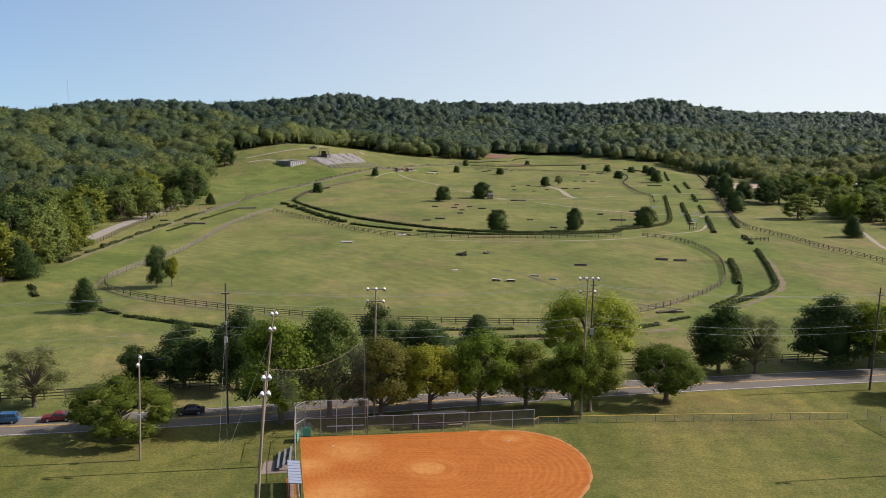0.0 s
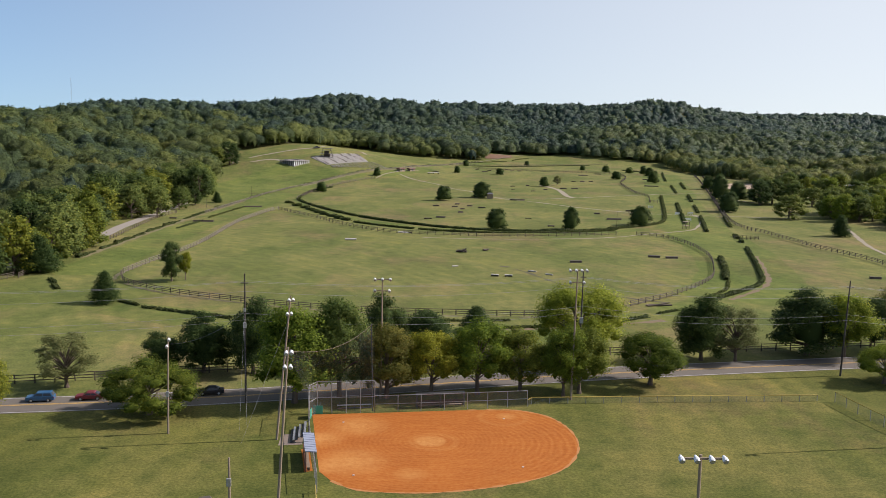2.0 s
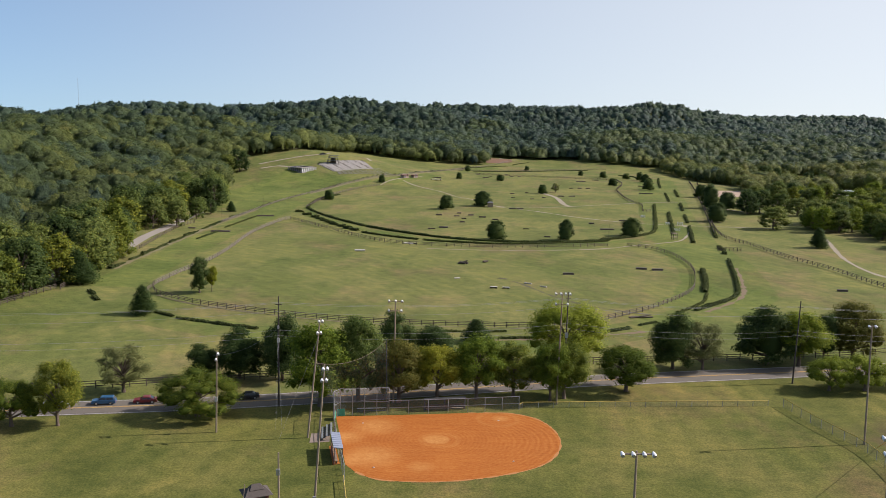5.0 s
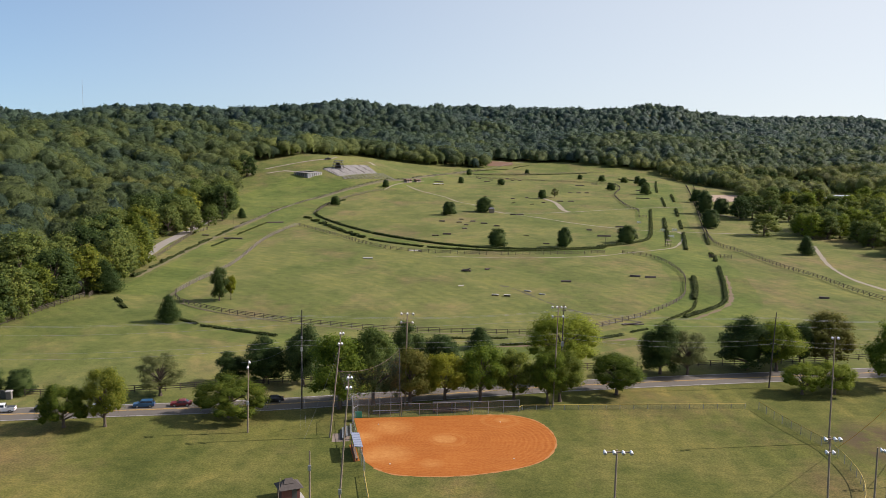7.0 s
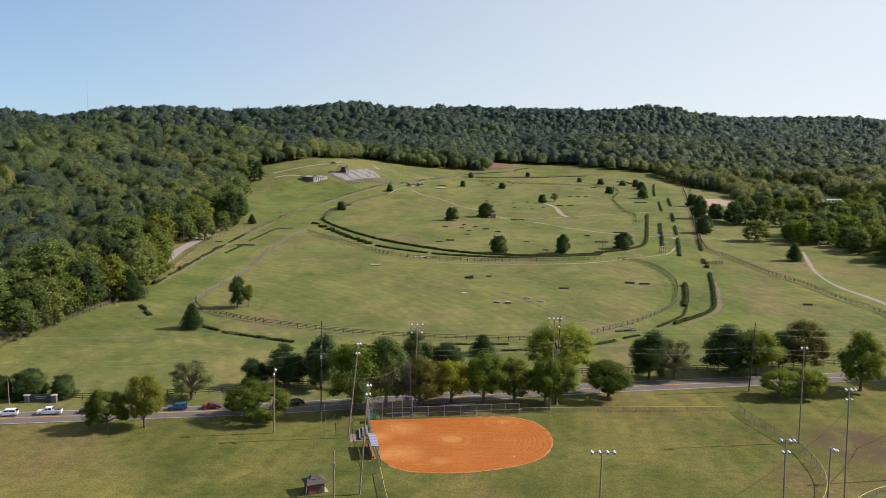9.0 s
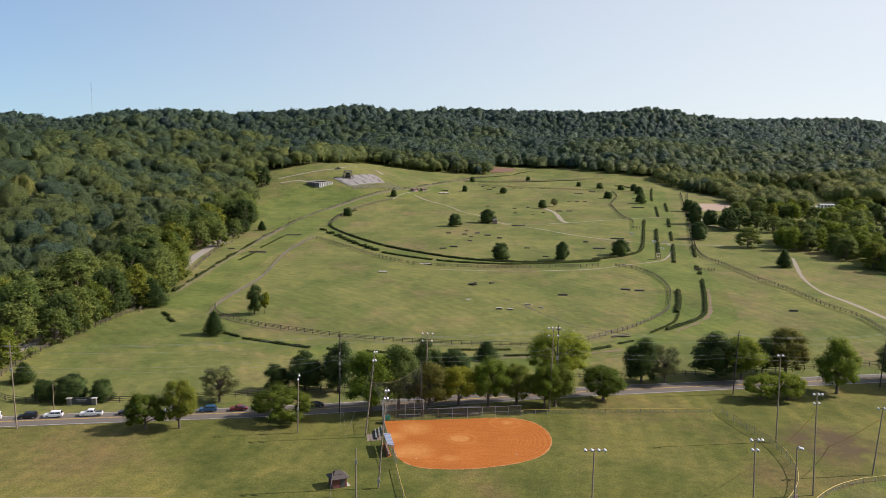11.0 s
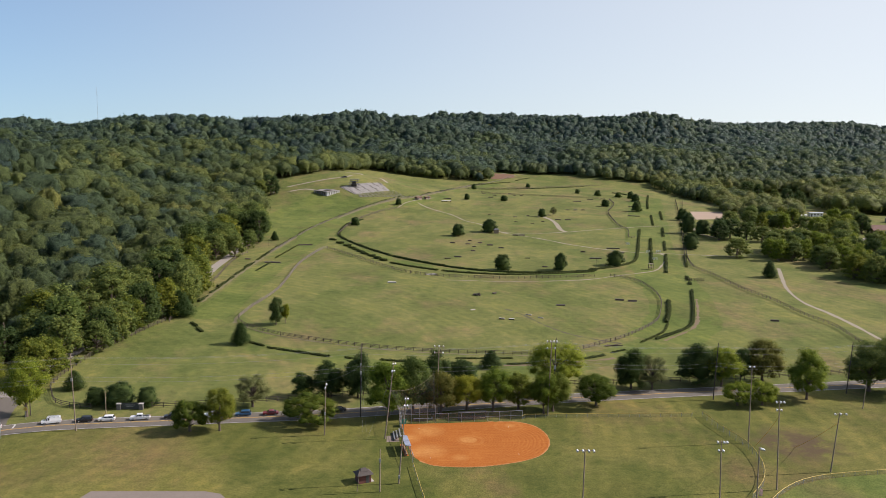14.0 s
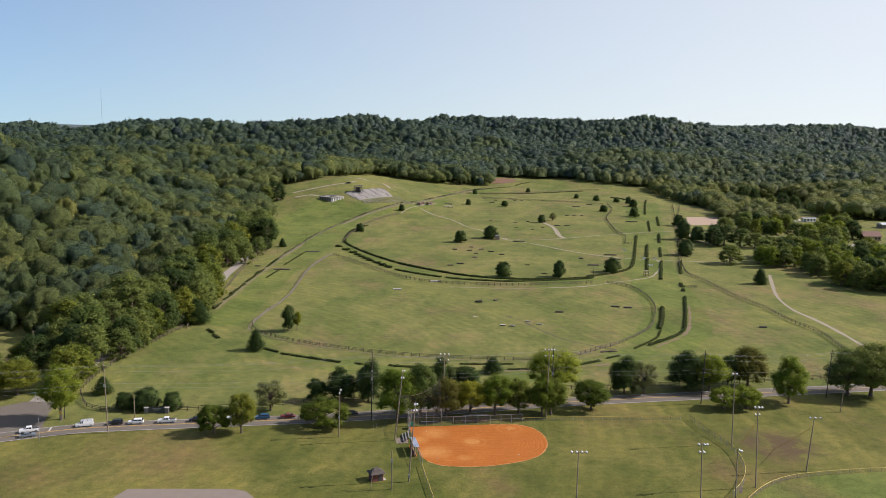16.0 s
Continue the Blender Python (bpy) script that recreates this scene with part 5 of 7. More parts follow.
JUMPS = {k: obstacle(k, t) for k, t in (("box", "dark wooden box jump standing in the meadow"), ("rails", "dark post-and-rail horse jump in the meadow"), ("table", "weathered wooden table jump in the meadow"), ("log", "weathered log jump lying in the meadow"))}
MODELS += list(JUMPS.values())
JUMP_A = [(33.8, 636.5, 2.6), (37.7, 611, 4), (42, 629, 2.8), (55.7, 649, 2.2), (57.9, 631.6, 2.2), (63.6, 632.5, 2.3), (81, 635, 2.8), (102.4, 597, 6.2), (115.6, 615, 4.6), (86.5, 536.5, 2.6), (91.9, 537, 2.6), (97.2, 538, 2.6), (72, 479.8, 3.7), (78.3, 480.6, 3.4), (38.5, 407, 3.2), (42.1, 407.5, 3.2), (29.9, 500, 2), (45.7, 490.6, 2.4), (54.7, 497.6, 1.8), (43.8, 465, 1.9), (53.5, 458.6, 2.1), (61.2, 470, 1.9), (2.9, 374.8, 2.6), (10.7, 371.8, 2.4), (12.1, 383.6, 2), (13.6, 362.8, 2), (17.2, 376.3, 2.2), (21.9, 369.2, 3)]
JUMP_B = [(12.4, 350, 2), (-0.4, 326, 2.8), (4.4, 331, 3.4), (27, 360.6, 2.6), (37, 329.6, 2.2), (42.6, 307.7, 2.4), (66.8, 352, 2.2), (69.7, 332.6, 5.4), (84.2, 364.4, 6.4), (85.3, 350.5, 3.4), (138.6, 564.6, 7.7), (126.1, 507, 7.9), (62, 239.5, 3.2), (66.5, 238, 3.2), (38.6, 228.5, 3), (108.8, 209.4, 2.6), (3, 577, 6), (-78.3, 307.1, 7), (-71, 359, 7), (-90.7, 314.5, 2.6)]
jump_rnd = random.Random(12)
for x, y, w in JUMP_A + JUMP_B:
    kind = "box" if w > 3.5 else jump_rnd.choice(["box", "rails", "box", "log"])
    copy_thing(JUMPS[kind], Matrix.LocRotScale((x, y, float(land(x, y))), Euler((0, 0, jump_rnd.uniform(-0.2, 0.25))), (w, 1.1 if w > 3 else 0.9, 0.55)))

M["bleached"] = plain("sun-bleached bare timber", (0.36, 0.33, 0.29), (0.55, 0.52, 0.47), 2, 0.8, relief=0.01, stretch=(0.2, 1, 1))


def log_thing(x, y, turn, long, r, mat, label, extra=0):
    """Logs laid in the grass: one, or a crossed heap of several."""
    root = tagged(new("log"), label, "log")
    root.matrix_basis = Matrix.Translation((x, y, 0)) @ Euler((0, 0, turn)).to_matrix().to_4x4()
    bm = bmesh.new()
    tube(bm, (-long / 2, 0, r * 0.9), (long / 2, 0.05, r * 0.9), r, r * 0.88, 10)
    part("log", bm, mat, root)
    rnd = random.Random(int(x * 10 + y))
    for k in range(extra):
        bm = bmesh.new()
        a, q = rnd.uniform(-0.6, 0.6), rnd.uniform(0.6, 1.0)
        dx, dy = math.cos(a) * long * q / 2, math.sin(a) * long * q / 2
        cx, cy = rnd.uniform(-0.4, 0.4), rnd.uniform(-0.8, 0.8)
        tube(bm, (cx - dx, cy - dy, r * 0.8), (cx + dx, cy + dy, r * (1.2 + k * 0.5)), r * 0.7, r * 0.55, 8)
        part("branch", bm, "fence_wood", root)
    return root


def low_bench(x, y, turn, long):
    root = tagged(new("bench"), "low bench-shaped timber jump with a pale top", "horse jump")
    root.matrix_basis = Matrix.Translation((x, y, 0)) @ Euler((0, 0, turn)).to_matrix().to_4x4()
    bm = bmesh.new()
    box(bm, -long / 2, -0.35, 0.42, long / 2, 0.35, 0.5, 0.015)
    part("top", bm, "bleached", root)
    for q in (-long / 2 + 0.15, long / 2 - 0.15):
        bm = bmesh.new()
        box(bm, q - 0.1, -0.33, -0.05, q + 0.1, 0.33, 0.42)
        part("support", bm, "fence_wood", root)
    bm = bmesh.new()
    box(bm, -long / 2 + 0.25, 0.2, 0.05, long / 2 - 0.25, 0.28, 0.42)
    part("back_board", bm, "fence_wood", root)
    return root


def white_gate(x, y, turn, long):
    root = tagged(new("jump_rails"), "white-painted rail jump between two posts on the track", "horse jump")
    root.matrix_basis = Matrix.Translation((x, y, 0)) @ Euler((0, 0, turn)).to_matrix().to_4x4()
    for q in (-long / 2, 0, long / 2):
        bm = bmesh.new()
        box(bm, q - 0.09, -0.09, -0.1, q + 0.09, 0.09, 1.05)
        part("post", bm, "white", root)
    for z in (0.4, 0.85):
        bm = bmesh.new()
        box(bm, -long / 2, -0.06, z - 0.09, long / 2, 0.06, z + 0.09)
        part("rail", bm, "white", root)
    return root


for x, y, a, w in ((104.9, 354.6, 0.1, 2.0), (99.5, 354.0, 0.1, 1.6), (97.7, 332.6, 0.2, 2.4), (95.0, 380.0, 0.0, 1.8)):
    white_gate(x, y, a, w)
log_thing(-23.7, 265.8, 0.1, 3.4, 0.34, "bleached", "pale bleached log lying in the paddock grass")
log_thing(6.6, 219.3, 0.35, 1.7, 0.17, "bleached", "short pale log lying in the paddock grass")
log_thing(9.3, 244.5, -0.5, 2.8, 0.34, "fence_wood", "dark heap of crossed logs in the paddock", 4)
log_thing(16.0, 248, 0.5, 1.6, 0.3, "fence_wood", "small dark heap of logs in the paddock", 2)
log_thing(46.8, 173.6, 0.12, 5.6, 0.2, "fence_grey", "low weathered stack of logs beside the race track", 4)
log_thing(25.4, 212.9, -0.5, 2.0, 0.2, "bleached", "pale timber edging of the drainage ditch")
log_thing(29.0, 208.6, -0.5, 1.8, 0.2, "bleached", "pale timber edging of the drainage ditch")
low_bench(15.7, 206, -0.25, 1.9)
low_bench(18.9, 205.5, -0.1, 1.9)
bridge = tagged(new("culvert"), "flat pale timber culvert cover beside the fence", "culvert")
bridge.location = (-7.9, 285.9, 0)
for k in range(5):
    bm = bmesh.new()
    box(bm, -2.2, -1.0 + k * 0.4, 0.05, 2.0, -0.65 + k * 0.4, 0.16)
    part("plank", bm, "bleached", bridge)
bm = bmesh.new()
box(bm, 1.2, -1.6, -0.05, 2.4, -1.05, 0.35)
part("headwall", bm, "fence_wood", bridge)


# ---------------------------------------------------------------- poles and wires
def lamp_bowl(root, at, r=0.185):
    x, y, z = at
    bm = bmesh.new()
    at, aim = Vector((x, y, z)), Vector((0.05, -0.42, -0.22))
    for a, b, r0, r1 in ((0, 0.22, 0.30, 0.62), (0.22, 0.5, 0.62, 0.90), (0.5, 1.0, 0.90, 1.02)):
        tube(bm, at + aim * a, at + aim * b, r * r0, r * r1, 12)
    head = part("lamp_head", bm, "white", root, "white metal floodlight bowl")
    bm = bmesh.new()
    tube(bm, (x + 0.05, y - 0.42, z - 0.22), (x + 0.056, y - 0.47, z - 0.246), r * 0.96, r * 0.9, 10)
    part("lens", bm, "steel", head)


def pole(x, y, h, lean=(0, 0), arms=(), lamps=(), dark=False, boxes=(), label="tall weathered wooden pole", r=0.145, name="utility_pole", category="pole"):
    root = tagged(new(name), label, category)
    root.location = (x, y, float(land(x, y)))
    top = Vector((lean[0], lean[1], h))
    mat = "dark_pole" if dark else "pole_wood"
    bm = bmesh.new()
    tube(bm, (0, 0, -0.3), top * 0.5, r, r * 0.82, 10)
    tube(bm, top * 0.5, top, r * 0.82, r * 0.62, 10)
    part("pole", bm, mat, root)
    for below, half in arms:
        c = top * (1 - below / h)
        bm = bmesh.new()
        box(bm, c.x - half, c.y - 0.22, c.z - 0.06, c.x + half, c.y - 0.10, c.z + 0.06)
        part("crossarm", bm, mat, root)
    for below, dx in lamps:
        c = top * (1 - below / h)
        lamp_bowl(root, (c.x + dx, c.y - 0.15, c.z + 0.1))
    for z, size in boxes:
        c = top * (z / h)
        bm = bmesh.new()
        box(bm, c.x - size * 0.4, c.y - r - size * 0.5, z - size * 0.7, c.x + size * 0.4, c.y - r, z + size * 0.7, 0.03)
        part("box", bm, "steel", root, "grey metal box on the pole")
    return root


FLOOD = "tall weathered wooden pole carrying white floodlights"
fl = dict(label=FLOOD, name="floodlight_pole", category="floodlight")
pole(-17.7, 94.5, 17.0, (1.75, 0.2), lamps=((0.3, 0.35), (0.35, -0.1), (1.9, 0.3), (1.95, -0.15)), **fl)
pole(-13.9, 71.5, 17.0, (1.2, 0.2), lamps=((0.3, 0.35), (0.35, -0.1), (1.6, 0.35), (1.65, -0.15)), boxes=((1.4, 0.5),), **fl)
pole(-30.7, 96.2, 11.7, (0.3, 0), lamps=((0.2, 0.2), (1.0, -0.05)), boxes=((4.9, 0.45),), label="grey pole with a white floodlight and a meter box", name="floodlight_pole", category="floodlight", r=0.13)
pole(-6.5, 110.6, 16.4, (0.2, 0), arms=((0.2, 1.0), (1.7, 1.0)), lamps=((0.1, -1.0), (0.1, 0.0), (0.1, 1.0), (1.6, -1.0), (1.6, 0.9)), **fl)
pole(19.1, 110.8, 17.9, (0.3, 0), arms=((0.2, 1.1), (1.8, 1.0)), lamps=((0.1, -1.1), (0.1, -0.3), (0.1, 0.45), (0.1, 1.1), (1.7, -1.0), (1.7, 0.8)), **fl)
pole(60.2, 94.8, 17.2, (-0.4, 0), arms=((0.2, 0.7),), lamps=((0.1, -0.6), (0.1, 0.3)), **fl)
pole(57.3, 70.8, 17.6, (-1.0, -0.5), arms=((0.2, 0.8), (1.7, 0.6)), lamps=((0.1, -0.7), (0.1, 0.1), (0.1, 0.7), (1.6, -0.6), (1.6, 0.2)), **fl)
pole(71.3, 79.6, 12.3, (0.8, 0), arms=((0.2, 1.2),), lamps=((0.1, -1.1), (0.1, 0.0), (0.1, 1.1)), **fl)
pole(16.0, 44.6, 17.8, (0, 0), arms=((0.2, 1.3),), lamps=((0.1, -1.3), (0.1, -0.4), (0.1, 0.5), (0.1, 1.3)), **fl)
pole(38.9, 47.2, 18.5, (-0.75, 0), arms=((0.2, 0.8), (1.6, 0.6)), lamps=((0.1, -0.7), (0.1, 0.3), (0.1, 0.8), (1.5, -0.5), (1.5, 0.2)), **fl)
pole(48.0, 55.9, 14.1, (-0.35, 0), lamps=((0.1, 0.2), (0.2, 0.6)), **fl)
pole(-23.9, 107.9, 17.2, (0.1, 0), arms=((1.2, 0.5),), boxes=((10.5, 0.5), (12.5, 0.35)), dark=True, label="tall dark utility pole with a transformer beside the road")
pole(21.4, 119.0, 16.4, (0.2, 0), arms=((1.0, 0.4),), boxes=((9.2, 0.6),), dark=True, label="tall dark utility pole with a transformer beside the road")
pole(61.5, 123.8, 14.5, (0.4, 0), arms=((1.0, 0.5),), dark=True, label="dark utility pole beside the road")
pole(97.5, 130.5, 13.4, (0.6, 0), arms=((1.0, 0.5),), dark=True, label="dark utility pole beside the road")
pole(140, 137, 14, (0.3, 0), dark=True, label="dark utility pole beside the road")
pole(96.1, 118.6, 7.1, (0.4, 0), label="short leaning wooden pole in the grass", r=0.13)
pole(-83.9, 96.7, 17.1, (-0.5, 0), arms=((1.0, 0.6), (2.4, 0.5)), boxes=((11.5, 0.5),), label="tall weathered utility pole beside the road")
pole(-17.2, 67.6, 8.3, (0, 0), boxes=((6.2, 0.5),), label="wooden pole with a white meter box", r=0.14)
pole(-21.4, 67.7, 4.6, (0.5, 0), label="thin grey pole beside the small brick hut", r=0.07)
pole(-128.6, 161.1, 7.5, (-0.1, 0), arms=((0.5, 0.5),), label="wooden utility pole among the trees")
pole(-97.6, 106, 5.2, (0.0, 0), dark=True, label="short dark post at the junction", r=0.12)
pole(-81.2, 107.2, 5.6, (0.0, 0), label="short weathered post beside the road", r=0.1)


M["cable"] = plain("dull weathered cable", (0.20, 0.20, 0.20), (0.32, 0.32, 0.32), 4, 0.6)


def wire(points, sag, label="thin sagging overhead power line", r=0.0125, mat="cable"):
    bm = bmesh.new()
    for a, b in zip(points, points[1:]):
        a, b = Vector(a), Vector(b)
        n = 10
        prev = a
        for k in range(1, n + 1):
            t = k / n
            q = a.lerp(b, t) - Vector((0, 0, sag * 4 * t * (1 - t)))
            tube(bm, prev, q, r, r, 4)
            prev = q
    return tagged(part("power_line", bm, mat), label, "cable")


LINE = [(-150, 84, 16.0), (-84.4, 96.7, 16.2), (-23.8, 107.8, 16.2), (21.6, 118.8, 15.4), (61.9, 123.7, 13.6), (98.1, 130.4, 12.6), (140, 137, 13.2), (220, 149, 13)]
for dz, dx, sag in ((0.0, -0.45, 0.9), (0.0, 0.45, 0.9), (-1.3, 0.0, 1.0), (-4.2, 0.1, 1.1), (-5.0, -0.1, 1.2)):
    wire([(x + dx * 0.2, y + dx, z + dz) for x, y, z in LINE], sag)
wire([(-23.9, 107.8, 12.2), (-35, 113, 6.5)], 1.0)
wire([(-23.9, 107.8, 12.0), (-22.6, 97.5, 0.05)], 0.0, "taut guy wire from the utility pole", 0.009)
wire([(-23.9, 107.8, 11.0), (-21.9, 98.5, 0.05)], 0.0, "taut guy wire from the utility pole", 0.009)
wire([(-16.1, 94.6, 14.5), (-21.5, 93.0, 0.05)], 0.0, "taut guy wire from the floodlight pole")
wire([(56.5, 70.4, 14.6), (61.2, 93.4, 0.05)], 0.35, "slack guy wire in a yellow sleeve from the floodlight pole", 0.045, "yellow_line")
wire([(72.0, 79.6, 10.3), (69.3, 92.6, 0.05)], 0.35, "slack guy wire in a yellow sleeve from the floodlight pole", 0.045, "yellow_line")


# ---------------------------------------------------------------- ball field
def chain_fence(points, high, label, cap="steel", gap=2.5, mesh="chain", mid=False, sharp=True):
    """Steel posts, a top rail and wire mesh; corners stay sharp."""
    root = tagged(new("chain_link_fence"), label, "fence")
    corners = [Vector((*p, 0)) for p in points]
    ps = []
    if sharp:
        for a, b in zip(corners, corners[1:]):
            n = max(1, round((b - a).length / gap))
            ps += [a.lerp(b, k / n) for k in range(n)]
        ps.append(corners[-1])
    else:
        ps = along(points, gap)
    for p in ps:
        bm = bmesh.new()
        tube(bm, (p.x, p.y, -0.1), (p.x, p.y, high + 0.04), 0.045, sides=7)
        part("post", bm, "steel", root)
    for z in (high, high / 2) if mid else (high,):
        for a, b in zip(ps, ps[1:]):
            bm = bmesh.new()
            tube(bm, (a.x, a.y, z), (b.x, b.y, z), 0.058 if cap == "yellow" else 0.035, sides=6)
            part("top_rail", bm, cap, root, "faded yellow plastic cap along the top" if cap == "yellow" else "")
    vs, fs = [], []
    for p in ps:
        vs += [(p.x, p.y, 0.03), (p.x, p.y, high)]
    for k in range(len(ps) - 1):
        fs.append((2 * k, 2 * k + 2, 2 * k + 3, 2 * k + 1))
    mesh_np("wire_mesh", vs, fs, mesh, root)
    return root


BACK_A, BACK_B, BACK_C = (-14.2, 96.5), (-14.7, 103.6), (-6.9, 104.75)
chain_fence([BACK_A, (-14.9, 102.2), (-14.1, 104.0), BACK_C], 4.2, "tall galvanised chain-link backstop behind home plate", gap=2.0, mid=True)
chain_fence([(-14.2, 96.5), (-13.3, 91.0), (-11.9, 83.4), (-11.2, 79.6)], 2.2, "galvanised chain-link fence along the infield")
chain_fence([BACK_C, (-1.0, 105.5), (5.0, 106.4), (12.9, 107.7)], 2.2, "galvanised chain-link fence along the infield", mid=True)
chain_fence([(12.9, 107.7), (13.6, 108.8), (33, 110.2), (52.7, 111.3)], 0.92, "low chain-link outfield fence with a yellow cap", "yellow")
chain_fence([(-11.3, 79.4), (-10.4, 73), (-9.0, 63.8), (-7.5, 54)], 0.92, "low chain-link outfield fence with a yellow cap", "yellow")
chain_fence([(55.0, 111), (56.3, 103.3), (57.9, 96.7), (59.0, 91.8), (58.8, 85), (57.9, 79.3), (56.3, 74.6), (54.3, 70.6), (50.5, 65.1)], 1.45, "curved chain-link outfield fence with a yellow cap", "yellow", sharp=False)
chain_fence([(53.0, 63.4), (54, 64.7), (57.3, 68.6), (61.6, 72.6), (66.7, 75.5), (70.8, 76.8), (76.5, 78.1), (81.8, 79.1), (90.1, 80.2), (104, 81.2)], 0.92, "low curved chain-link fence with a yellow cap", "yellow", sharp=False)
sheet("lawn", [(50, 50), (54, 64.5), (57.4, 68.4), (61.7, 72.4), (66.8, 75.3), (70.8, 76.6), (76.5, 77.9), (81.8, 78.9), (90, 80.0), (104, 81.0), (110, 50)], "turf", 0.047, "bright green mown grass of the next ball field", "lawn")

# netting hung above the backstop
net_root = tagged(new("backstop_net"), "dark sagging safety net above the backstop", "net")
top_edge = [Vector((-16.7, 95.0, 10.6)), Vector((-12.0, 100.4, 9.3)), Vector((-7.4, 105.4, 11.3)), Vector((-6.4, 110.4, 13.2))]
low_edge = [Vector((-14.4, 97.6, 3.9)), Vector((-14.8, 102.0, 4.2)), Vector((-11.5, 104.4, 4.2)), Vector((-7.0, 104.75, 4.2))]
vs, fs, rope, COLS, ROWS_N = [], [], [], 18, 8
for i in range(COLS + 1):
    u = i / COLS * 3
    k = min(int(u), 2)
    w = i / COLS
    a, b = top_edge[0] * (1 - w) + top_edge[2] * w - Vector((-0.6, -0.3, 2.6)) * 4 * w * (1 - w) * 0.55, low_edge[k].lerp(low_edge[k + 1], u - k)
    rope.append(a)
    for j in range(ROWS_N + 1):
        t = j / ROWS_N
        q = a.lerp(b, t) + Vector((0.5, -0.5, 0)) * math.sin(math.pi * t) * 0.5
        vs.append(tuple(q))
for i in range(COLS):
    for j in range(ROWS_N):
        o = i * (ROWS_N + 1) + j
        fs.append((o, o + 1, o + ROWS_N + 2, o + ROWS_N + 1))
mesh_np("netting", vs, fs, "net", net_root)
bm = bmesh.new()
for a, b in zip(rope, rope[1:]):
    tube(bm, a, b, 0.022, sides=5)
part("top_rope", bm, "pole_wood", net_root, "pale rope along the top of the net")
bm = bmesh.new()
tube(bm, (-7.2, 105.2, 0), (-7.4, 105.4, 11.4), 0.07, 0.05, 7)
part("support_pole", bm, "dark_steel", net_root)

M["pad_pale"] = plain("dirty worn concrete", (0.17, 0.13, 0.10), (0.27, 0.21, 0.165), 0.8, 0.95, relief=0.01)
M["green"] = plain("faded green windscreen", (0.03, 0.22, 0.14), (0.05, 0.30, 0.20), 1.0, 0.7)
M["blue_roof"] = plain("sun-bleached blue metal roof", (0.19, 0.21, 0.27), (0.27, 0.30, 0.37), 1.2, 0.6)
M["brick"] = plain("dark red brick", (0.10, 0.035, 0.028), (0.17, 0.06, 0.045), 3, 0.85, relief=0.01)
M["shingle"] = plain("brown-grey shingles", (0.045, 0.036, 0.030), (0.09, 0.072, 0.06), 3, 0.85, relief=0.02)
M["alu"] = plain("worn aluminium plank", (0.55, 0.56, 0.58), (0.72, 0.73, 0.75), 2, 0.35, 0.7)
M["red_wood"] = plain("red-brown dugout boards", (0.16, 0.06, 0.035), (0.24, 0.10, 0.06), 2, 0.8)
screen = tagged(new("windscreen"), "faded green windscreen tied low on the backstop", "windscreen")
bm = bmesh.new()
box(bm, -14.75, 101.6, 0.1, -14.68, 103.0, 1.15)
part("panel", bm, "green", screen)
bm = bmesh.new()
box(bm, -14.6, 103.7, 0.1, -13.4, 103.76, 1.15)
part("panel", bm, "green", screen)


def dugout(x, y, turn, long, roof_mat, label, deep=0.95, back="red_wood", tall=1.0):
    root = tagged(new("dugout"), label, "dugout")
    root.matrix_basis = Matrix.Translation((x, y, 0)) @ Euler((0, 0, turn)).to_matrix().to_4x4() @ Matrix.Diagonal((1, 1, tall, 1))
    h = long / 2
    bm = bmesh.new()
    vs = box(bm, -deep, -h, 2.25, deep, h, 2.33)
    for v in vs:
        v.co.z += -0.12 * v.co.x
    part("roof", bm, roof_mat, root)
    n = 8
    for k in range(n + 1):
        bm = bmesh.new()
        q = -h + long * k / n
        vs = box(bm, -deep, q - 0.02, 2.33, deep, q + 0.02, 2.37)
        for v in vs:
            v.co.z += -0.12 * v.co.x
        part("roof_seam", bm, roof_mat, root)
    for q in (-h + 0.1, 0, h - 0.1):
        for p in (-deep + 0.1, deep - 0.1):
            bm = bmesh.new()
            tube(bm, (p, q, -0.1), (p, q, 2.25 - 0.12 * p), 0.05, sides=7)
            part("post", bm, "dark_steel", root)
    bm = bmesh.new()
    box(bm, -deep + 0.2, -h + 0.3, 0.42, -deep + 0.55, h - 0.3, 0.48)
    part("bench", bm, "pole_wood", root)
    for q in (-h + 0.5, 0, h - 0.5):
        bm = bmesh.new()
        box(bm, -deep + 0.25, q - 0.04, 0, -deep + 0.5, q + 0.04, 0.42)
        part("bench_leg", bm, "dark_steel", root)
    bm = bmesh.new()
    box(bm, -deep + 0.02, -h, 0.1, -deep + 0.06, h, 1.1)
    part("back_panel", bm, back, root)
    return root


dugout(-12.95, 87.7, radians(10), 5.8, "blue_roof", "open dugout with a sun-bleached blue metal roof", 0.62)
# dark steel roof: the shade of the trees is put into its colour
dugout(1.5, 107.1, radians(-81), 6.4, "dark_steel", "open dugout with a thin grey metal roof darkened for the shade of the trees", 0.42, "fence_wood", 0.84)
sheet("infield", [(-14.4, 91.5), (-13.5, 91.6), (-12.3, 85.2), (-13.2, 84.9)], "clay", 0.05, "orange clay floor of the dugout", "infield")


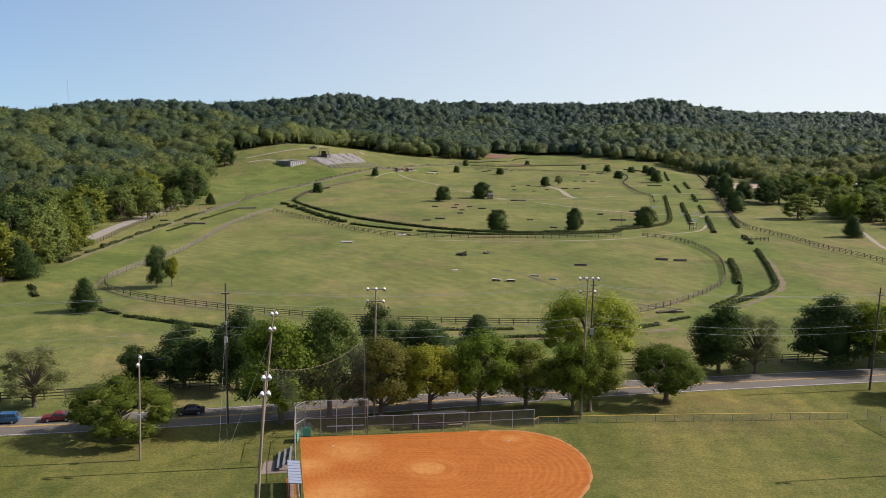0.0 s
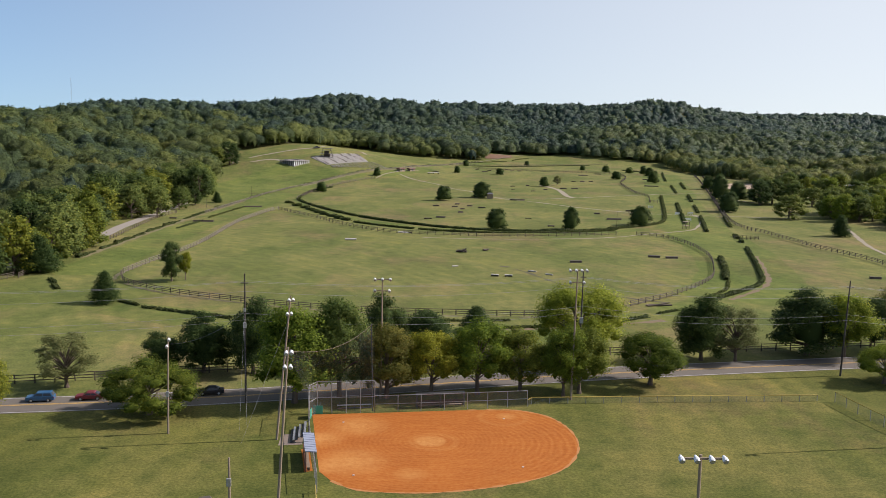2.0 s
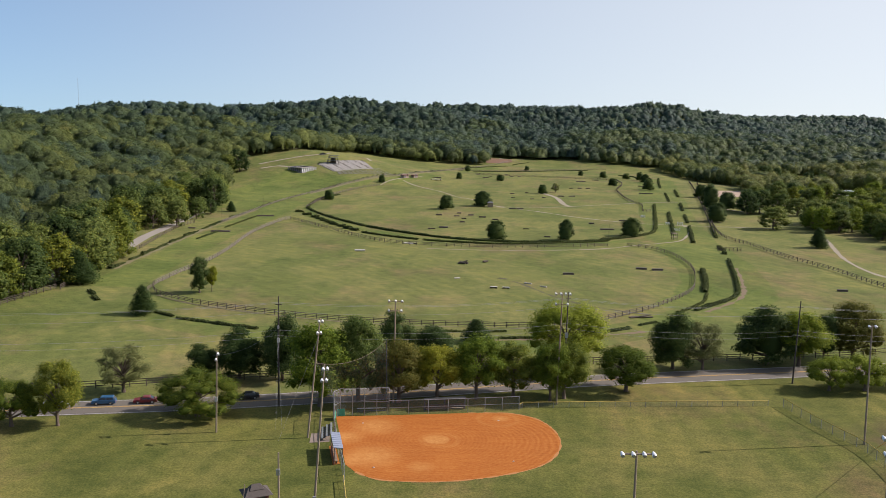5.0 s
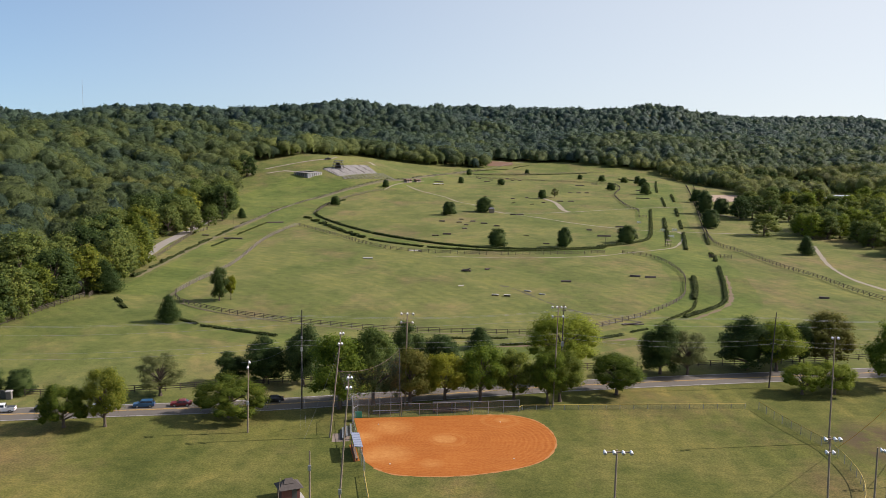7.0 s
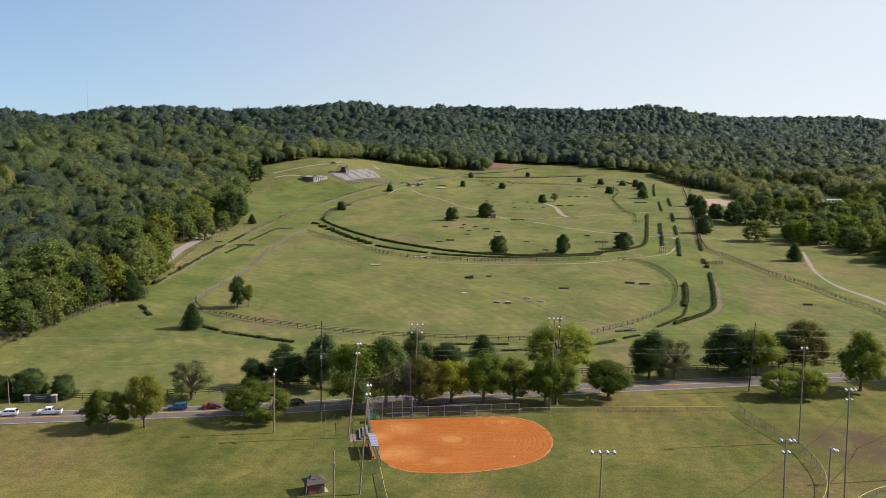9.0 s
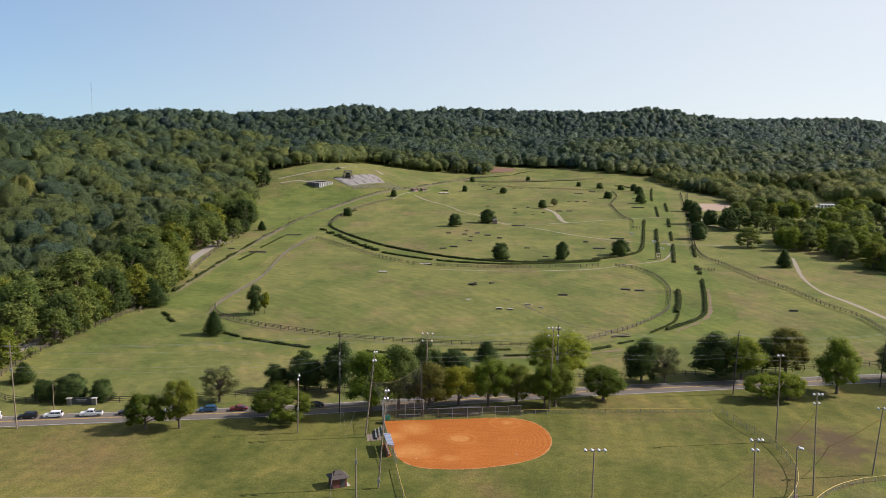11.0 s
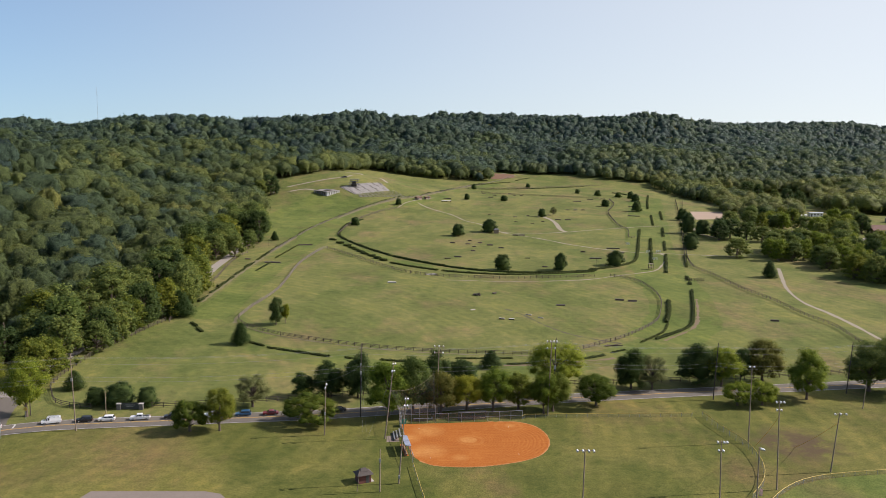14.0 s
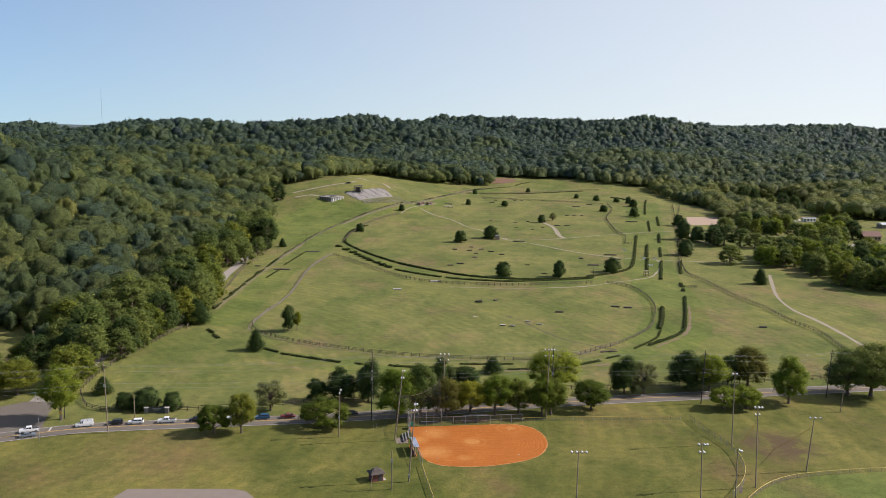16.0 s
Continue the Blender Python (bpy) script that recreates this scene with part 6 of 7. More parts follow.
def bleachers(x, y, turn, rows, long, label):
    root = tagged(new("bleachers"), label, "bleachers")
    root.matrix_basis = Matrix.Translation((x, y, 0)) @ Euler((0, 0, turn)).to_matrix().to_4x4()
    for k in range(rows):
        bm = bmesh.new()
        box(bm, k * 0.62, -long / 2, 0.42 + k * 0.3, k * 0.62 + 0.26, long / 2, 0.47 + k * 0.3)
        part("seat", bm, "alu", root)
        bm = bmesh.new()
        box(bm, k * 0.62 - 0.3, -long / 2, 0.12 + k * 0.3, k * 0.62 - 0.04, long / 2, 0.16 + k * 0.3)
        part("footboard", bm, "dark_steel", root)
    for q in (-long / 2 + 0.3, 0, long / 2 - 0.3):
        bm = bmesh.new()
        tube(bm, (-0.3, q, 0.05), (rows * 0.62, q, 0.4 + rows * 0.3), 0.03, sides=5)
        tube(bm, (-0.3, q, 0.05), (rows * 0.62, q, 0.05), 0.03, sides=5)
        tube(bm, (rows * 0.62 - 0.1, q, 0.05), (rows * 0.62 - 0.1, q, 0.4 + rows * 0.3), 0.03, sides=5)
        part("frame", bm, "dark_steel", root)
    return root


sheet("pavement", [(-17.2, 92.6), (-14.5, 93.0), (-14.8, 96.6), (-17.4, 96.2)], "pad_pale", 0.05, "worn concrete pad under the bleachers", "pavement")
bleachers(-15.9, 95.6, radians(6), 3, 4.6, "small metal bleachers with three silver plank seats")
bleachers(-9.6, 106.3, radians(98), 1, 4.4, "small metal bleachers behind the infield fence")
for x, y in ((-10.5, 100.7), (9.4, 102.6), (10.2, 86.8), (-7.9, 84.1)):
    bm = bmesh.new()
    box(bm, x - 0.12, y - 0.12, 0.055, x + 0.12, y + 0.12, 0.11, 0.02)
    tagged(part("base", bm, "bleached"), "dusty white base on the orange clay", "base", "bases of the diamond")


def gable_or_hip(bm, x0, y0, x1, y1, z, rise, ridge=0.3):
    cx, cy = (x0 + x1) / 2, (y0 + y1) / 2
    rx = (x1 - x0) / 2 * ridge
    pts = [bm.verts.new(p) for p in ((x0, y0, z), (x1, y0, z), (x1, y1, z), (x0, y1, z), (cx - rx, cy, z + rise), (cx + rx, cy, z + rise))]
    for f in ((0, 1, 5, 4), (1, 2, 5), (2, 3, 4, 5), (3, 0, 4), (3, 2, 1, 0)):
        bm.faces.new([pts[i] for i in f])


hut = tagged(new("hut"), "small dark red brick hut with a stepped shingle roof", "hut")
hut.matrix_basis = Matrix.LocRotScale((-20.6, 72.4, 0), Euler((0, 0, 0.42)), (0.76, 0.76, 0.82))
bm = bmesh.new()
box(bm, -1.6, -1.4, -0.1, 1.6, 1.4, 2.1)
part("wall", bm, "brick", hut)
bm = bmesh.new()
gable_or_hip(bm, -2.15, -1.95, 2.15, 1.95, 2.05, 0.85, 0.5)
roof = part("roof", bm, "shingle", hut)
bm = bmesh.new()
gable_or_hip(bm, -1.1, -0.8, 1.1, 0.8, 2.65, 0.65, 0.55)
part("upper_roof", bm, "shingle", roof)
bm = bmesh.new()
box(bm, 0.2, -1.45, 0, 1.1, -1.38, 1.95)
part("door", bm, "dark_steel", hut)
bm = bmesh.new()
box(bm, 1.7, -1.2, -0.05, 2.5, 1.2, 0.08)
part("step", bm, "concrete", hut)


# a scrap of cloth tied to the outfield fence
cloth = tagged(new("banner"), "faded pale pink cloth tied to the outfield fence", "banner")
bm = bmesh.new()
for i in range(5):
    for j in range(6):
        box(bm, 53.0 + i * 0.12, 68.0 + 0.05 * math.sin(i * 1.7 + j), 0.05 + j * 0.22, 53.0 + i * 0.12 + 0.12, 68.03 + 0.05 * math.sin(i * 1.7 + j), 0.27 + j * 0.22)
part("cloth", bm, plain("faded pink cloth", (0.55, 0.36, 0.32), (0.68, 0.48, 0.43), 2, 0.9), cloth)

mast = tagged(new("radio_mast"), "slender grey lattice radio mast beyond the wooded ridge", "radio mast")
for k in range(6):
    bm = bmesh.new()
    for a in (0, 2.094, 4.189):
        tube(bm, (-622.8 + math.cos(a) * 0.5, 1603 + math.sin(a) * 0.5, k * 15.5), (-622.8 + math.cos(a) * 0.5, 1603 + math.sin(a) * 0.5, k * 15.5 + 15.5), 0.05, sides=4)
    for q in range(6):
        z = k * 15.5 + q * 2.58
        for a in (0, 2.094, 4.189):
            tube(bm, (-622.8 + math.cos(a) * 0.5, 1603 + math.sin(a) * 0.5, z), (-622.8 + math.cos(a + 2.094) * 0.5, 1603 + math.sin(a + 2.094) * 0.5, z + 2.58), 0.03, sides=3)
    part("mast_section", bm, "steel", mast)


# ---------------------------------------------------------------- cars waiting on the road
def paint(name, c, metal=0.0):
    return plain(name, tuple(v * 0.9 for v in c), c, 1.0, 0.3, metal)


M["glass"] = plain("dark car glass", (0.012, 0.014, 0.016), (0.02, 0.022, 0.025), 1, 0.08)
M["tyre"] = plain("tyre rubber", (0.015, 0.015, 0.015), (0.03, 0.03, 0.03), 3, 0.85)
M["red_lamp"] = plain("red lamp glass", (0.25, 0.01, 0.01), (0.4, 0.02, 0.02), 1, 0.3)
CAR_PAINT = {"white": paint("white car paint", (0.75, 0.75, 0.74)), "black": paint("black car paint", (0.02, 0.02, 0.022)), "blue": paint("blue car paint", (0.03, 0.10, 0.20)), "maroon": paint("maroon car paint", (0.16, 0.02, 0.025)), "grey": paint("grey car paint", (0.16, 0.18, 0.20))}


def side_shape(bm, outline, half, bevel=0.06, tuck=0.0):
    """A body from its side outline (x along the car, z up)."""
    a = [bm.verts.new((x, -half + tuck * max(0, z - 0.9), z)) for x, z in outline]
    b = [bm.verts.new((x, half - tuck * max(0, z - 0.9), z)) for x, z in outline]
    bm.faces.new(a)
    bm.faces.new(b[::-1])
    for i in range(len(a)):
        j = (i + 1) % len(a)
        bm.faces.new((a[j], a[i], b[i], b[j]))
    bmesh.ops.recalc_face_normals(bm, faces=bm.faces[:])
    if bevel:
        bmesh.ops.bevel(bm, geom=bm.edges[:], offset=bevel, segments=2, affect="EDGES")


def car(kind, colour, x, y, turn, label):
    root = tagged(new("car"), label, "car", "cars on the road")
    root.matrix_basis = Matrix.Translation((x, y, 0.068)) @ Euler((0, 0, turn)).to_matrix().to_4x4() @ Matrix.Diagonal((1 / UNIT, 1 / UNIT, 1 / UNIT, 1))
    long = {"suv": 4.7, "sedan": 4.7, "pickup": 5.7, "van": 5.4}[kind]
    h = long / 2
    bm = bmesh.new()
    hood = {"suv": 1.02, "sedan": 0.92, "pickup": 1.12, "van": 1.1}[kind]
    side_shape(bm, [(-h, 0.35), (h - 0.1, 0.32), (h, 0.55), (h - 0.05, hood - 0.12), (h - 1.1, hood), (-h + 0.05, hood + 0.02), (-h - 0.02, 0.6)], 0.93)
    part("body", bm, CAR_PAINT[colour], root)
    cab = {"suv": [(h - 1.15, hood), (h - 1.85, 1.66), (-h + 0.55, 1.68), (-h + 0.08, hood)],
           "sedan": [(h - 1.3, hood), (h - 2.0, 1.42), (-h + 1.45, 1.42), (-h + 0.6, hood)],
           "pickup": [(h - 1.5, hood), (h - 2.1, 1.82), (-h + 2.1, 1.82), (-h + 1.95, hood)],
           "van": [(h - 0.95, hood), (h - 1.6, 1.95), (-h + 0.15, 2.0), (-h + 0.03, hood)]}[kind]
    bm = bmesh.new()
    side_shape(bm, [(px, pz - (0.06 if i in (0, 3) else 0)) for i, (px, pz) in enumerate(cab)], 0.90, 0.05, 0.22)
    cabin = part("cabin", bm, CAR_PAINT[colour], root)
    top = max(z for _, z in cab)
    front, rear = cab[0], cab[3]
    for s in (-1, 1):
        bm = bmesh.new()
        ends = (cab[0][0] - 0.25, cab[3][0] + (0.25 if kind != "van" else 3.0))
        n = 2
        for k in range(n):
            q0, q1 = ends[1] + (ends[0] - ends[1]) * k / n + 0.06, ends[1] + (ends[0] - ends[1]) * (k + 1) / n - 0.06
            zz = top - 0.14
            wl, wh = 0.915 - 0.22 * max(0, hood + 0.1 - 0.9), 0.915 - 0.22 * (zz - 0.9)
            x1 = min(q1, cab[1][0] - 0.05) if k == n - 1 else q1
            x0 = max(q0, cab[2][0] + 0.05) if k == 0 else q0
            vs = [bm.verts.new(p) for p in ((q0, s * wl, hood + 0.1), (q1, s * wl, hood + 0.1), (x1, s * wh, zz), (x0, s * wh, zz))]
            bm.faces.new(vs if s < 0 else vs[::-1])
        part("side_window", bm, "glass", cabin)
    for (a, b), nm, sg in (((cab[0], cab[1]), "windscreen", 1), ((cab[3], cab[2]), "rear_window", -1)):
        bm = bmesh.new()
        pts = []
        for t, s in ((0.12, -1), (0.12, 1), (0.86, 1), (0.86, -1)):
            px, pz = a[0] + (b[0] - a[0]) * t, a[1] + (b[1] - a[1]) * t
            wy = 0.80 - 0.22 * max(0, pz - 0.9)
            pts.append(bm.verts.new((px + sg * 0.035, s * wy, pz + 0.012)))
        bm.faces.new(pts if sg > 0 else pts[::-1])
        part(nm, bm, "glass", cabin)
    if kind == "pickup":
        bm = bmesh.new()
        box(bm, -h + 0.1, -0.78, hood - 0.02, -h + 1.9, 0.78, hood + 0.035)
        part("load_bed", bm, "dark_steel", root, "dark open load bed")
    for px in (h - 0.95, -h + 0.95):
        for s in (-1, 1):
            bm = bmesh.new()
            tube(bm, (px, s * 0.74, 0.34), (px, s * 0.96, 0.34), 0.35, 0.34, 14)
            wheel = part("wheel", bm, "tyre", root)
            bm = bmesh.new()
            tube(bm, (px, s * 0.955, 0.34), (px, s * 0.975, 0.34), 0.21, 0.18, 10)
            part("rim", bm, "steel", wheel)
    for s in (-1, 1):
        bm = bmesh.new()
        box(bm, h - 0.12, s * 0.72 - 0.16, hood - 0.34, h + 0.01, s * 0.72 + 0.16, hood - 0.2)
        part("headlight", bm, "white", root)
        bm = bmesh.new()
        box(bm, -h - 0.03, s * 0.78 - 0.1, hood - 0.32, -h + 0.06, s * 0.78 + 0.1, hood - 0.1)
        part("tail_light", bm, "red_lamp", root)
    return root


def on_road(x, off):
    """Place and heading on the road, off units to the left of its middle."""
    for a, b in zip(ROAD_PATH, ROAD_PATH[1:]):
        if a.x <= x <= b.x:
            q = a.lerp(b, (x - a.x) / (b.x - a.x))
            d = (b - a).normalized()
            return q.x - d.y * off, q.y + d.x * off, math.atan2(d.y, d.x)
    return x, 110, 0


QUEUE = [("pickup", "white", -101.5, "white pickup truck stopped at the junction"), ("van", "white", -90.5, "white work van with a loaded roof rack waiting on the road"), ("suv", "black", -84.0, "black sport utility car waiting on the road"),
         ("suv", "white", -79.4, "white crossover car waiting on the road"), ("pickup", "white", -72.4, "white crew-cab pickup truck waiting on the road"), ("suv", "black", -65.6, "dark car waiting on the road behind a tree"),
         ("suv", "white", -57.0, "white car waiting on the road behind a tree"), ("suv", "blue", -50.2, "blue sport utility car waiting on the road"), ("sedan", "maroon", -44.2, "maroon sedan waiting on the road"), ("sedan", "black", -29, "dark sedan waiting on the road")]
for kind, colour, x, label in QUEUE:
    px, py, a = on_road(x, 1.45)
    car(kind, colour, px, py, a + math.pi, label)
px, py, a = on_road(-101.8, -1.7)
car("sedan", "grey", px, py, a, "grey hatchback leaving the junction")
px, py, a = on_road(74, 1.45)
car("sedan", "black", px, py, a + math.pi, "dark car driving on the road")

far_car = car("pickup", "black", -73.5, 589, 0.3, "dark pickup truck parked on the gravel track below the woods")
far_car.matrix_basis = Matrix.Translation((0, 0, float(land(-73.5, 589)))) @ far_car.matrix_basis

# loaded rack on the work van
px, py, a = on_road(-90.5, 1.45)
rack = tagged(new("roof_rack"), "silver ladders on the roof rack of the van", "roof rack")
rack.matrix_basis = Matrix.Translation((px, py, 1.56)) @ Euler((0, 0, a + math.pi)).to_matrix().to_4x4() @ Matrix.Diagonal((1 / UNIT, 1 / UNIT, 1 / UNIT, 1))
for s in (-0.6, -0.2, 0.25, 0.65):
    bm = bmesh.new()
    tube(bm, (-2.2, s, 0.14), (1.0, s, 0.14), 0.05, sides=6)
    part("ladder_rail", bm, "alu", rack)
for q in (-2.0, -0.9, 0.3):
    bm = bmesh.new()
    box(bm, q - 0.04, -0.75, -0.02, q + 0.04, 0.75, 0.1)
    part("crossbar", bm, "dark_steel", rack)

# road paint at the junction
for x0, off, ln, wd in ((-96.2, 1.55, 0.5, 2.9), (-93.3, 0.05, 2.0, 0.2)):
    px, py, a = on_road(x0, off)
    bm = bmesh.new()
    box(bm, -ln / 2, -wd / 2, 0, ln / 2, wd / 2, 0.012)
    ob = tagged(part("trim", bm, "white_line"), "worn white road marking", "road marking", kind="structure")
    ob.matrix_basis = Matrix.Translation((px, py, 0.071)) @ Euler((0, 0, a)).to_matrix().to_4x4()

# park entrance sign
M["stone"] = plain("grey stone", (0.11, 0.10, 0.09), (0.19, 0.175, 0.155), 2, 0.85, relief=0.03)
M["sign_dark"] = plain("dark weathered sign board", (0.03, 0.035, 0.035), (0.06, 0.065, 0.06), 2, 0.7)
sign = tagged(new("park_sign"), "low dark sign board between two stone pillars", "sign")
sign.matrix_basis = Matrix.Translation((-77.0, 110.9, 0)) @ Euler((0, 0, 0.06)).to_matrix().to_4x4()
for x in (-2.5, 2.5):
    bm = bmesh.new()
    box(bm, x - 0.45, -0.4, -0.1, x + 0.45, 0.4, 1.35, 0.04)
    pillar = part("pillar", bm, "stone", sign)
    bm = bmesh.new()
    box(bm, x - 0.55, -0.5, 1.35, x + 0.55, 0.5, 1.5, 0.03)
    part("cap", bm, "concrete", pillar)
bm = bmesh.new()
side_shape(bm, [(-2.05, 0.1), (2.05, 0.1), (2.05, 1.35), (1.5, 1.6), (-1.5, 1.6), (-2.05, 1.35)], 0.09, 0.03)
board = part("board", bm, "sign_dark", sign)
for z, w in ((1.15, 1.1), (0.85, 0.8)):
    bm = bmesh.new()
    box(bm, -w, -0.11, z - 0.07, w, -0.095, z + 0.07)
    part("lettering_bar", bm, "steel", board)

# small signs at the junction
for x, y, h, mat, lab in ((-97.5, 91.6, 5.4, "steel", "slender grey metal post in the grass by the junction"),):
    root = tagged(new("sign_post"), lab, "post")
    bm = bmesh.new()
    tube(bm, (x, y, -0.2), (x, y, h), 0.06, 0.05, 8)
    part("post", bm, mat, root)
warn = tagged(new("road_sign"), "yellow diamond warning sign beside the road", "road sign")
warn.location = (-97.4, 103.2, 0)
bm = bmesh.new()
tube(bm, (0, 0, -0.2), (0, 0, 3.0), 0.04, sides=7)
part("post", bm, "steel", warn)
bm = bmesh.new()
bmesh.ops.create_cube(bm, size=1, matrix=Matrix.Translation((0, -0.06, 2.5)) @ Euler((0, radians(45), 0)).to_matrix().to_4x4() @ Matrix.Diagonal((0.8, 0.03, 0.8, 1)))
part("plate", bm, "yellow", warn)
street = tagged(new("street_sign"), "green street name sign on a post", "road sign")
street.location = (-109.5, 117.5, 0)
bm = bmesh.new()
tube(bm, (0, 0, -0.2), (0, 0, 2.9), 0.04, sides=7)
part("post", bm, "steel", street)
bm = bmesh.new()
box(bm, -0.9, -0.05, 2.45, 0.9, -0.02, 2.85)
blade = part("plate", bm, "green", street)
bm = bmesh.new()
box(bm, -0.6, -0.06, 2.58, 0.6, -0.052, 2.72)
part("lettering_bar", bm, "white", blade)


# ---------------------------------------------------------------- grandstand on the hill
M["pale_stone"] = plain("pale weathered concrete", (0.23, 0.215, 0.20), (0.36, 0.335, 0.31), 0.5, 0.85, relief=0.02)
M["roof_dark"] = plain("dark slate roof", (0.07, 0.07, 0.075), (0.13, 0.13, 0.135), 2, 0.7)


def at_hill(name, x, y, turn, label, category):
    root = tagged(new(name), label, category)
    root.matrix_basis = Matrix.Translation((x, y, float(land(x, y)))) @ Euler((0, 0, turn)).to_matrix().to_4x4()
    return root


club = tagged(new("pavilion"), "low stone pavilion with pale columns and a flat roof", "pavilion")
club.matrix_basis = Matrix.Translation((-81.1, 541.4, 6.9)) @ Euler((0, 0, radians(51))).to_matrix().to_4x4()
CLUB_X, CLUB_Y, CLUB_H = 12.2, 12.8, 2.5
bm = bmesh.new()
box(bm, -0.3, -0.3, -1.6, CLUB_X + 0.3, CLUB_Y + 0.3, 0.0)
part("plinth", bm, "pale_stone", club)
# columns of the sunlit face, coloured white to look lit
for k in range(8):
    bm = bmesh.new()
    q = 0.25 + (CLUB_X - 0.5) * k / 7
    box(bm, q - 0.27, 0.0, 0.0, q + 0.27, 0.5, CLUB_H, 0.04)
    part("column", bm, "white", club)
# same columns on the face away from the sun, coloured darker as if shaded
for k in range(1, 8):
    bm = bmesh.new()
    q = 0.25 + (CLUB_Y - 0.5) * k / 7
    box(bm, 0.0, q - 0.24, 0.0, 0.5, q + 0.24, CLUB_H, 0.04)
    part("column", bm, "pale_stone", club)
for x0, y0, x1, y1 in ((1.6, 1.6, CLUB_X, 2.0), (1.6, 2.0, 2.0, CLUB_Y), (CLUB_X - 0.4, 2.0, CLUB_X, CLUB_Y), (2.0, CLUB_Y - 0.4, CLUB_X - 0.4, CLUB_Y)):
    bm = bmesh.new()
    box(bm, x0, y0, 0.0, x1, y1, CLUB_H)
    part("wall", bm, "stone", club)
for x0, y0, x1, y1, up in ((-0.35, -0.35, CLUB_X + 0.35, 3.6, 0.0), (-0.35, 3.6, 3.6, CLUB_Y + 0.35, 0.0), (CLUB_X - 3.0, 3.6, CLUB_X + 0.35, CLUB_Y + 0.35, 0.25), (3.6, CLUB_Y - 3.4, CLUB_X - 3.0, CLUB_Y + 0.35, 0.25)):
    bm = bmesh.new()
    box(bm, x0, y0, CLUB_H + up, x1, y1, CLUB_H + up + 0.28, 0.05)
    slab = part("roof", bm, "pale_stone" if not up else "roof_dark", club)
    bm = bmesh.new()
    box(bm, x0 + 0.5, y0 + 0.5, CLUB_H + up + 0.28, x1 - 0.5, y1 - 0.5, CLUB_H + up + 0.34)
    part("roof_gravel", bm, "lane", slab)
bm = bmesh.new()
box(bm, CLUB_X + 0.4, 1.0, -1.2, CLUB_X + 4.2, 5.2, 0.6)
part("terrace", bm, "pale_stone", club)
for q in (1.2, 2.5, 3.8, 5.0):
    bm = bmesh.new()
    box(bm, CLUB_X + 0.8, q - 0.1, 0.6, CLUB_X + 4.0, q + 0.1, 1.25)
    part("low_wall", bm, "stone", club)

tower = at_hill("judges_tower", -64.5, 567, 0.1, "open three-storey judges' tower of dark timber", "tower")
tower.matrix_basis = tower.matrix_basis @ Matrix.Diagonal((0.8, 0.8, 0.74, 1))
bm = bmesh.new()
box(bm, -4.8, -3.2, -1.0, 4.8, 3.2, 0.35)
part("base", bm, "pale_stone", tower)
for k in range(2):
    w = 4.4 - k * 0.9
    bm = bmesh.new()
    box(bm, -w - 0.5, -3.3 + k * 0.5, 2.6 + k * 2.5, w + 0.5, 3.3 - k * 0.5, 2.9 + k * 2.5)
    part("floor_slab", bm, "roof_dark", tower)
    for q in (-w, -w / 3, w / 3, w):
        for p in (-2.8 + k * 0.5, 2.8 - k * 0.5):
            bm = bmesh.new()
            box(bm, q - 0.14, p - 0.14, k * 2.5 + 0.3, q + 0.14, p + 0.14, 2.7 + k * 2.5)
            part("column", bm, "fence_grey", tower)
    bm = bmesh.new()
    box(bm, -w * 0.55, -1.6, 0.35 + k * 2.5, w * 0.55, 2.2, 2.6 + k * 2.5)
    part("wall", bm, "fence_wood", tower)
    for p in (-3.2 + k * 0.5, 3.1 - k * 0.5):
        bm = bmesh.new()
        box(bm, -w - 0.4, p, 3.5 + k * 2.5, w + 0.4, p + 0.1, 3.62 + k * 2.5)
        part("railing", bm, "fence_grey", tower)
bm = bmesh.new()
box(bm, -3.4, -2.6, 7.2, 4.6, 2.6, 7.45, 0.05)
part("roof", bm, "roof_dark", tower)
for q in (-3.0, 3.0):
    for p in (-2.2, 2.2):
        bm = bmesh.new()
        box(bm, q - 0.12, p - 0.12, 5.4, q + 0.12, p + 0.12, 7.2)
        part("column", bm, "fence_grey", tower)

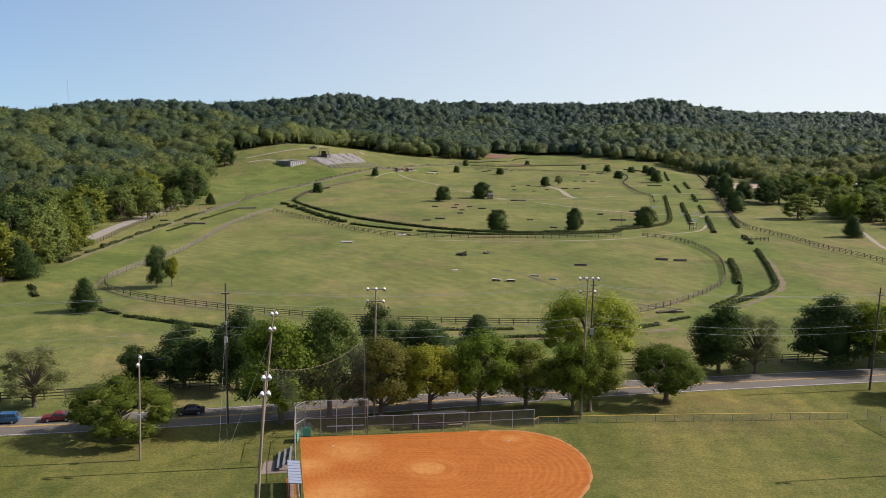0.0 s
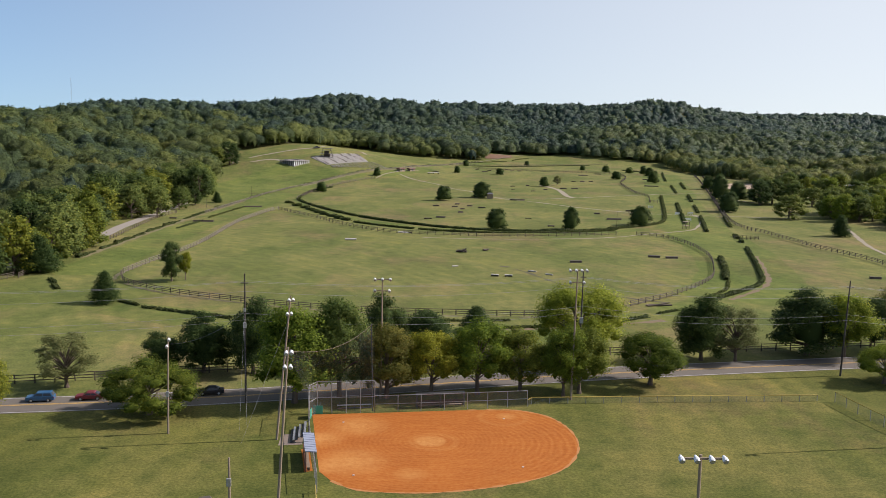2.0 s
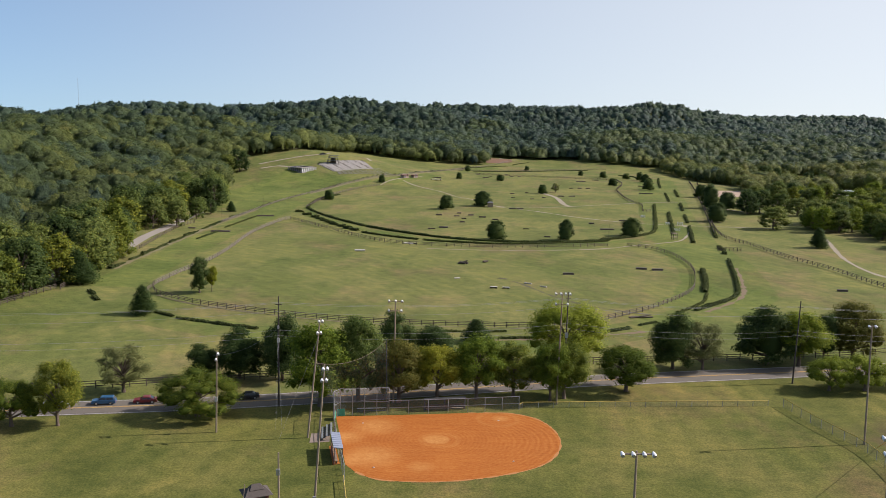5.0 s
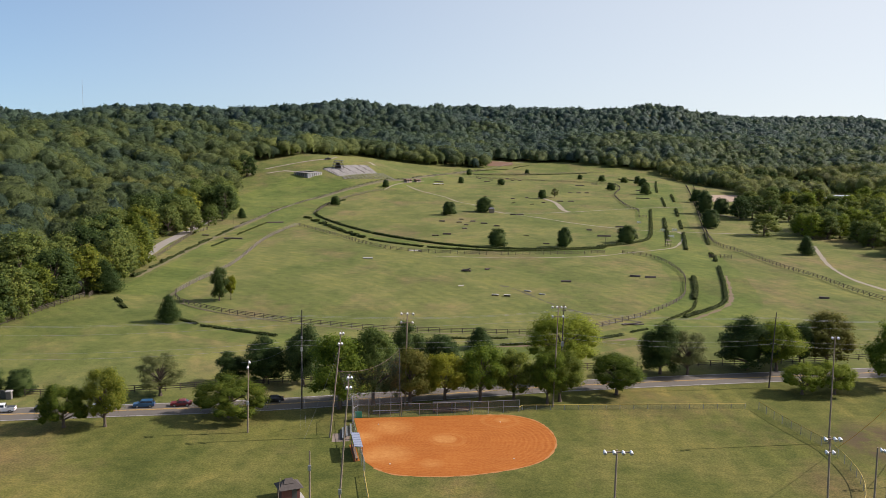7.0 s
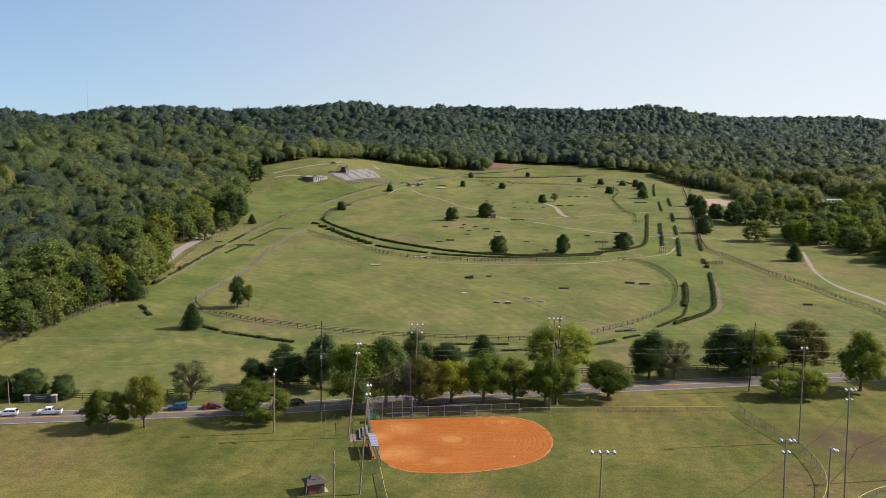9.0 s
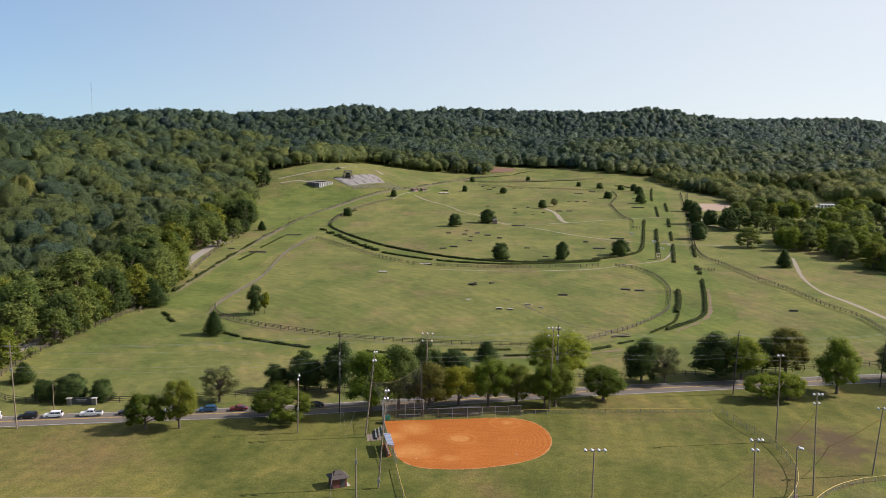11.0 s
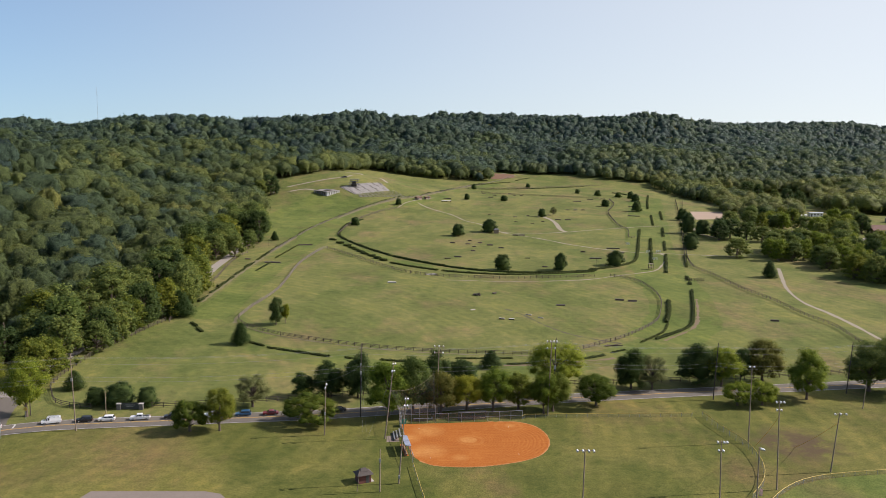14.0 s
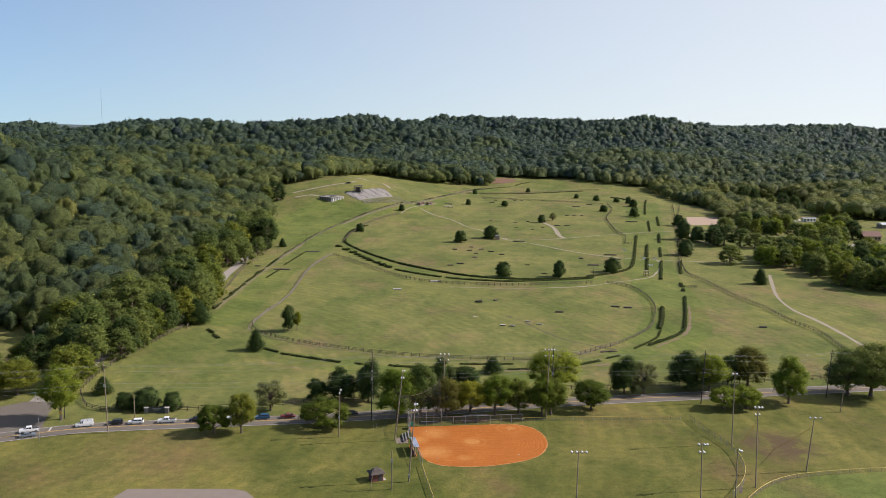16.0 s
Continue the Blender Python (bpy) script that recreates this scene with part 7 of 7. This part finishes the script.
stand = tagged(new("terraces"), "pale concrete spectator terraces stepping up the hill", "grandstand")
ROW_N = 9
for k in range(ROW_N):
    t = k / (ROW_N - 1)
    a, e = Vector((-62.6, 549.9)).lerp(Vector((-73.5, 562.5)), t), Vector((-39.5, 571.0)).lerp(Vector((-46.5, 588.0)), t)
    d = (e - a).normalized()
    side = Vector((-d.y, d.x))
    n = max(3, int((e - a).length / 2.2))
    bm = bmesh.new()
    prev = None
    for q in range(n + 1):
        p = a.lerp(e, q / n)
        z = float(land(p.x, p.y))
        ring = [bm.verts.new((p.x + side.x * s, p.y + side.y * s, z + h)) for s, h in ((-0.95, -0.6), (-0.95, 0.30), (0.95, 0.30), (0.95, -0.6))]
        if prev:
            for m in range(4):
                bm.faces.new((prev[m], prev[(m + 1) % 4], ring[(m + 1) % 4], ring[m]))
        else:
            bm.faces.new(ring[::-1])
        prev = ring
    bm.faces.new(prev)
    bmesh.ops.recalc_face_normals(bm, faces=bm.faces[:])
    row = part("terrace_step", bm, "pale_stone", stand)
    for q in range(n):
        p, p2 = a.lerp(e, (q + 0.1) / n), a.lerp(e, (q + 0.8) / n)
        bm = bmesh.new()
        z, z2 = float(land(p.x, p.y)) + 0.55, float(land(p2.x, p2.y)) + 0.55
        tube(bm, (p.x, p.y, z), (p2.x, p2.y, z2), 0.16, sides=4)
        tube(bm, (p.x, p.y, z - 0.4), (p.x, p.y, z), 0.06, sides=4)
        part("bench", bm, "pale_stone" if q % 3 else "fence_wood", row)
seat_a, seat_b, seat_c, seat_d = Vector((-58, 543.5)), Vector((-24, 559)), Vector((-35, 575)), Vector((-60, 549))
seats = at_hill("box_seats", -58, 544, 0.42, "row of pale box seats set into the grass slope", "bench")
for q in range(3):
    bm = bmesh.new()
    box(bm, -1.3 + q * 0.9, -0.2, 0.28, -0.6 + q * 0.9, 0.2, 0.42)
    part("seat", bm, "pale_stone", seats)
for p in (-1.0, 1.0):
    bm = bmesh.new()
    box(bm, p - 0.06, -0.15, -0.3, p + 0.06, 0.15, 0.28)
    part("leg", bm, "fence_wood", seats)
MODELS.append(seats)
for r in range(7):
    for q in range(11):
        p = seat_a.lerp(seat_b, (q + 0.3) / 11).lerp(seat_d.lerp(seat_c, (q + 0.3) / 11), (r + 0.1) / 7)
        tagged(copy_thing(seats, Matrix.Translation((p.x, p.y, float(land(p.x, p.y)))) @ Euler((0, 0, 0.42)).to_matrix().to_4x4()), group="box seats on the slope")


# ---------------------------------------------------------------- buildings beyond the meadow
def shed(x, y, turn, long, deep, high, wall_mat, roof_mat, rise, label, name="shed", category="building", doors=1, windows=0):
    root = at_hill(name, x, y, turn, label, category)
    bm = bmesh.new()
    box(bm, -long / 2, -deep / 2, -1, long / 2, deep / 2, high)
    part("wall", bm, wall_mat, root)
    bm = bmesh.new()
    a, b = long / 2 + 0.5, deep / 2 + 0.6
    side = [(-b, high), (b, high), (b, high + 0.15), (0, high + rise), (-b, high + 0.15)]
    va = [bm.verts.new((-a, p, q)) for p, q in side]
    vb = [bm.verts.new((a, p, q)) for p, q in side]
    bm.faces.new(va)
    bm.faces.new(vb[::-1])
    for i in range(5):
        j = (i + 1) % 5
        bm.faces.new((va[j], va[i], vb[i], vb[j]))
    bmesh.ops.recalc_face_normals(bm, faces=bm.faces[:])
    part("roof", bm, roof_mat, root)
    n = doors + windows
    for k in range(n):
        q = -long / 2 + long * (k + 0.5) / n
        bm = bmesh.new()
        if k < doors:
            box(bm, q - 0.6, -deep / 2 - 0.05, 0, q + 0.6, -deep / 2 - 0.002, 2.1)
            part("door", bm, "roof_dark", root)
        else:
            box(bm, q - 0.55, -deep / 2 - 0.05, 0.9, q + 0.55, -deep / 2 - 0.002, 2.1)
            part("window", bm, "glass", root)
    return root


M["brown_roof"] = plain("red-brown shingle roof", (0.11, 0.055, 0.04), (0.18, 0.09, 0.065), 2, 0.8)
M["tan_wall"] = plain("tan board wall", (0.20, 0.15, 0.11), (0.30, 0.23, 0.17), 2, 0.8)
shed(256, 528, 0.15, 9.6, 3.2, 2.4, "white", "alu", 0.5, "long white trailer parked among the trees", "trailer", "trailer", 1, 3)
shed(297, 499, 0.2, 11, 6, 2.4, "tan_wall", "alu", 1.3, "tan barn with a shiny metal roof", "barn", "barn", 2, 2)
shed(256, 438, 0.1, 11, 7, 2.6, "tan_wall", "brown_roof", 2.8, "tan house with a red-brown shingle roof", "house", "house", 1, 4)
sheet("pavement", [(228, 414), (243, 401), (262, 412), (258, 424), (240, 420)], "lane", 0.06, "grey gravel yard before the house", "pavement")
for x, y in ((243.5, 521), (247, 522.5)):
    tank = at_hill("gas_tank", x, y, 0.3, "rounded white gas tank on short legs", "tank")
    bm = bmesh.new()
    bmesh.ops.create_uvsphere(bm, u_segments=14, v_segments=10, radius=0.85, matrix=Matrix.Translation((0, 0, 1.15)) @ Matrix.Diagonal((1.5, 1, 1, 1)))
    part("body", bm, "white", tank)
    for q in (-0.7, 0.7):
        bm = bmesh.new()
        box(bm, q - 0.1, -0.5, -0.1, q + 0.1, 0.5, 0.5)
        part("leg", bm, "concrete", tank)
shed(-17.6, 557.2, 0.9, 5, 2.6, 1.5, "tan_wall", "brown_roof", 0.7, "low brown timber shed beside the race track", "shed", "shed", 1, 1)
shed(-11.4, 563.5, 0.9, 4.5, 2.2, 1.4, "tan_wall", "brown_roof", 0.6, "low brown timber shed beside the race track", "shed", "shed", 1, 0)
platform = at_hill("platform", 2.6, 561.6, 0.15, "low pale timber platform standing in the meadow", "platform")
for k in range(6):
    bm = bmesh.new()
    box(bm, -3.4, -1.5 + k * 0.5, 0.75, 3.4, -1.05 + k * 0.5, 0.87)
    part("plank", bm, "bleached", platform)
for q in (-3.0, 0.0, 3.0):
    for p in (-1.2, 1.2):
        bm = bmesh.new()
        box(bm, q - 0.15, p - 0.15, -0.2, q + 0.15, p + 0.15, 0.75)
        part("leg", bm, "fence_wood", platform)
judge = at_hill("judges_stand", 89.5, 306, 0.3, "small open timber judges' stand beside the track", "stand")
for q in (-0.8, 0.8):
    for p in (-0.7, 0.7):
        bm = bmesh.new()
        box(bm, q - 0.08, p - 0.08, -0.1, q + 0.08, p + 0.08, 2.5)
        part("post", bm, "fence_wood", judge)
for z in (1.1, 2.5):
    bm = bmesh.new()
    box(bm, -1.0, -0.9, z, 1.0, 0.9, z + 0.12)
    part("deck", bm, "pole_wood", judge)
kiosk = at_hill("kiosk", 28.3, 414.5, 0.0, "small weathered timber kiosk under a meadow tree", "kiosk")
bm = bmesh.new()
box(bm, -1.3, -1.0, -0.1, 1.3, 1.0, 2.2)
part("wall", bm, "pole_wood", kiosk)
bm = bmesh.new()
gable_or_hip(bm, -1.6, -1.3, 1.6, 1.3, 2.2, 0.6, 0.4)
part("roof", bm, "roof_dark", kiosk)
# shallow drainage ditch in the paddock
for pts, w in (([(18.0, 221), (20.5, 219.5)], 1.5), ([(21.5, 217), (24, 212), (26.5, 205.5), (30, 197), (36, 187), (43, 181), (50, 176.5)], 0.75)):
    ribbon("ditch", pts, w, "ditch", 0.035, "narrow eroded ditch in the paddock grass", step=1.5, category="ditch", wobble=0.3)
for x, y, h in ((64.5, 302.5, 6), (-88, 352, 4), (-79.5, 400, 5)):
    pole(x, y, h, dark=True, label="slender dark post in the meadow", r=0.06, name="post", category="post")

# ---------------------------------------------------------------- the models that were copied are not part of the place
for model in MODELS:
    for ob in (*model.children_recursive, model):
        bpy.data.objects.remove(ob)

# ---------------------------------------------------------------- from plan units to metres
for ob in list(scene.objects):
    if ob.parent is None and ob.type in {"MESH", "EMPTY"}:
        ob.matrix_basis = Matrix.Diagonal((UNIT, UNIT, UNIT, 1)) @ ob.matrix_basis
